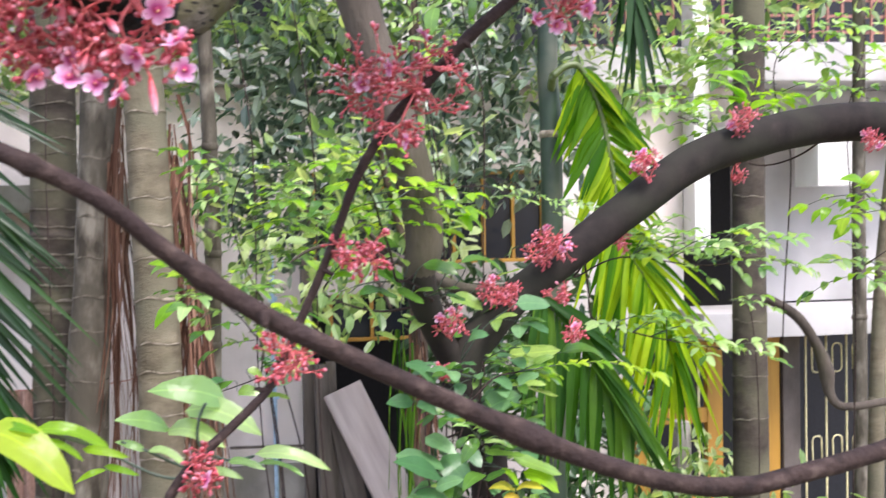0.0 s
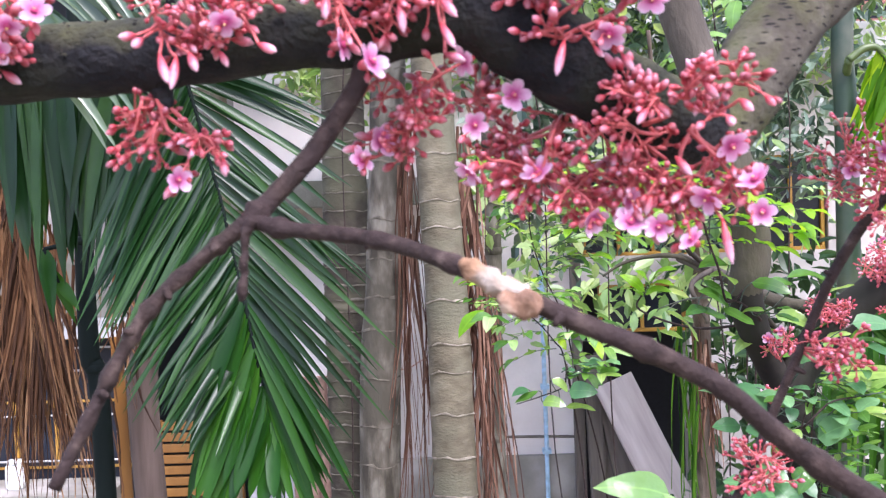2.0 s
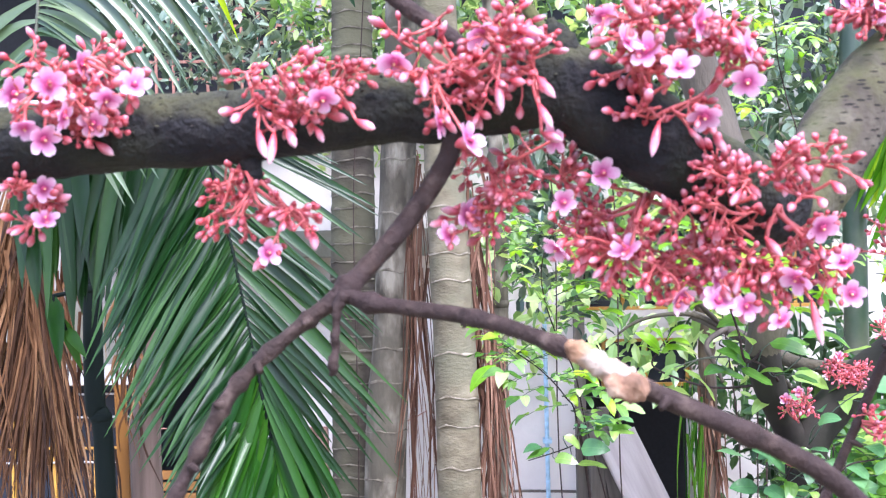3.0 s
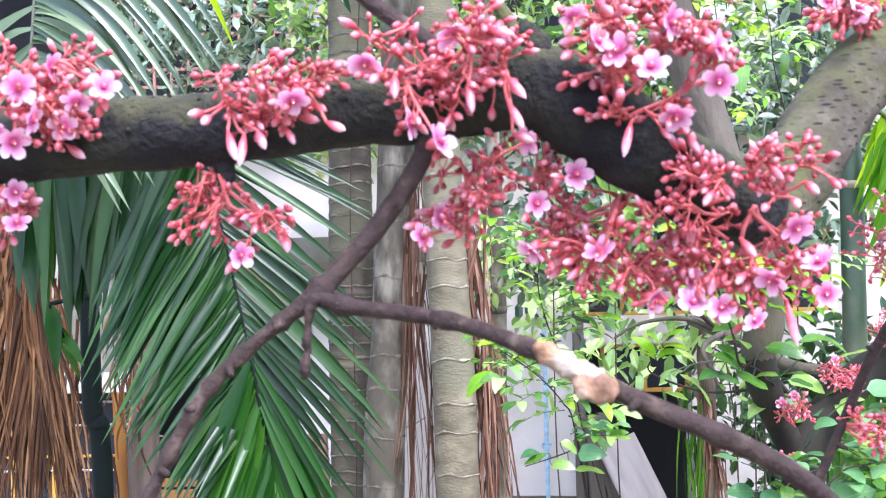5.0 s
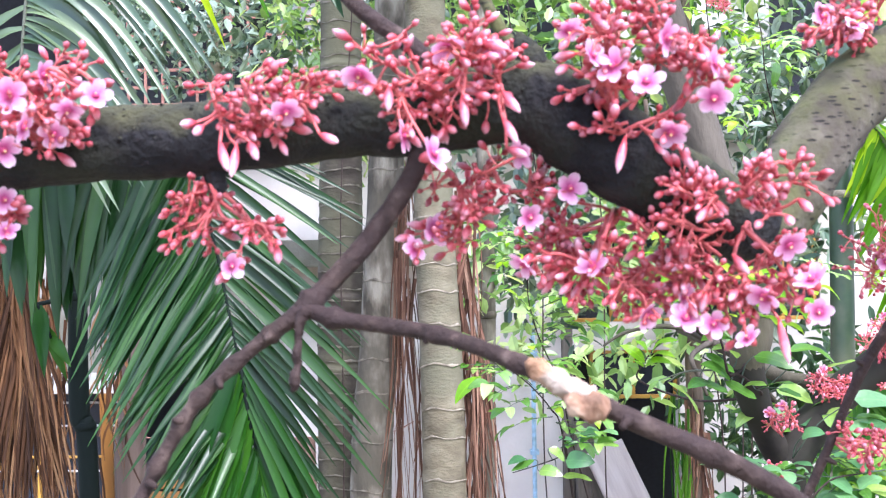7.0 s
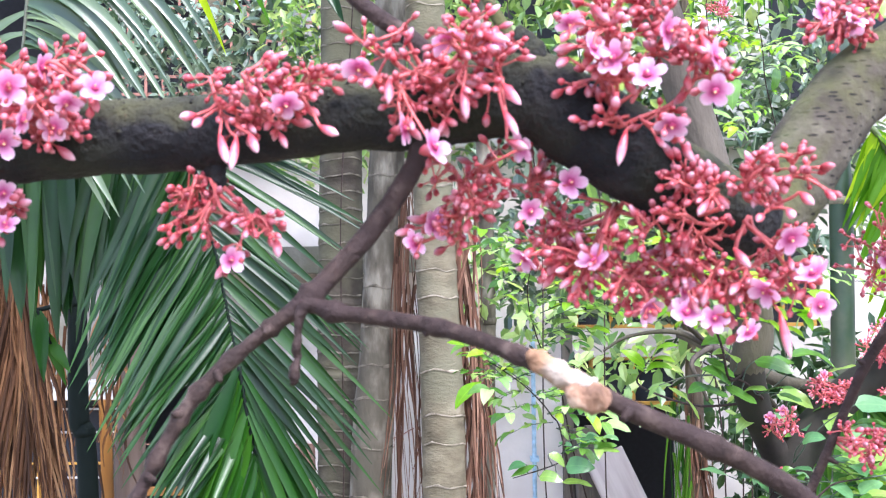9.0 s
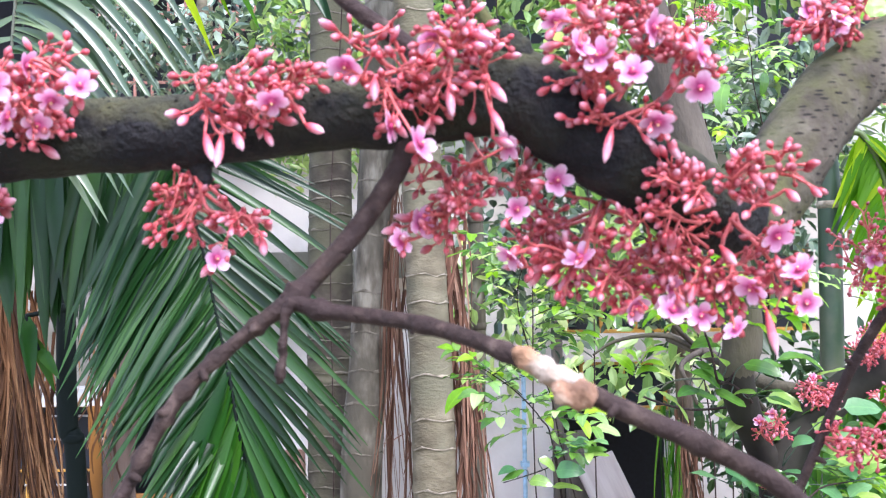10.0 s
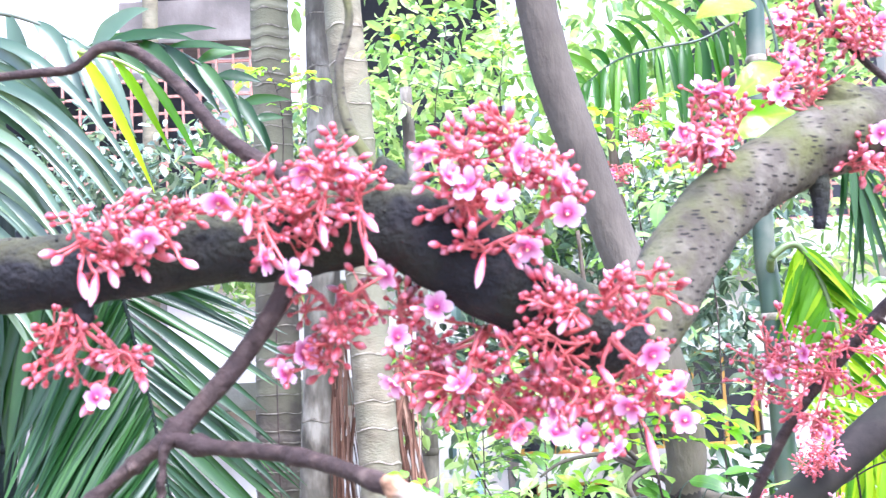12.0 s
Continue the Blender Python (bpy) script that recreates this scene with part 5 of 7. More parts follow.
leafy([(0.750, 1.850, 2.403), (0.836, 1.850, 2.436), (0.988, 1.850, 2.417), (1.099, 1.850, 2.425)],
      [((0.857, 1.850, 2.439), (0.857, 1.734, 2.495)), ((0.863, 1.850, 2.443), (0.968, 1.841, 2.482)), ((0.890, 1.850, 2.438), (1.002, 1.844, 2.460)), ((0.922, 1.850, 2.431), (0.984, 1.741, 2.451)), ((0.982, 1.850, 2.422), (1.052, 1.843, 2.478)), ((1.004, 1.850, 2.425), (1.099, 1.814, 2.467)), ((1.021, 1.850, 2.424), (1.182, 1.852, 2.463)), ((1.043, 1.850, 2.423), (1.083, 1.793, 2.413)), ((1.088, 1.850, 2.424), (1.188, 1.857, 2.405)), ((0.944, 1.850, 2.423), (1.017, 1.863, 2.388)), ((0.911, 1.850, 2.440), (0.826, 1.734, 2.484)), ((0.933, 1.850, 2.437), (0.900, 1.741, 2.481))],
      [], LEAF_BRIGHT, PALE, size=0.034, more=0.50)
leafy([(0.781, 1.850, 2.325), (0.845, 1.850, 2.302), (0.920, 1.850, 2.282), (1.053, 1.850, 2.258)],
      [((0.812, 1.850, 2.314), (0.894, 1.852, 2.326)), ((0.855, 1.850, 2.299), (0.970, 1.903, 2.314)), ((0.888, 1.850, 2.289), (0.949, 1.775, 2.313)), ((0.920, 1.850, 2.282), (1.008, 1.812, 2.280)), ((0.953, 1.850, 2.276), (1.036, 1.837, 2.268)), ((1.019, 1.850, 2.261), (1.092, 1.788, 2.272)), ((0.920, 1.850, 2.282), (0.899, 1.796, 2.331)), ((0.964, 1.850, 2.272), (0.970, 1.786, 2.258)), ((0.855, 1.850, 2.299), (0.773, 1.796, 2.320))],
      [], LEAF_BRIGHT, PALE, size=0.034)
leafy([(1.444, 2.600, 2.243), (1.398, 2.600, 2.288), (1.383, 2.600, 2.288)],
      [((1.383, 2.600, 2.285), (1.507, 2.587, 2.259)), ((1.398, 2.600, 2.285), (1.443, 2.534, 2.298))],
      [], LEAF_BRIGHT, PALE, size=0.034)
leafy([(1.427, 2.350, 2.608), (1.407, 2.350, 2.713), (1.386, 2.350, 2.805), (1.401, 2.350, 2.877), (1.487, 2.350, 2.936)],
      [((1.394, 2.350, 2.883), (1.104, 2.298, 2.896)), ((1.394, 2.350, 2.877), (1.215, 2.369, 2.871)), ((1.401, 2.350, 2.870), (1.236, 2.235, 2.884)), ((1.398, 2.350, 2.857), (1.449, 2.332, 2.888)), ((1.394, 2.350, 2.831), (1.225, 2.362, 2.855)), ((1.408, 2.350, 2.896), (1.301, 2.286, 2.924)), ((1.430, 2.350, 2.909), (1.499, 2.270, 2.936)), ((1.423, 2.350, 2.903), (1.472, 2.375, 2.966)), ((1.472, 2.350, 2.923), (1.584, 2.273, 2.884)), ((1.487, 2.350, 2.936), (1.551, 2.264, 2.961))],
      [], LEAF_BRIGHT, PALE, size=0.044)
leafy([(1.427, 2.350, 2.608), (1.407, 2.350, 2.713), (1.386, 2.350, 2.805), (1.401, 2.350, 2.877), (1.487, 2.350, 2.936)],
      [((1.458, 2.350, 2.910), (1.548, 2.308, 2.865)), ((1.393, 2.350, 2.805), (1.277, 2.356, 2.805)), ((1.400, 2.350, 2.785), (1.431, 2.248, 2.794)), ((1.407, 2.350, 2.753), (1.300, 2.288, 2.715)), ((1.289, 2.350, 2.876), (1.221, 2.290, 2.810))],
      [], LEAF_BRIGHT, PALE, size=0.044)
leafy([(1.241, 2.250, 2.656), (1.268, 2.250, 2.712), (1.289, 2.250, 2.762), (1.296, 2.250, 2.794)],
      [((1.289, 2.250, 2.769), (1.399, 2.280, 2.769)), ((1.282, 2.250, 2.750), (1.158, 2.209, 2.752))],
      [((1.259, 2.230, 2.754), (1.150, 2.204, 2.812)), ((1.273, 2.230, 2.766), (1.192, 2.225, 2.830)), ((1.280, 2.230, 2.791), (1.229, 2.220, 2.827)), ((1.266, 2.230, 2.742), (1.178, 2.210, 2.771)), ((1.284, 2.230, 2.785), (1.280, 2.203, 2.823)), ((1.266, 2.230, 2.736), (1.346, 2.216, 2.750))], LEAF_LIME, LIME)
leafy([(1.257, 2.200, 2.616), (1.166, 2.200, 2.684), (1.089, 2.200, 2.721)],
      [((1.141, 2.200, 2.715), (0.971, 2.121, 2.755)), ((1.141, 2.200, 2.709), (0.988, 2.102, 2.725)), ((1.153, 2.200, 2.703), (1.054, 2.175, 2.695)), ((1.166, 2.200, 2.697), (1.123, 2.114, 2.737)), ((1.128, 2.200, 2.721), (1.074, 2.225, 2.790)), ((1.179, 2.200, 2.684), (1.114, 2.231, 2.675))],
      [], LEAF_BRIGHT, PALE, size=0.042, more=0.20)
leafy([(1.599, 2.400, 2.662), (1.600, 2.400, 2.743), (1.623, 2.400, 2.824), (1.645, 2.400, 2.905), (1.646, 2.400, 2.986)],
      [((1.615, 2.400, 2.811), (1.648, 2.313, 2.841)), ((1.608, 2.400, 2.791), (1.676, 2.330, 2.797)), ((1.623, 2.400, 2.838), (1.541, 2.425, 2.868)), ((1.630, 2.400, 2.878), (1.717, 2.396, 2.905)), ((1.638, 2.400, 2.932), (1.736, 2.425, 2.964)), ((1.643, 2.400, 2.946), (1.539, 2.342, 2.922)), ((1.615, 2.400, 2.797), (1.488, 2.303, 2.780)), ((1.630, 2.400, 2.865), (1.692, 2.333, 2.856))],
      [], LEAF_BRIGHT, PALE, size=0.042)
leafy([(1.676, 2.200, 2.447), (1.593, 2.200, 2.500), (1.538, 2.200, 2.538), (1.511, 2.200, 2.564)],
      [((1.525, 2.200, 2.545), (1.442, 2.223, 2.513)), ((1.538, 2.200, 2.536), (1.442, 2.129, 2.496)), ((1.566, 2.200, 2.510), (1.450, 2.142, 2.478)), ((1.566, 2.200, 2.519), (1.593, 2.155, 2.562))],
      [((1.527, 2.180, 2.563), (1.452, 2.167, 2.586)), ((1.506, 2.180, 2.557), (1.540, 2.168, 2.600))], LEAF_LIME, LIME)
leafy([(1.676, 2.200, 2.473), (1.565, 2.200, 2.412), (1.482, 2.200, 2.364)],
      [((1.482, 2.200, 2.364), (1.418, 2.246, 2.325)), ((1.489, 2.200, 2.370), (1.495, 2.108, 2.356)), ((1.510, 2.200, 2.378), (1.376, 2.081, 2.403)), ((1.537, 2.200, 2.398), (1.623, 2.250, 2.357)), ((1.524, 2.200, 2.388), (1.533, 2.238, 2.424))],
      [], LEAF_BRIGHT, PALE)
leafy([(0.567, 2.400, 2.840), (0.551, 2.400, 2.954), (0.546, 2.400, 3.055), (0.539, 2.400, 3.145), (0.556, 2.400, 3.196)],
      [((0.547, 2.400, 3.164), (0.483, 2.458, 3.207)), ((0.548, 2.400, 3.170), (0.604, 2.358, 3.196)), ((0.542, 2.400, 3.138), (0.486, 2.451, 3.166)), ((0.542, 2.400, 3.145), (0.646, 2.447, 3.161)), ((0.547, 2.400, 3.106), (0.473, 2.320, 3.098)), ((0.555, 2.400, 3.189), (0.637, 2.414, 3.222)), ((0.554, 2.400, 3.080), (0.641, 2.431, 3.057))],
      [], LEAF_LIME, LIME, size=0.034)
leafy([(0.586, 2.500, 2.812), (0.574, 2.500, 2.916), (0.575, 2.500, 3.021)],
      [((0.575, 2.500, 3.014), (0.510, 2.499, 3.030)), ((0.574, 2.500, 3.008), (0.653, 2.473, 3.006)), ((0.574, 2.500, 2.968), (0.500, 2.432, 2.949)), ((0.573, 2.500, 2.962), (0.621, 2.441, 2.938)), ((0.577, 2.500, 2.903), (0.499, 2.421, 2.884)), ((0.576, 2.500, 2.896), (0.599, 2.392, 2.863)), ((0.575, 2.500, 3.021), (0.602, 2.486, 3.070))],
      [], LEAF_BRIGHT, PALE, size=0.036)
leafy([(0.707, 2.400, 2.759), (0.680, 2.400, 2.894), (0.663, 2.400, 2.979), (0.658, 2.400, 3.053), (0.647, 2.400, 3.114)],
      [((0.655, 2.400, 3.053), (0.551, 2.332, 2.992)), ((0.658, 2.400, 3.047), (0.760, 2.426, 3.078)), ((0.658, 2.400, 3.041), (0.698, 2.288, 3.002)), ((0.661, 2.400, 3.010), (0.736, 2.443, 2.995)), ((0.657, 2.400, 3.004), (0.577, 2.405, 2.979)), ((0.653, 2.400, 3.090), (0.727, 2.446, 3.123)), ((0.653, 2.400, 3.077), (0.602, 2.441, 3.099)), ((0.665, 2.400, 2.967), (0.611, 2.442, 2.944)), ((0.669, 2.400, 2.955), (0.718, 2.384, 2.927)), ((0.674, 2.400, 2.918), (0.573, 2.282, 2.863))],
      [((0.598, 2.380, 2.977), (0.579, 2.358, 2.914)), ((0.682, 2.380, 3.000), (0.675, 2.375, 2.949)), ((0.530, 2.380, 2.906), (0.584, 2.371, 2.898))], LEAF_BRIGHT, PALE, size=0.036)
leafy([(0.131, 2.700, 3.134), (0.125, 2.700, 3.277), (0.145, 2.700, 3.391), (0.163, 2.700, 3.478)],
      [((0.152, 2.700, 3.405), (0.035, 2.699, 3.468)), ((0.145, 2.700, 3.391), (-0.036, 2.674, 3.428)), ((0.154, 2.700, 3.434), (0.023, 2.654, 3.491)), ((0.160, 2.700, 3.463), (0.169, 2.749, 3.553)), ((0.162, 2.700, 3.463), (0.263, 2.690, 3.499)), ((0.158, 2.700, 3.427), (0.269, 2.641, 3.418)), ((0.147, 2.700, 3.376), (0.265, 2.625, 3.364)), ((0.135, 2.700, 3.334), (-0.026, 2.735, 3.379)), ((0.134, 2.700, 3.319), (0.237, 2.666, 3.313)), ((0.163, 2.700, 3.478), (0.096, 2.721, 3.553))],
      [], LEAF_BRIGHT, PALE, size=0.038)
leafy([(0.296, 2.700, 3.083), (0.290, 2.700, 3.212), (0.288, 2.700, 3.312), (0.302, 2.700, 3.428)],
      [((0.299, 2.700, 3.413), (0.355, 2.643, 3.451)), ((0.298, 2.700, 3.399), (0.226, 2.616, 3.419)), ((0.292, 2.700, 3.341), (0.360, 2.676, 3.360)), ((0.291, 2.700, 3.327), (0.229, 2.727, 3.351)), ((0.288, 2.700, 3.298), (0.341, 2.611, 3.279)), ((0.288, 2.700, 3.240), (0.223, 2.723, 3.263)), ((0.302, 2.700, 3.428), (0.296, 2.746, 3.516)), ((0.290, 2.700, 3.269), (0.364, 2.725, 3.228))],
      [], LEAF_MIX, GREEN, size=0.036)
leafy([(-0.269, 2.800, 3.143), (-0.263, 2.800, 3.289), (-0.275, 2.800, 3.379), (-0.302, 2.800, 3.440)],
      [((-0.274, 2.800, 3.394), (-0.363, 2.828, 3.451)), ((-0.275, 2.800, 3.379), (-0.184, 2.681, 3.386)), ((-0.288, 2.800, 3.424), (-0.228, 2.793, 3.464)), ((-0.269, 2.800, 3.334), (-0.353, 2.835, 3.362)), ((-0.270, 2.800, 3.319), (-0.181, 2.689, 3.302)), ((-0.302, 2.800, 3.440), (-0.351, 2.729, 3.378))],
      [], LEAF_LIME, LIME, size=0.036)
# the large backlit leaves above the limb
lone_leaves([(0.2072, 0.3660, 2.6805), (0.2097, 0.3850, 2.6751), (0.2101, 0.4000, 2.6934), (0.2116, 0.4100, 2.7166), (0.2100, 0.4100, 2.7432), (0.2043, 0.4100, 2.7676)],
            [((0.2116, 0.4000, 2.7243), (0.1835, 0.3900, 2.7112)), ((0.2110, 0.4000, 2.7036), (0.1771, 0.3900, 2.6939)), ((0.1989, 0.4000, 2.7549), (0.1703, 0.3900, 2.7488)), ((0.1986, 0.4100, 2.7014), (0.2236, 0.4200, 2.7120)), ((0.2103, 0.4000, 2.6959), (0.1956, 0.3900, 2.6793))], LEAF_LIME, LIME, wide=1.25, face=(0.1, -0.9, 0.4))

# ---- second limb with clusters, and the leaning trunk ----
limb_two = thing("carambola_tree", (0.60, 1.62, 0.0), "dark brown forked tree with a sloping limb and a leaning trunk", "tree")
bm = tube(bmesh.new(), LIMB_TWO_LINE, 18, 8, 0.05, 14)
here(part("limb", bm, M_LIMB_TWO, limb_two), limb_two)
here(part("fork", tube(bmesh.new(), TRUNK_LINE[:4] + [(0.4290, 1.6000, 2.4700, 0.021)], 16, 8, 0.07, 12), M_LIMB_TWO, limb_two), limb_two)
here(part("leaning_trunk", tube(bmesh.new(), [(0.440, 1.625, 2.370, 0.016), (0.424, 1.608, 2.428, 0.0255)] + TRUNK_LINE[4:], 18, 8, 0.07, 12), M_TRUNK, limb_two, "grey brown leaning trunk"), limb_two)
bm = tube(bmesh.new(), [(0.6604, 1.7200, 2.3936, 0.0124), (0.5286, 1.7500, 2.3920, 0.0117), (0.4541, 1.8500, 2.4297, 0.0105), (0.3883, 1.9500, 2.4623, 0.0090)], 9, 6, 0.1, 40)
here(part("side_branch", bm, M_TRUNK, limb_two), limb_two)
for line in ([(0.425, 1.88, 2.443), (0.361, 1.8, 2.472), (0.315, 1.8, 2.474), (0.268, 1.8, 2.464), (0.236, 1.8, 2.444)], [(0.425, 1.88, 2.444), (0.375, 1.8, 2.485), (0.352, 1.8, 2.509)], [(0.43, 1.88, 2.444), (0.380, 1.8, 2.425), (0.394, 1.8, 2.388), (0.405, 1.8, 2.361)], [(0.48, 1.81, 2.418), (0.488, 1.8, 2.387), (0.523, 1.8, 2.341), (0.559, 1.8, 2.295)]):
    here(part("bare_twig", tube(bmesh.new(), [(*p, 0.0052 - 0.0008 * k) for k, p in enumerate(line)], 7, 6, 0.15, 60), M_TRUNK, limb_two), limb_two)
FAR = "small pink flower cluster on a distant limb"
FAR_SPOTS = [
    ((0.6501, 1.6800, 2.4517), (0.6447, 1.6600, 2.4635), 0.042, 26, 3), ((0.5870, 1.6800, 2.3886), (0.5661, 1.6600, 2.3888), 0.040, 26, 2), ((0.8425, 1.7200, 2.5708), (0.8327, 1.7200, 2.5997), 0.034, 16, 3),
    ((1.0342, 1.8000, 2.6569), (1.0414, 1.7800, 2.6786), 0.034, 14, 2), ((1.3480, 1.8600, 2.6326), (1.3323, 1.8300, 2.6468), 0.030, 12, 3), ((0.8050, 1.7600, 2.4942), (0.7997, 1.7400, 2.4703), 0.020, 8, 0)]
FAR_SPOTS_TOO = [
    ((0.4716, 1.6000, 2.3274), (0.4682, 1.5800, 2.3513), 0.028, 9, 2), ((0.6633, 1.6800, 2.3769), (0.6625, 1.6600, 2.3876), 0.022, 8, 0), ((0.6919, 1.6800, 2.3479), (0.6854, 1.6600, 2.3203), 0.018, 7, 1),
    ((0.4491, 1.5800, 2.2696), (0.4474, 1.5600, 2.2811), 0.014, 5, 1), ((1.0538, 1.8200, 2.6018), (1.0421, 1.8000, 2.5807), 0.018, 6, 0),
    ((0.539, 2.380, 3.054), (0.511, 2.350, 3.045), 0.034, 12, 2), ((0.537, 2.380, 3.133), (0.563, 2.350, 3.117), 0.026, 8, 2), ((0.550, 2.380, 3.188), (0.585, 2.360, 3.189), 0.022, 7, 1)]
for base, mid, rad, stems, fl in FAR_SPOTS + FAR_SPOTS_TOO:
    CL(base, mid, (rad, rad * 0.8, rad * 0.8), stems, [tuple(Vector(mid) + rdir(rad * 0.8)) for _ in range(fl)], size=1.55, label=FAR, dens=1.3, reach=(0.3, 1.0), fine=True)

slender = thing("slender_tree", (0.80, 3.8, 0.0), "slender brown tree trunk with peeling bark before the house", "tree")
here(part("trunk", tube(bmesh.new(), [(0.80, 3.8, -0.04, 0.045), (0.785, 3.8, 1.1, 0.036), (0.778, 3.8, 1.9, 0.031), (0.776, 3.8, 2.4, 0.027), (0.79, 3.8, 2.9, 0.022), (0.76, 3.8, 3.5, 0.016)], 14, 8, 0.10, 16), M_PEEL, slender), slender)
here(part("side_stem", tube(bmesh.new(), [(0.776, 3.8, 2.30, 0.016), (0.70, 3.78, 2.52, 0.013), (0.64, 3.75, 2.78, 0.010), (0.61, 3.7, 3.1, 0.007)], 9, 6, 0.1, 30), M_PEEL, slender), slender)


def palm(spine, gap, label, material, scar=M_SCAR, seed=0, swell=0.022):
    """A slender ringed palm trunk; spine is (x, y, z, radius) from the ground up."""
    r0 = random.Random(seed)
    ob = thing("palm_tree", spine[0][:3], label, "palm tree", "areca palms")
    path = glide(spine, 40)
    zs = [q[2] for q in path]
    at = lambda z: [np.interp(z, zs, [q[k] for q in path]) for k in range(4)]
    bm, rings, z, k = bmesh.new(), [], zs[0], 0
    marks = []
    while z < zs[-1]:
        marks.append(z)
        z += gap * r0.uniform(0.7, 1.3)
    prof = []
    for a, b in zip(marks, marks[1:]):
        prof += [(a, 1.0), (a + 0.004, 1.0 + swell), (a + 0.010, 1.0 + swell * 0.8), (a + 0.018, 1.0 - swell * 0.2), ((a + b) / 2, 1.0 - swell * 0.6), (b - 0.006, 1.0 - swell * 0.2)]
    segs = 24
    prev = None
    for z, s in prof:
        x, y, _, r = at(z)
        ring = []
        for j in range(segs):
            an = 2 * math.pi * j / segs
            w = 0.012 * noise.noise((math.cos(an) * 1.3, math.sin(an) * 1.3, z * 1.5 + seed))
            rr = r * s * (1 + 0.03 * noise.noise((math.cos(an) * 3, math.sin(an) * 3, z * 9)))
            ring.append(bm.verts.new((x + rr * math.cos(an), y + rr * math.sin(an), z + w)))
        if prev:
            for j in range(segs):
                bm.faces.new((prev[j], prev[(j + 1) % segs], ring[(j + 1) % segs], ring[j]))
        prev = ring
    smooth(bm)
    here(part("trunk", bm, material, ob), ob)
    if scar:
        for mz in marks[:-1]:
            x, y, _, r = at(mz)
            bm = bmesh.new()
            rows = []
            for dz, s in ((0.0, 1.0), (0.001, 1.012 + swell), (0.006, 1.010 + swell), (0.009, 1.0)):
                row = []
                for j in range(segs):
                    an = 2 * math.pi * j / segs
                    w = 0.012 * noise.noise((math.cos(an) * 1.3, math.sin(an) * 1.3, mz * 1.5 + seed))
                    rag = 0.6 + 0.9 * noise.noise((math.cos(an) * 4, math.sin(an) * 4, mz * 20))
                    row.append(bm.verts.new((x + r * s * math.cos(an), y + r * s * math.sin(an), mz + w + dz * max(0.15, rag))))
                rows.append(row)
            for a, b in zip(rows, rows[1:]):
                for j in range(segs):
                    bm.faces.new((a[j], a[(j + 1) % segs], b[(j + 1) % segs], b[j]))
            here(part("leaf_scar", bm, scar, ob), ob)
    return ob


palm([(-0.05, 2.95, 0.0, 0.064), (-0.045, 2.95, 1.0, 0.061), (-0.0494, 2.9500, 1.9315, 0.0581), (-0.0535, 2.9500, 2.2927, 0.0567), (-0.0657, 2.9500, 2.6211, 0.0537), (-0.0884, 2.9500, 3.3482, 0.0522), (-0.1059, 2.9500, 3.6649, 0.0507), (-0.13, 2.95, 4.6, 0.048)], 0.100, "olive brown ringed areca palm trunk with pale scars", M_PALM, M_SCAR, 3)
palm([(-0.31, 3.15, 0.0, 0.064), (-0.2637, 3.1500, 1.8906, 0.0588), (-0.2319, 3.1500, 2.3392, 0.0572), (-0.2077, 3.1500, 2.8162, 0.0508), (-0.185, 3.15, 3.4, 0.045), (-0.17, 3.15, 4.4, 0.042)], 0.13, "mottled grey areca palm trunk in a clump", M_PALM_GREY, M_SCAR_DIM, 5, 0.006)
palm([(-0.36, 3.35, 0.0, 0.082), (-0.3571, 3.3500, 1.8482, 0.0776), (-0.3623, 3.3500, 2.3253, 0.0708), (-0.3567, 3.3500, 2.8325, 0.0641), (-0.35, 3.35, 3.4, 0.06), (-0.35, 3.35, 4.4, 0.055)], 0.046, "dark brown closely ringed areca palm trunk", M_PALM_DARK, M_SCAR_DIM, 7, 0.014)
palm([(1.77, 3.3, 0.0, 0.060), (1.7708, 3.3000, 1.5871, 0.0574), (1.7704, 3.3000, 2.4791, 0.0524), (1.7778, 3.3000, 3.1793, 0.0490), (1.785, 3.3, 4.6, 0.046)], 0.19, "grey brown areca palm trunk with wide rings", M_PALM_DARK, M_SCAR_DIM, 9, 0.012)


def culm(name, spine, label, material, nodes, category="stem"):
    ob = thing(name, spine[0][:3], label, category)
    bm = tube(bmesh.new(), spine, 16, 10, 0.01, 10)
    here(part("trunk", bm, material, ob), ob)
    path = glide(spine, 30)
    for z in nodes:
        q = min(path, key=lambda p: abs(p[2] - z))
        bm = tube(bmesh.new(), [(q[0], q[1], z - 0.012, q[3] * 1.02), (q[0], q[1], z, q[3] * 1.13), (q[0], q[1], z + 0.012, q[3] * 1.02)], 16, 3, 0.06, 60)
        here(part("node_ring", bm, M_SCAR if material is M_CULM else material, ob), ob)
    return ob


culm("young_palm", [(1.17, 3.5, 0, 0.045), (1.1763, 3.5000, 2.1002, 0.0375), (1.1773, 3.5000, 2.7666, 0.0357), (1.1700, 3.5000, 3.0598, 0.0335), (1.2065, 3.5000, 3.8019, 0.0299), (1.25, 3.5, 4.6, 0.026)], "smooth green palm stem with a pale node", M_CULM, [2.77, 1.9, 3.6])
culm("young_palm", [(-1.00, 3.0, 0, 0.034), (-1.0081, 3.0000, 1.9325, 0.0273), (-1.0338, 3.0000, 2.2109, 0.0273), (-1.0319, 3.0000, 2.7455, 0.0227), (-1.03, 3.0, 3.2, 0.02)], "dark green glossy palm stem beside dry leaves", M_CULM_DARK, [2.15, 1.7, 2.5])
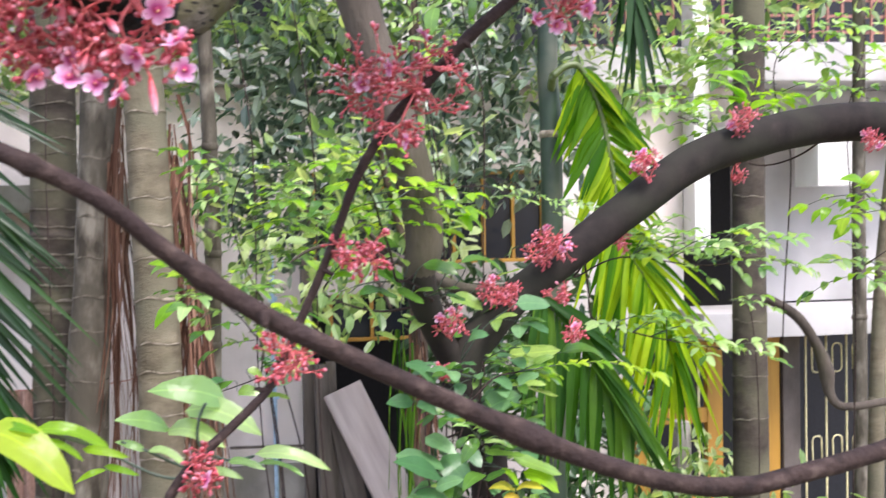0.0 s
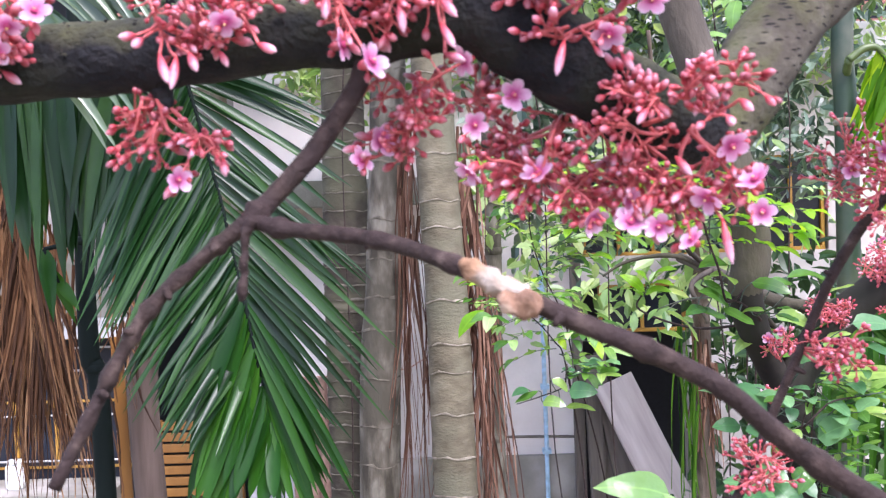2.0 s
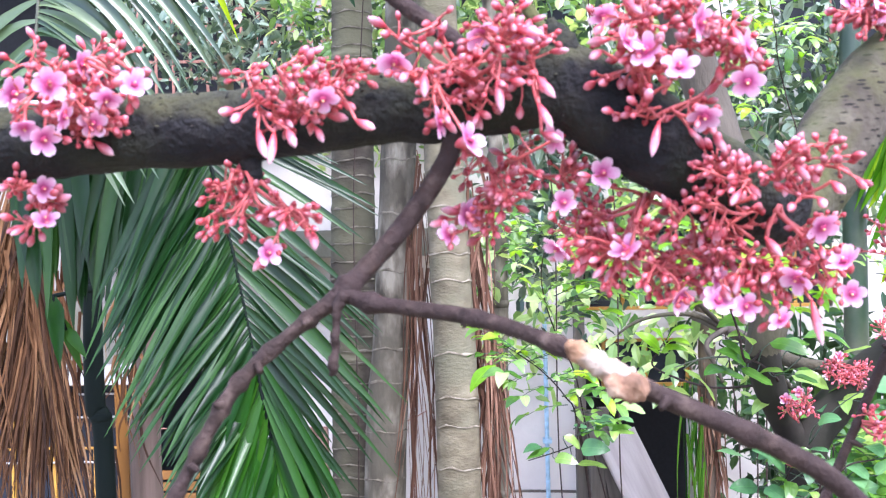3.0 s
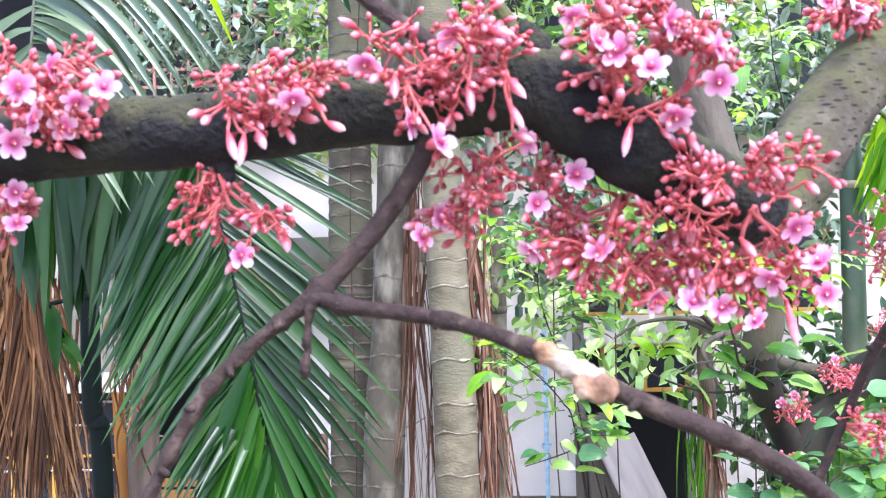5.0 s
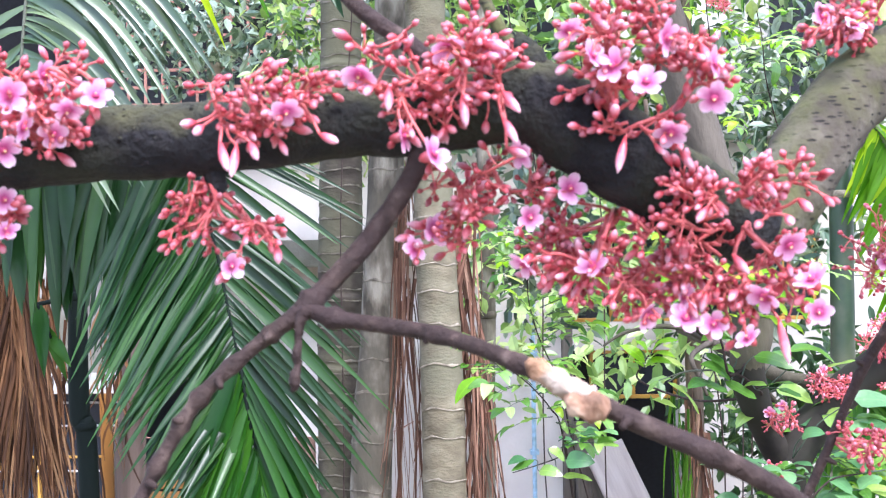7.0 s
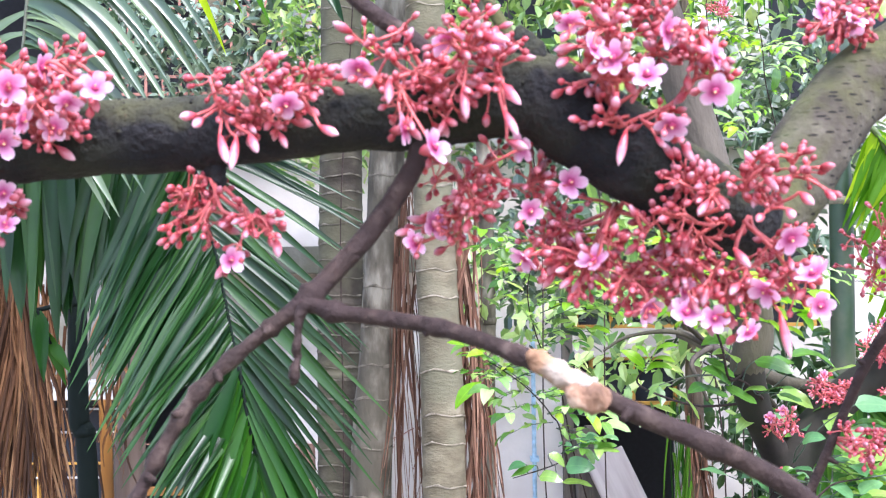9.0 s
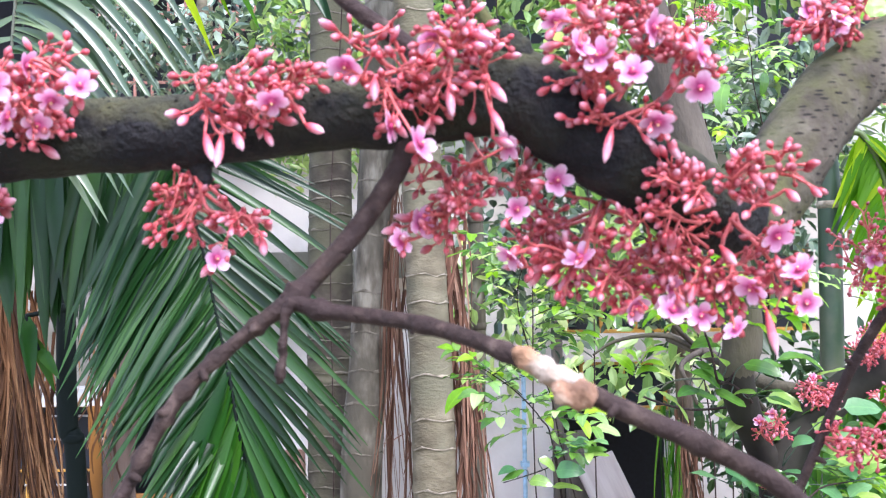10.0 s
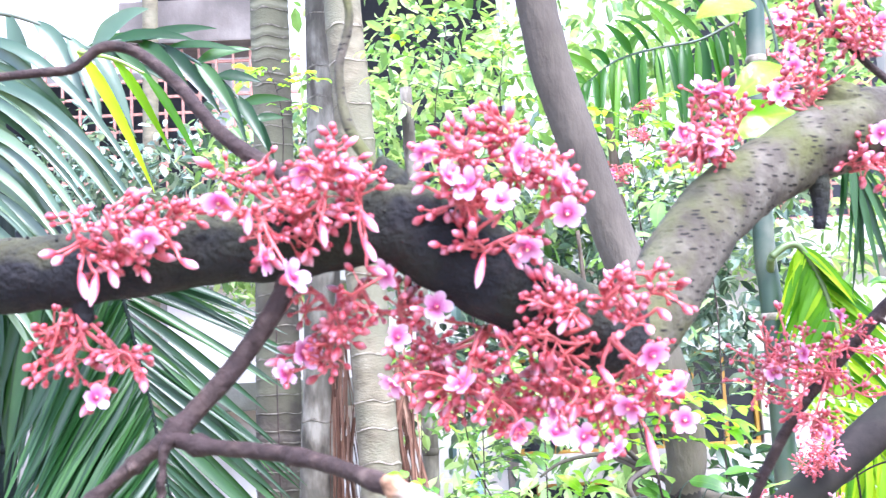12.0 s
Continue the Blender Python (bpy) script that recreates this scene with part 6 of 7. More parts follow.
culm("slender_tree", [(2.75, 4.3, 0, 0.034), (2.7439, 4.3000, 1.2787, 0.0305), (2.7393, 4.3000, 2.4326, 0.0283), (2.7462, 4.3000, 3.3766, 0.0261), (2.75, 4.3, 4.5, 0.02)], "slender pale grey tree trunk near the grille", M_PALM_GREY, [1.5, 2.05, 2.5, 3.0])
culm("slender_tree", [(2.62, 4.0, 0, 0.036), (2.6290, 4.0000, 1.3588, 0.0325), (2.6592, 4.0000, 2.2141, 0.0284), (2.75, 4.0, 3.0, 0.024)], "slender brown tree trunk near the grille", M_PALM, [1.3, 1.75, 2.3])
culm("slender_tree", [(0.02, 3.75, 0, 0.034), (0.0678, 3.7000, 1.4850, 0.0298), (0.0741, 3.7000, 2.0204, 0.0280), (0.0840, 3.7000, 2.5804, 0.0261), (0.06, 3.65, 3.6, 0.02)], "slender olive grey trunk behind the ringed palm", M_PALM_GREY, [1.45, 1.78, 2.1, 2.4, 2.75])
culm("bent_stem", [(1.7825, 3.2700, 2.2364, 0.0134), (1.8210, 3.2700, 2.2262, 0.0151), (1.9176, 3.2700, 2.1687, 0.0167), (1.9853, 3.2700, 2.0752, 0.0167), (2.0181, 3.2700, 1.9917, 0.0251), (2.0333, 3.2700, 1.9086, 0.0151), (2.0925, 3.2700, 1.8690, 0.0134), (2.2937, 3.2700, 1.8870, 0.0134)], "bent brown woody stem with a knot", M_TRUNK, [])
culm("wooden_post", [(-0.99, 3.7, 0, 0.055), (-1.0979, 3.7000, 1.7810, 0.0520), (-1.0824, 3.7000, 2.1215, 0.0502), (-1.0777, 3.7000, 2.3833, 0.0483)], "reddish brown wooden post behind palm leaves", M_POST, [])


# ---- palm fronds ----
def feather(rachis, near, count, width, far, many, wide, material, label, stalk=None, petiole=(), radius=0.006, start=0.0, blunt=2.5, bow=0.16, loose=0.035, curl=0.0):
    """A feather palm leaf whose two rows of leaflets reach for tips that shift along the midrib: near and far are (share of the midrib, tip)."""
    ob = thing("palm_frond", rachis[0], label, "palm frond", "palm fronds")
    here(part("midrib", tube(bmesh.new(), [(*p, radius * (1 - 0.65 * i / len(rachis))) for i, p in enumerate(rachis)], 8, 8), stalk or M_CULM, ob), ob)
    if petiole:
        here(part("petiole", tube(bmesh.new(), [(*p, radius * 1.15) for p in petiole] + [(*rachis[0], radius)], 8, 8), stalk or M_CULM, ob), ob)
    path = glide(rachis, 12)
    for guide, n, W0 in ((near, count, width), (far, many, wide)):
        for j in range(n):
            u = (j + rng.uniform(-0.25, 0.25)) / max(1, n - 1)
            u = min(1, max(0, u))
            tip = Vector([float(np.interp(u, [g[0] for g in guide], [g[1][k] for g in guide])) for k in range(3)])
            at = (start + (1 - start) * u) * (len(path) - 1)
            i = min(int(at), len(path) - 2)
            a = Vector(path[i]).lerp(Vector(path[i + 1]), at - i)
            tip = a + (tip - a) * rng.uniform(0.82, 1.10) + rdir(loose)
            L = (tip - a).length
            mid = (a + tip) / 2 + Vector((rng.uniform(-0.05, 0.05), -0.12, 1)) * bow * L * rng.uniform(0.6, 1.3)
            W, rows, verts, faces = W0 * rng.uniform(0.7, 1.15), 10, [], []
            lean, ph = Vector((rng.uniform(-0.45, 0.45), -1, rng.uniform(0.0, 0.6))), rng.uniform(0, 6)
            for r in range(rows + 1):
                q = r / rows
                p = a * (1 - q) ** 2 + mid * 2 * q * (1 - q) + tip * q * q
                p += Vector((math.sin(ph + 6 * q), math.cos(ph + 5 * q), 0)) * curl * q
                v = ((mid - a) * (1 - q) + (tip - mid) * q).normalized()
                wv = v.cross(lean).normalized()
                nv = wv.cross(v).normalized()
                w = W * min(1, 0.3 + 2.6 * q) * (1 - q ** blunt) + 0.0008
                verts += [tuple(p + wv * w / 2 + nv * w * 0.20), tuple(p), tuple(p - wv * w / 2 + nv * w * 0.20)]
            for r in range(rows):
                c, d = 3 * r, 3 * r + 3
                faces += [(c, c + 1, d + 1, d), (c + 1, c + 2, d + 2, d + 1)]
            me = bpy.data.meshes.new("frond_leaflet")
            me.from_pydata(verts, [], faces)
            for fc in me.polygons:
                fc.use_smooth = True
            me.materials.append(material)
            here(part("frond_leaflet", me, None, ob), ob)
    return ob


DG = "dark green feather palm frond hanging beside the trunks"
GG = "glossy grey green palm frond arching over the limb"
LG = "sunlit lime green palm frond drooping beside the stem"
DRY = "brown withered palm frond hanging in strips"
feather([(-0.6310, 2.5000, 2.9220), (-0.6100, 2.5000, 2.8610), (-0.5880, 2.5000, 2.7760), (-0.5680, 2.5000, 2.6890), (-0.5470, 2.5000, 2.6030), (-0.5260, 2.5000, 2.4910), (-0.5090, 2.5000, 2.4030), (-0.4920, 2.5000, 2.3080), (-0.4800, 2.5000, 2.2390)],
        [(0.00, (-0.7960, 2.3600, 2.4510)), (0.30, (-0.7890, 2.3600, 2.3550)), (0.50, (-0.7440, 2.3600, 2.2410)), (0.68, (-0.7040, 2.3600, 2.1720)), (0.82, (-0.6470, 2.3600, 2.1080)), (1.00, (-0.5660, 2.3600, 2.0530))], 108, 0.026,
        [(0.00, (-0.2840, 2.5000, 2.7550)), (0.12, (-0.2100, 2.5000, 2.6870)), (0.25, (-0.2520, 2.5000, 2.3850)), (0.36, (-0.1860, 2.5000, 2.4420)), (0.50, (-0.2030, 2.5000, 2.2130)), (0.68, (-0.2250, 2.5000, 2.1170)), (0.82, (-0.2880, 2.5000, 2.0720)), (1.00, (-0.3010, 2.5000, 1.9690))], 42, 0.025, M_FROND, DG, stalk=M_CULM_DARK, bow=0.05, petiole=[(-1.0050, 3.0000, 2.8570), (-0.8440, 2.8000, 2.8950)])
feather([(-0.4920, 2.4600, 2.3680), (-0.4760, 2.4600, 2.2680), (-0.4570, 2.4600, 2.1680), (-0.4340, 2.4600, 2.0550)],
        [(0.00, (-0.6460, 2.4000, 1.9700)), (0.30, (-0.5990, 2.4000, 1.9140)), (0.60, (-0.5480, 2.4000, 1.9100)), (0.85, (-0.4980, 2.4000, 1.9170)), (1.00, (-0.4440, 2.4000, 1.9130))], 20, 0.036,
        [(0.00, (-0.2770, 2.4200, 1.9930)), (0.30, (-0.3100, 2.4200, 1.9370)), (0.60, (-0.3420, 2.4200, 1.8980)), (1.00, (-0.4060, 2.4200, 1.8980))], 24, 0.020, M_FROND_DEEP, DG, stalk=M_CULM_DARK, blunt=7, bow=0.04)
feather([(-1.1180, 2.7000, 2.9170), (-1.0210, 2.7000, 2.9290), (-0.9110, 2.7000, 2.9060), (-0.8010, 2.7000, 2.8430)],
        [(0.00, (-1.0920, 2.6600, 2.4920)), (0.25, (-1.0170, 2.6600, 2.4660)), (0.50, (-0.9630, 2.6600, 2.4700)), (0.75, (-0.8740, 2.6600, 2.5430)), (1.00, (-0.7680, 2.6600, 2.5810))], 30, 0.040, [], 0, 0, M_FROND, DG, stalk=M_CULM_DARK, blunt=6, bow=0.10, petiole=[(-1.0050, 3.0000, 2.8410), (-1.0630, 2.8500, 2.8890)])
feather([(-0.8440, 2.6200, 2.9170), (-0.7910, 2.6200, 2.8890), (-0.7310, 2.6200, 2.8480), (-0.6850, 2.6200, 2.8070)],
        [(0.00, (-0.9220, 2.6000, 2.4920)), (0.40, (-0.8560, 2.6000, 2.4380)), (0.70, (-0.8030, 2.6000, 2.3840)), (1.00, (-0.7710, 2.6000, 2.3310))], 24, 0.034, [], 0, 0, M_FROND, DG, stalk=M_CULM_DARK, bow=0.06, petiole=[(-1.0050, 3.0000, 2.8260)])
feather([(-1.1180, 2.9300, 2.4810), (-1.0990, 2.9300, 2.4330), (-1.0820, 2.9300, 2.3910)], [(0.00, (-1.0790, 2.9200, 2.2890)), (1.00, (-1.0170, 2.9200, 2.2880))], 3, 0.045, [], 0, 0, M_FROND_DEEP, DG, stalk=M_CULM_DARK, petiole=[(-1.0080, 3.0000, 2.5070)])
feather([(-0.8790, 2.3000, 3.3950), (-0.8880, 2.3000, 3.2600), (-0.9030, 2.3000, 3.1030), (-0.9180, 2.3000, 2.9490)],
        [(0.00, (-1.1870, 2.3000, 3.0810)), (0.50, (-1.1840, 2.3000, 2.8560)), (1.00, (-1.1010, 2.3000, 2.6440))], 14, 0.028,
        [(0.00, (-0.4870, 2.2500, 2.9740)), (0.20, (-0.5120, 2.2500, 2.9870)), (0.45, (-0.5870, 2.2500, 2.9150)), (0.70, (-0.6280, 2.2500, 2.8470)), (1.00, (-0.7200, 2.2500, 2.6920))], 36, 0.032, M_FROND_GREY, GG, bow=0.30, petiole=[(-1.03, 3.0, 3.18), (-1.02, 2.75, 3.40), (-0.95, 2.5, 3.46)])
feather([(-0.9480, 2.4000, 3.4300), (-0.8620, 2.4000, 3.4710), (-0.7630, 2.4000, 3.4480), (-0.6330, 2.4000, 3.3770)],
        [(0.00, (-0.9040, 2.3800, 3.0940)), (0.40, (-0.7590, 2.3800, 3.0750)), (0.65, (-0.6370, 2.3800, 3.1290)), (1.00, (-0.5490, 2.3800, 3.1800))], 7, 0.040,
        [(0.00, (-0.9610, 2.4000, 3.6130)), (0.50, (-0.7620, 2.4000, 3.5780)), (1.00, (-0.5010, 2.4000, 3.4560))], 3, 0.044, M_FROND_GREY, GG, bow=0.22, petiole=[(-1.03, 3.0, 3.19), (-1.05, 2.8, 3.40)])
feather([(-0.6080, 2.2000, 3.3130), (-0.5680, 2.2000, 3.3040), (-0.5290, 2.2000, 3.2910), (-0.4780, 2.2000, 3.2620)], [(0.00, (-0.4790, 2.2000, 3.0430)), (0.40, (-0.4660, 2.2000, 3.1270)), (1.00, (-0.3730, 2.2000, 3.0180))], 3, 0.024, [], 0, 0, M_FROND_LIME, LG, bow=0.14, stalk=M_LIME_RIB, petiole=[(-0.7070, 2.6000, 3.4440)])
feather([(-0.7070, 2.6000, 3.4440), (-0.5990, 2.6000, 3.4620), (-0.4790, 2.6000, 3.4250), (-0.3740, 2.6000, 3.3430), (-0.3090, 2.6000, 3.2510)],
        [(0.00, (-0.5050, 2.6000, 3.4750)), (0.40, (-0.3440, 2.6000, 3.4540)), (0.70, (-0.2650, 2.6000, 3.3800)), (1.00, (-0.2290, 2.6000, 3.2540))], 8, 0.036,
        [(0.00, (-0.5130, 2.5600, 3.3120)), (0.40, (-0.4100, 2.5600, 3.2460)), (0.70, (-0.3320, 2.5600, 3.1880)), (1.00, (-0.2800, 2.5600, 3.1660))], 8, 0.036, M_FROND, DG, bow=0.12)
feather([(1.1630, 3.4200, 2.9500), (1.2140, 3.4200, 2.9840), (1.2610, 3.4200, 2.9700), (1.3160, 3.4200, 2.8510), (1.3550, 3.4200, 2.6690), (1.3770, 3.4200, 2.5050), (1.3850, 3.4200, 2.3760)],
        [(0.00, (1.175, 3.4, 2.800)), (0.29, (1.180, 3.4, 2.610)), (0.52, (1.225, 3.4, 2.430)), (0.76, (1.280, 3.4, 2.270)), (1.00, (1.335, 3.4, 2.110))], 40, 0.035,
        [(0.00, (1.385, 3.4, 2.780)), (0.29, (1.485, 3.4, 2.690)), (0.52, (1.520, 3.4, 2.510)), (0.76, (1.500, 3.4, 2.320)), (1.00, (1.430, 3.4, 2.110))], 40, 0.030, M_FROND_LIME, LG, radius=0.013, stalk=M_RIB_OLIVE, start=0.30, bow=0.10, petiole=[(1.178, 3.5, 2.90)])
feather([(1.2580, 3.2600, 2.4890), (1.3570, 3.2600, 2.3820), (1.4470, 3.2600, 2.2210), (1.5000, 3.2600, 2.0420)],
        [(0.00, (1.2050, 3.2200, 2.2320)), (0.35, (1.2640, 3.2200, 1.9700)), (0.70, (1.3430, 3.2200, 1.7740)), (1.00, (1.4620, 3.2200, 1.7140))], 36, 0.024,
        [(0.00, (1.6070, 3.2400, 2.2800)), (0.30, (1.6670, 3.2400, 2.0380)), (0.65, (1.5840, 3.2400, 1.8550)), (1.00, (1.5510, 3.2400, 1.7580))], 32, 0.022, M_FROND_LIME, LG, stalk=M_LIME_RIB, bow=0.14, loose=0.07)
feather([(1.0080, 3.0800, 2.2820), (1.0740, 3.0800, 2.2140), (1.1750, 3.0800, 2.0780), (1.2940, 3.0800, 1.9060)],
        [(0.00, (0.9540, 3.0600, 1.8940)), (0.40, (1.0520, 3.0600, 1.7070)), (0.80, (1.2140, 3.0600, 1.6470)), (1.00, (1.3010, 3.0600, 1.6420))], 22, 0.028,
        [(0.00, (1.2820, 3.0400, 2.0790)), (0.40, (1.3570, 3.0400, 1.8100)), (0.80, (1.3990, 3.0400, 1.7070)), (1.00, (1.3900, 3.0400, 1.6580))], 18, 0.030, M_FROND_MID, DG, bow=0.10)
feather([(1.1810, 3.6500, 3.7760), (1.0520, 3.6500, 3.7190), (0.9060, 3.6500, 3.6980), (0.7700, 3.6500, 3.6610), (0.6600, 3.6500, 3.5840)], [(0.00, (1.2020, 3.6000, 3.5080)), (0.30, (1.0310, 3.6000, 3.3820)), (0.60, (0.8220, 3.6000, 3.3350)), (1.00, (0.6210, 3.6000, 3.4010))], 24, 0.034,
        [(0.00, (0.9890, 3.6000, 3.9250)), (0.50, (0.7530, 3.6000, 3.8170)), (1.00, (0.5620, 3.6000, 3.6320))], 10, 0.034, M_FROND_MID, DG, bow=0.22)
feather([(-1.3950, 3.3600, 2.8530), (-1.3540, 3.3600, 2.7150), (-1.3310, 3.3600, 2.5950), (-1.3130, 3.3600, 2.4580), (-1.3020, 3.3600, 2.3380)],
        [(0.00, (-1.5210, 3.3000, 2.1780)), (0.40, (-1.4750, 3.3000, 1.9580)), (0.80, (-1.3770, 3.3000, 1.7710)), (1.00, (-1.3090, 3.3000, 1.7370))], 110, 0.0115,
        [(0.00, (-1.2960, 3.3400, 2.2710)), (0.30, (-1.2490, 3.3400, 2.0660)), (0.60, (-1.1850, 3.3400, 1.8270)), (1.00, (-1.2390, 3.3400, 1.7250))], 90, 0.0105, M_DRY, DRY, stalk=M_ROOT, bow=0.03, loose=0.06, curl=0.014, petiole=[(-1.0040, 3.0000, 2.9480), (-1.2230, 3.2000, 2.9250)])
feather([(1.215, 3.49, 3.55), (1.2348, 3.0000, 3.3390), (1.2666, 3.0000, 3.2125), (1.2902, 3.0000, 3.0852)], [(0.0, (1.20, 3.0, 2.98)), (1.0, (1.275, 3.0, 2.80))], 8, 0.022, [(0.0, (1.40, 3.0, 3.00)), (1.0, (1.32, 3.0, 2.80))], 8, 0.022, M_FROND, DG, start=0.6, bow=0.05)


def strips(name, tops, count, length, width, material, label, category, wander=0.06, spread=(0.1, 0.1)):
    """A hanging bundle of dry strips or roots."""
    ob = thing(name, tops[0], label, category)
    for k in range(count):
        a = Vector(tops[k % len(tops)]) + Vector((rng.uniform(-1, 1) * spread[0], rng.uniform(-1, 1) * spread[1], rng.uniform(-0.1, 0.15)))
        L = length * rng.uniform(0.6, 1.1)
        drift = Vector((rng.uniform(-1, 1) * wander, rng.uniform(-0.3, 0.3) * wander, 0))
        verts, faces, rows = [], [], 9
        ph = rng.uniform(0, 6)
        for r in range(rows + 1):
            s = r / rows
            c = a + drift * s * 1.5 + Vector((math.sin(ph + 5 * s) * wander * 0.25, math.cos(ph + 4 * s) * wander * 0.2, -L * s))
            w = width * rng.uniform(0.7, 1.1) * (1 - 0.7 * s)
            an = ph + 2.5 * s
            o = Vector((math.cos(an), math.sin(an), 0)) * w / 2
            nrm = Vector((-o.y, o.x, 0)) * 0.5
            verts += [tuple(c + o), tuple(c + nrm), tuple(c - o)]
        for r in range(rows):
            p, q = 3 * r, 3 * r + 3
            faces += [(p, p + 1, q + 1, q), (p + 1, p + 2, q + 2, q + 1)]
        me = bpy.data.meshes.new("strip")
        me.from_pydata(verts, [], faces)
        me.materials.append(material)
        here(part("dry_strip", me, None, ob), ob)
    return ob


def dry_rib(ob, line):
    here(part("midrib", tube(bmesh.new(), line, 7, 6), M_ROOT, ob), ob)


dry_frond = strips("dry_palm_frond", [(-1.3532, 3.3500, 2.7055), (-1.3216, 3.4000, 2.6204), (-1.2889, 3.4500, 2.4980), (-1.3925, 3.3000, 2.6712), (-1.3287, 3.3500, 2.5355), (-1.2552, 3.4500, 2.3233), (-1.5033, 3.4000, 2.6746), (-1.4695, 3.4000, 2.5363)], 95, 0.85, 0.015, M_DRY, DRY, "dry frond", 0.10, (0.05, 0.05))
dry_rib(dry_frond, [(-1.0324, 3.0000, 2.8285, 0.0121), (-1.1708, 3.2000, 2.7556, 0.0129), (-1.3279, 3.3500, 2.6542, 0.0135), (-1.4606, 3.3800, 2.6051, 0.0102), (-1.5217, 3.4000, 2.5198, 0.0068)])
strips("dry_palm_frond", [(-1.1131, 3.5000, 2.3176), (-1.0873, 3.5000, 2.2292)], 18, 0.30, 0.014, M_DRY, DRY, "dry frond", 0.06, (0.02, 0.03))
strips("hanging_roots", [(-0.0053, 2.9800, 2.7087), (0.0047, 2.9800, 2.5297), (0.0199, 2.9800, 2.2595)], 64, 1.1, 0.011, M_ROOT, "reddish brown dry leaf sheath strips on a palm", "roots", 0.09, (0.028, 0.03))
strips("hanging_roots", [(-0.1455, 3.1000, 2.7168), (-0.1437, 3.1000, 2.5017)], 34, 1.0, 0.009, M_ROOT, "reddish brown dry leaf sheath strips on a palm", "roots", 0.06, (0.03, 0.03))


strips("peeling_bark", [(0.755, 3.765, 2.05), (0.775, 3.76, 1.95), (0.80, 3.765, 1.86)], 26, 0.26, 0.014, M_ROOT, "dry brown bark peeling from a slender trunk", "bark", 0.02, (0.012, 0.010))
strips("hanging_vine", [(0.70, 3.74, 1.98), (0.725, 3.74, 1.93), (0.715, 3.74, 2.02)], 16, 0.62, 0.012, M_FROND_MID, "thin green vine hanging beside a slender trunk", "vine", 0.03, (0.025, 0.02))


# ---- background shrubs ----
def shrub(name, boxes, count, leaf, material, label, clump=14):
    """A dense bush: clumps of small folded leaves inside boxes, joined into one mesh."""
    verts, faces = [], []
    for (x0, x1, y0, y1, z0, z1), share in boxes:
        for _ in range(int(count * share / clump)):
            c = Vector((rng.uniform(x0, x1), rng.uniform(y0, y1), rng.uniform(z0, z1)))
            axis = rdir() + Vector((0, -0.3, 0.1))
            axis.normalize()
            for k in range(clump):
                p = c + axis * (k / clump - 0.5) * leaf * 5 + rdir(leaf * 0.9)
                d = (rdir() + Vector((0, -0.35, -0.35)) + axis * 0.4).normalized()
                L = leaf * rng.uniform(0.6, 1.25)
                m = aim(p, d, L, rng.uniform(-0.9, 0.9))
                n0 = len(verts)
                for v in ((0, 0, 0), (0.3, 0.2, 0.05), (0.7, 0.19, 0.02), (1, 0, -0.1), (0.7, -0.19, 0.02), (0.3, -0.2, 0.05), (0.35, 0, -0.02), (0.7, 0, -0.05)):
                    verts.append(tuple(m @ Vector(v)))
                faces += [tuple(n0 + i for i in q) for q in ((0, 6, 1), (1, 6, 7, 2), (2, 7, 3), (0, 5, 6), (5, 4, 7, 6), (4, 3, 7))]
    me = bpy.data.meshes.new(name)
    me.from_pydata(verts, [], faces)
    ob = part(name, me, material, None)
    return tagged(ob, label, "shrub", "", "stuff")


shrub("shrub", [((0.05, 1.50, 3.9, 4.9, 2.62, 3.5), 1.0), ((0.0, 0.95, 4.2, 5.0, 2.36, 2.66), 0.16)], 3900, 0.072, M_SHRUB, "dense bluish green shrub before the house")
shrub("shrub", [((-0.05, 1.0, 3.7, 4.6, 3.1, 3.9), 0.6), ((0.0, 0.9, 3.4, 3.9, 2.2, 2.75), 0.3)], 2400, 0.070, M_SHRUB_LIGHT, "light green leafy shrub before the house")
shrub("shrub", [((1.4, 2.3, 4.2, 5.0, 2.85, 3.45), 0.5), ((2.2, 3.4, 3.8, 4.6, 3.3, 3.8), 0.6)], 1300, 0.075, M_SHRUB_LIGHT, "light green leafy shrub before the house")
shrub("shrub", [((-0.75, 0.0, 4.4, 5.1, 3.0, 3.8), 0.6)], 2800, 0.066, M_SHRUB_LIGHT, "light green leafy shrub before the balcony")
shrub("shrub", [((-1.6, -0.2, 4.6, 5.2, 3.40, 3.8), 0.6)], 2800, 0.066, M_SHRUB, "dense bluish green shrub before the balcony")
shrub("shrub", [((-0.3, 2.2, 4.0, 5.0, 3.6, 4.6), 1.0)], 3000, 0.085, M_SHRUB_LIGHT, "light green tree foliage before the house")
shrub("shrub", [((0.95, 1.80, 4.3, 5.1, 0.9, 2.25), 1.0)], 2000, 0.09, M_SHRUB_DARK, "dark green bush against the house wall")
shrub("shrub", [((-2.2, -0.6, 4.3, 5.0, 0.4, 1.15), 1.0)], 700, 0.10, M_SHRUB_DARK, "dark green bush against the house wall")
shrub("shrub", [((2.0, 2.5, 4.75, 5.05, 1.10, 1.33), 1.0)], 500, 0.075, M_SHRUB_LIGHT, "low light green plants beside the pillar")
shrub("shrub", [((1.5, 2.2, 3.2, 4.2, 1.0, 1.45), 0.5), ((0.75, 1.1, 2.0, 3.0, 1.3, 1.6), 0.15)], 900, 0.08, M_SHRUB_LIGHT, "low light green plants on the ground")


# ---- ground and house ----
bm = bmesh.new()
bmesh.ops.create_grid(bm, x_segments=40, y_segments=40, size=60)
for v in bm.verts:
    v.co.z = 0.05 * noise.noise(v.co * 0.35)
smooth(bm)
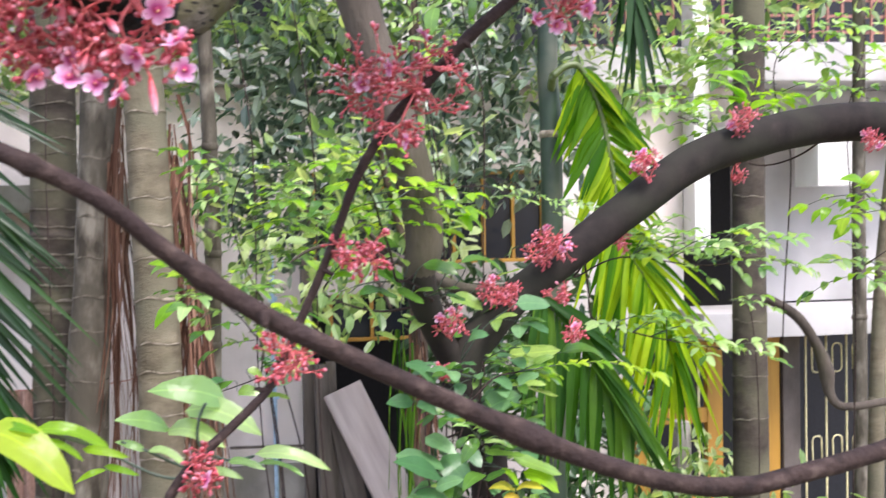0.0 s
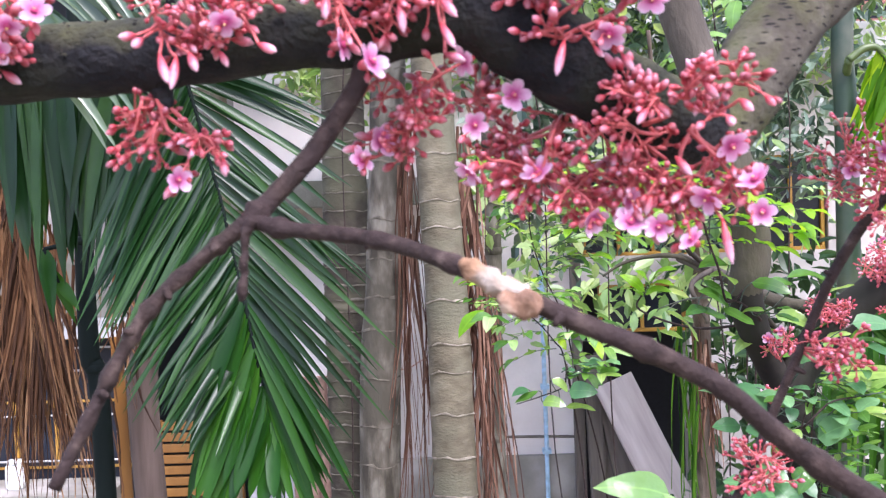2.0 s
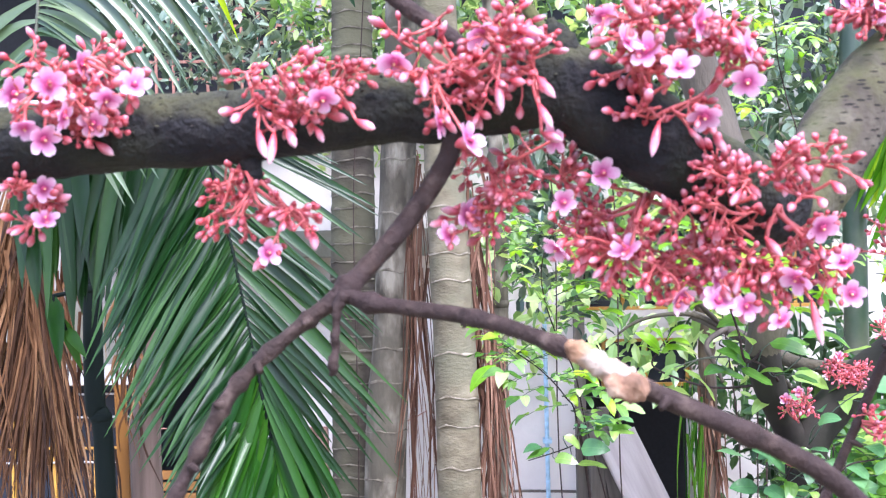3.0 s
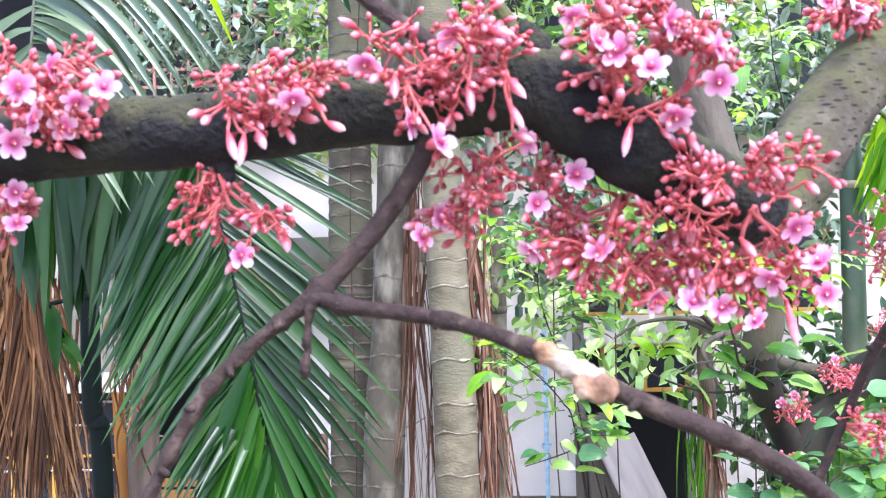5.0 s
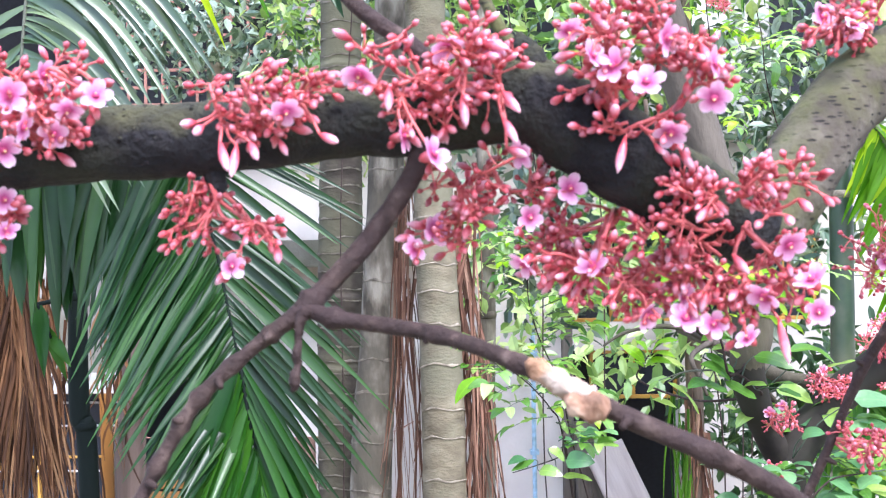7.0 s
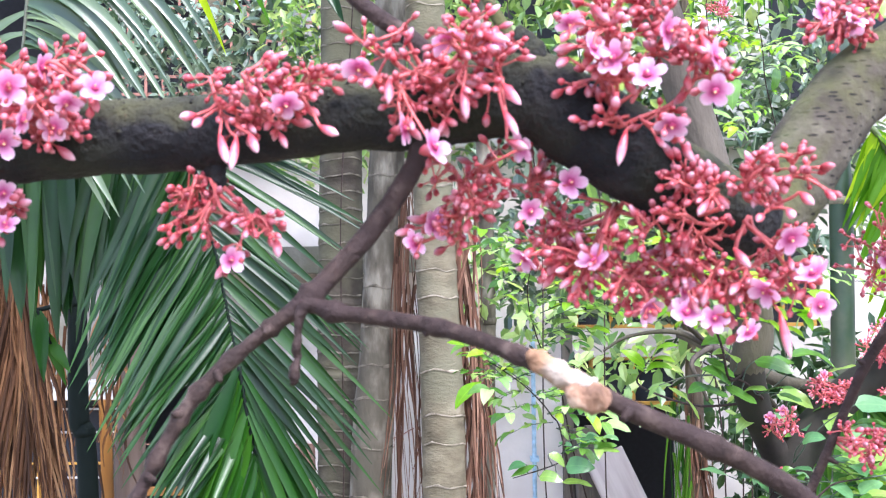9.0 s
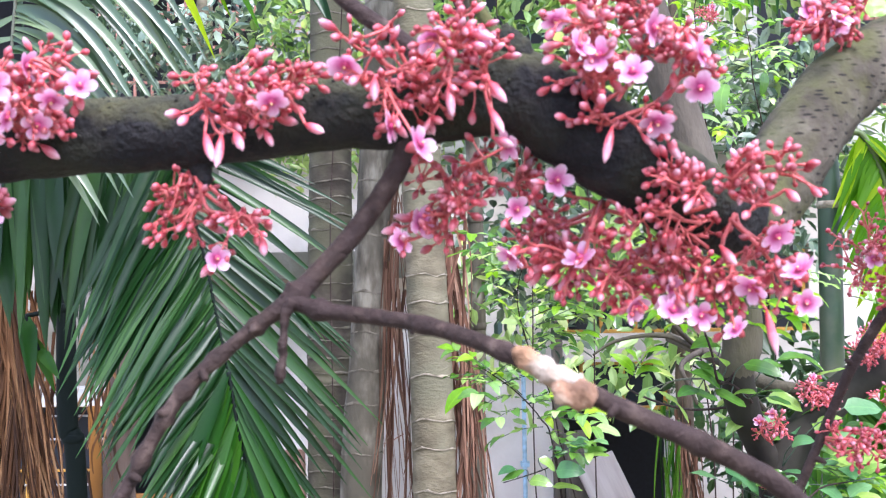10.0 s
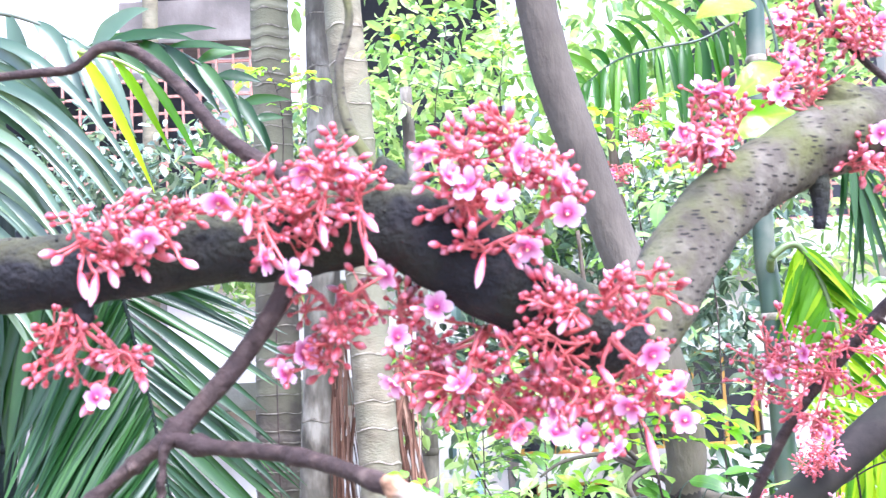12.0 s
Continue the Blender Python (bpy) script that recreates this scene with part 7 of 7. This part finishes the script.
tagged(part("ground", bm, M_EARTH, None), "bare brown garden earth, unseen and lightened to brighten the walls", "ground", "", "structure")

WALL = 5.6
PINK = "pale pink stained plaster house wall"
slab("wall_left", (-1.15, 0.50, WALL, WALL + 0.2, 0, 3.15), M_WALL, PINK, "wall")
slab("wall_lintel", (0.50, 1.75, WALL, WALL + 0.2, 2.73, 3.15), M_WALL, PINK, "wall")
slab("wall_middle", (0.50, 1.75, WALL, WALL + 0.2, 2.12, 2.26), M_WALL, PINK, "wall")
slab("wall_door_side", (1.06, 1.75, WALL, WALL + 0.2, 0, 2.12), M_WALL, PINK, "wall")
slab("wall_right", (1.75, 2.20, WALL, WALL + 0.2, 0, 3.15), M_WALL, PINK, "wall")
slab("wall_over_opening", (2.20, 2.90, WALL, WALL + 0.2, 2.80, 3.15), M_WALL, PINK, "wall")
slab("wall_opening_side", (2.20, 2.49, WALL, WALL + 0.2, 1.993, 2.80), M_WALL, PINK, "wall")
slab("wall_porch", (2.903, 5.4, WALL + 0.12, WALL + 0.32, 2.0, 3.15), M_PAINT, "grey white painted porch wall", "wall")
slab("wall_far_left", (-4.6, -2.6, WALL, WALL + 0.2, 0, 3.15), M_WALL, PINK, "wall")
slab("wall_left_lintel", (-2.6, -1.15, WALL, WALL + 0.2, 2.0, 3.15), M_CONC, "weathered grey cement house wall", "wall")
slab("wall_left_base", (-2.6, -1.15, WALL, WALL + 0.2, 0, 0.92), M_WALL, PINK, "wall")
# added sheet behind the openings, coloured as the unlit rooms
slab("shade_backing", (-4.6, 5.5, WALL + 2.2, WALL + 2.4, 0, 6.5), M_INTERIOR_SHADE, "near black backing that stands in for the unlit interior", "wall")
slab("floor_slab", (-4.6, 2.6, WALL - 0.10, WALL + 2.2, 3.153, 3.35), M_PAINT, "grey concrete upper floor slab", "slab", bevel=0.01)
slab("floor_slab", (2.603, 5.5, WALL - 0.32, WALL + 2.2, 3.153, 3.35), M_PAINT, "grey concrete upper floor slab over the porch", "slab", bevel=0.01)
slab("roof_slab", (-4.6, 5.5, WALL - 0.05, WALL + 2.2, 6.2, 6.4), M_CONC, "grey concrete roof slab", "slab", bevel=0.01)
slab("ledge", (-1.7, 0.0, WALL - 0.25, WALL - 0.003, 2.55, 2.68), M_CONC, "weathered concrete window ledge", "ledge", bevel=0.008)
slab("ledge", (-2.7, -1.5, WALL - 0.12, WALL - 0.003, 1.95, 2.04), M_PAINT, "cream painted window ledge", "ledge", bevel=0.006)
slab("sunshade", (2.45, 5.4, WALL - 0.35, WALL + 0.117, 1.86, 1.99), M_PAINT, "grey white concrete sunshade slab", "sunshade", bevel=0.006)
slab("wall_base", (-0.4, 0.497, WALL - 0.04, WALL - 0.003, 0, 1.29), M_CONC, "dirty grey cement skirting", "wall", bevel=0.006)
slab("upper_wall", (-0.95, -0.35, WALL + 0.3, WALL + 0.5, 3.35, 6.2), M_PAINT, "grey white upper storey wall", "wall")
slab("upper_wall", (-4.6, -1.343, WALL + 0.3, WALL + 0.5, 4.35, 6.2), M_PAINT, "grey white upper storey wall", "wall")
slab("upper_wall", (0.6, 1.6, WALL + 0.3, WALL + 0.5, 3.35, 6.2), M_PAINT, "grey white upper storey wall", "wall")
slab("beam", (-1.34, -0.55, WALL - 0.1, WALL + 0.2, 4.38, 4.60), M_CEMENT, "dark weathered concrete beam", "beam", bevel=0.01)
slab("column", (2.49, 2.575, WALL - 0.16, WALL - 0.003, 2.30, 4.6), M_LIMEWASH, "white painted narrow column", "column", bevel=0.008)
slab("column", (3.05, 3.15, WALL + 0.0, WALL + 0.14, 0, 1.857), M_CEMENT, "grey brown cement porch column, shade put into its colour", "column", bevel=0.008)
slab("column", (2.275, 2.355, WALL - 0.42, WALL - 0.30, 0, 1.47), M_CONC, "short grey white painted pillar", "column", bevel=0.03)
slab("wall_box", (3.10, 3.34, WALL - 0.30, WALL - 0.05, 2.62, 2.84), M_LIMEWASH, "grey white concrete box under the slab", "box", bevel=0.008)
slab("box_bracket", (2.62, 3.9, WALL - 0.28, WALL + 0.117, 2.843, 2.93), M_LIMEWASH, "grey white concrete shelf slab", "slab", bevel=0.008)


def window(x0, x1, z0, z1, y, cols, rows, label, bar=0.018):
    """A framed window: frame rails, mullions and dark panes, each a part."""
    ob = thing("window", ((x0 + x1) / 2, y, z0), label, "window")
    boxed("window_frame", (x0, x1, y, y + 0.06, z0, z0 + bar), M_YELLOW, ob)
    boxed("window_frame", (x0, x1, y, y + 0.06, z1 - bar, z1), M_YELLOW, ob)
    for k in range(cols + 1):
        c = x0 + (x1 - x0 - bar) * k / cols
        boxed("mullion", (c, c + bar, y + 0.004, y + 0.054, z0 + bar, z1 - bar), M_YELLOW, ob)
    for r in range(1, rows):
        c = z0 + (z1 - z0) * r / rows
        boxed("rail", (x0 + bar, x1 - bar, y + 0.010, y + 0.048, c - bar / 3, c + bar / 3), M_YELLOW, ob)
    for k in range(cols):
        w = (x1 - x0 - bar) / cols
        boxed("pane", (x0 + w * k + bar, x0 + w * (k + 1), y + 0.026, y + 0.030, z0 + bar, z1 - bar), M_GLASS, ob, bevel=0)
    return ob


window(0.62, 1.05, 1.88, 2.12, WALL + 0.02, 2, 1, "yellow framed window with dark glass panes")
window(1.10, 1.74, 2.26, 2.73, WALL + 0.02, 4, 1, "yellow framed window with dark glass panes")
window(0.55, 1.08, 2.26, 2.73, WALL + 0.02, 3, 1, "yellow framed window with dark glass panes")
window(-2.55, -1.70, 0.95, 1.95, WALL + 0.02, 4, 3, "yellow framed barred window behind dry leaves")


def shutter(x0, x1, z0, z1, y, slats, label):
    ob = thing("shutter", ((x0 + x1) / 2, y, z0), label, "shutter")
    for a, b in ((x0, x0 + 0.05), (x1 - 0.05, x1)):
        boxed("stile", (a, b, y, y + 0.04, z0, z1), M_SHUTTER, ob)
    for k in range(slats):
        c = z0 + (z1 - z0) * (k + 0.1) / slats
        boxed("slat", (x0 + 0.05, x1 - 0.05, y + 0.006, y + 0.030, c, c + (z1 - z0) / slats * 0.75), M_SHUTTER, ob)
    return ob


def window_rods(x0, x1, levels, y, label):
    ob = thing("window_grille", ((x0 + x1) / 2, y, levels[0]), label, "grille")
    for z in levels:
        here(part("rod", tube(bmesh.new(), [(x0, y, z, 0.006), ((x0 + x1) / 2, y, z, 0.006), (x1, y, z, 0.006)], 6, 2), M_PAINT, ob), ob)
    return ob


window_rods(-2.55, -1.70, (1.32, 1.55, 1.775, 1.89), WALL + 0.014, "thin pale iron rods across the yellow window")
shutter(-1.62, -1.17, 0.8, 1.52, WALL - 0.06, 13, "yellow slatted wooden shutter below the ledge")


def door(x0, x1, z0, z1, y, label):
    """A yellow panelled door leaf with stiles, rails and thin bars."""
    ob = thing("house_door", ((x0 + x1) / 2, y, z0), label, "door")
    for a, b in ((x0, x0 + 0.07), (x1 - 0.085, x1)):
        boxed("stile", (a, b, y, y + 0.05, z0, z1), M_YELLOW, ob)
    for c in (z0, z0 + (z1 - z0) * 0.45, z0 + (z1 - z0) * 0.72, z1 - 0.08):
        boxed("rail", (x0 + 0.07, x1 - 0.085, y + 0.004, y + 0.046, c, c + 0.08), M_YELLOW, ob)
    for k in range(3):
        c = x0 + 0.07 + (x1 - x0 - 0.14) * (k + 0.5) / 3
        boxed("bar", (c - 0.006, c + 0.006, y + 0.015, y + 0.027, z0 + 0.08, z1 - 0.08), M_CREAM, ob, bevel=0.002)
    return ob


door(2.20, 2.675, 0.2, 1.85, WALL - 0.06, "yellow wooden door with barred openings")
door(2.86, 3.04, 0.2, 1.85, WALL + 0.02, "narrow yellow wooden door leaf")


def loop_grille(x0, x1, z0, z1, y, label):
    """A window grille of upright bars and rows of long loops."""
    ob = thing("window_grille", ((x0 + x1) / 2, y, z0), label, "grille")
    n = int((x1 - x0) / 0.11)
    for k in range(n + 1):
        x = x0 + (x1 - x0) * k / n
        here(part("bar", tube(bmesh.new(), [(x, y, z0, 0.006), (x, y, (z0 + z1) / 2, 0.006), (x, y, z1, 0.006)], 6, 2), M_CREAM, ob), ob)
    for k in range(n):
        x = x0 + (x1 - x0) * (k + 0.5) / n
        for zc in (z1 - 1.14, z1 - 0.64, z1 - 0.14):
            ring = [(x + 0.028 * math.cos(a), y - 0.008, zc + 0.028 * math.sin(a) + (0.05 if math.sin(a) > 0 else -0.05), 0.005) for a in [2 * math.pi * j / 14 for j in range(15)]]
            here(part("loop", tube(bmesh.new(), ring, 6, 1), M_CREAM, ob), ob)
    for z in (z0, z1):
        boxed("rail", (x0, x1, y - 0.006, y + 0.006, z - 0.012, z + 0.012), M_CREAM, ob, bevel=0.002)
    return ob


loop_grille(3.17, 4.6, 0.55, 1.84, WALL - 0.02, "cream iron window grille with long loops")


def grid_grille(x0, x1, z0, z1, y, gap, label):
    ob = thing("balcony_grille", ((x0 + x1) / 2, y, z0), label, "grille")
    n, m = int((x1 - x0) / gap), int((z1 - z0) / gap)
    for k in range(n + 1):
        x = x0 + gap * k
        boxed("bar", (x - 0.006, x + 0.006, y, y + 0.012, z0, z1), M_IRON, ob, bevel=0)
    for k in range(m + 1):
        z = z0 + gap * k
        boxed("rail", (x0, x1, y + 0.013, y + 0.025, z - 0.007, z + 0.007), M_IRON, ob, bevel=0)
    return ob


grid_grille(-1.72, -0.45, 3.36, 4.36, WALL - 0.05, 0.085, "rusty red iron balcony grille")
grid_grille(1.75, 2.44, 3.36, 4.6, WALL - 0.05, 0.085, "rusty red iron balcony grille")
grid_grille(2.62, 4.2, 3.36, 4.6, WALL - 0.05, 0.085, "rusty red iron balcony grille")
culm("bamboo_post", [(-1.13, WALL - 0.45, 0, 0.04), (-1.13, WALL - 0.45, 2.4, 0.038), (-1.10, WALL - 0.45, 4.9, 0.036)], "pale bamboo post before the balcony", M_PALM, [], "post")


# ---- loose things by the wall ----
pipe = thing("water_pipe", (0.338, WALL - 0.05, 0.0), "thin pale blue plastic water pipe on the wall", "pipe")
here(part("side_pipe", tube(bmesh.new(), [(0.115, WALL - 0.04, 1.388, 0.007), (0.338, WALL - 0.04, 1.384, 0.007), (0.53, WALL - 0.04, 1.378, 0.007)], 8, 3), M_OLDWOOD, pipe, "thin grey side pipe"), pipe)
here(part("pipe", tube(bmesh.new(), [(0.340, WALL - 0.05, 0, 0.011), (0.338, WALL - 0.05, 1.4, 0.011), (0.336, WALL - 0.05, 2.5, 0.011)], 10, 4), M_PIPE, pipe), pipe)
for z in (1.30, 1.62, 2.1):
    boxed("clip", (0.318, 0.360, WALL - 0.062, WALL - 0.003, z, z + 0.022), M_PIPE, pipe, bevel=0.002)


def plank(a, b, width, thick, material, label):
    """A board leaning from its foot to its head."""
    a, b = Vector(a), Vector(b)
    L = (b - a).length
    bm = box(bmesh.new(), -width / 2, width / 2, -thick / 2, thick / 2, 0, L, 0.004)
    ob = tagged(part("plank", bm, material, None), label, "plank", "planks by the wall")
    z = (b - a).normalized()
    x = Vector((1, 0.15, 0))
    y = z.cross(x).normalized()
    x = y.cross(z)
    ob.matrix_basis = Matrix.Translation(a) @ Matrix((x, y, z)).transposed().to_4x4()
    return ob


plank((1.42, 4.95, 0.0), (0.6591, 5.4500, 1.6713), 0.20, 0.025, M_PLANK, "wide weathered grey plank leaning on the wall")
plank((0.93, 5.25, 0.0), (0.6214, 5.5000, 1.6322), 0.10, 0.03, M_OLDWOOD, "narrow dark old board leaning on the wall")
plank((0.60, 5.3, 0.0), (0.5611, 5.5000, 1.7881), 0.07, 0.05, M_OLDWOOD, "dark old timber post against the wall")
plank((0.66, 5.32, 0.0), (0.6089, 5.5400, 1.7950), 0.05, 0.05, M_OLDWOOD, "dark old timber post against the wall")
plank((0.50, 5.5, 0.0), (0.50, 5.53, 2.6), 0.05, 0.04, M_OLDWOOD, "dark old timber post against the wall")

plank((-1.165, 3.80, 0.0), (-1.198, 3.75, 2.15), 0.040, 0.018, M_SHUTTER, "orange brown split timber stake behind the palm stem")

jar = thing("jar", (-2.2547, 5.4000, 1.2372), "small white plastic jar on a ledge", "jar")
jx, jy, jz = jar.location
here(part("jar_body", tube(bmesh.new(), [(jx, jy, jz, 0.040), (jx, jy, jz + 0.02, 0.045), (jx, jy, jz + 0.10, 0.045), (jx, jy, jz + 0.12, 0.034)], 16, 3), M_WHITE, jar), jar)
here(part("lid", tube(bmesh.new(), [(jx, jy, jz + 0.12, 0.036), (jx, jy, jz + 0.14, 0.036)], 16, 2), M_WHITE, jar), jar)
slab("ledge", (-2.7, -1.75, WALL - 0.35, WALL - 0.003, jz - 0.10, jz - 0.001), M_CONC, "grey cement ledge under the window", "ledge", bevel=0.006)


def hanging_cloth(x0, width, top, drop, material, label):
    """A cloth hung over the line in loose folds."""
    ob = thing("hanging_cloth", (x0 + width / 2, WALL - 0.3, top), label, "cloth")
    bm = bmesh.new()
    g = [[bm.verts.new((x0 + width * i / 14 + 0.03 * j / 9, WALL - 0.30 + 0.035 * math.sin(i * 1.7 + 0.3 * j + x0 * 9), top - drop * j / 9)) for i in range(15)] for j in range(10)]
    for j in range(9):
        for i in range(14):
            bm.faces.new((g[j][i], g[j][i + 1], g[j + 1][i + 1], g[j + 1][i]))
    smooth(bm)
    here(part("folds", bm, material, ob), ob)
    return ob


cloth = hanging_cloth(-1.10, 0.20, 1.753, 0.9, M_CLOTH, "pale lilac grey cloth hanging by the wall")
hanging_cloth(-0.89, 0.19, 1.754, 0.95, M_CLOTH_BROWN, "pinkish brown cloth hanging by the wall")
here(part("line", tube(bmesh.new(), [(-1.75, WALL + 0.01, 1.78, 0.003), (-1.6, WALL - 0.28, 1.765, 0.003), (-1.0, WALL - 0.3, 1.752, 0.003), (-0.4, WALL - 0.28, 1.765, 0.003), (-0.25, WALL + 0.01, 1.78, 0.003)], 5, 4), M_IRON, cloth), cloth)
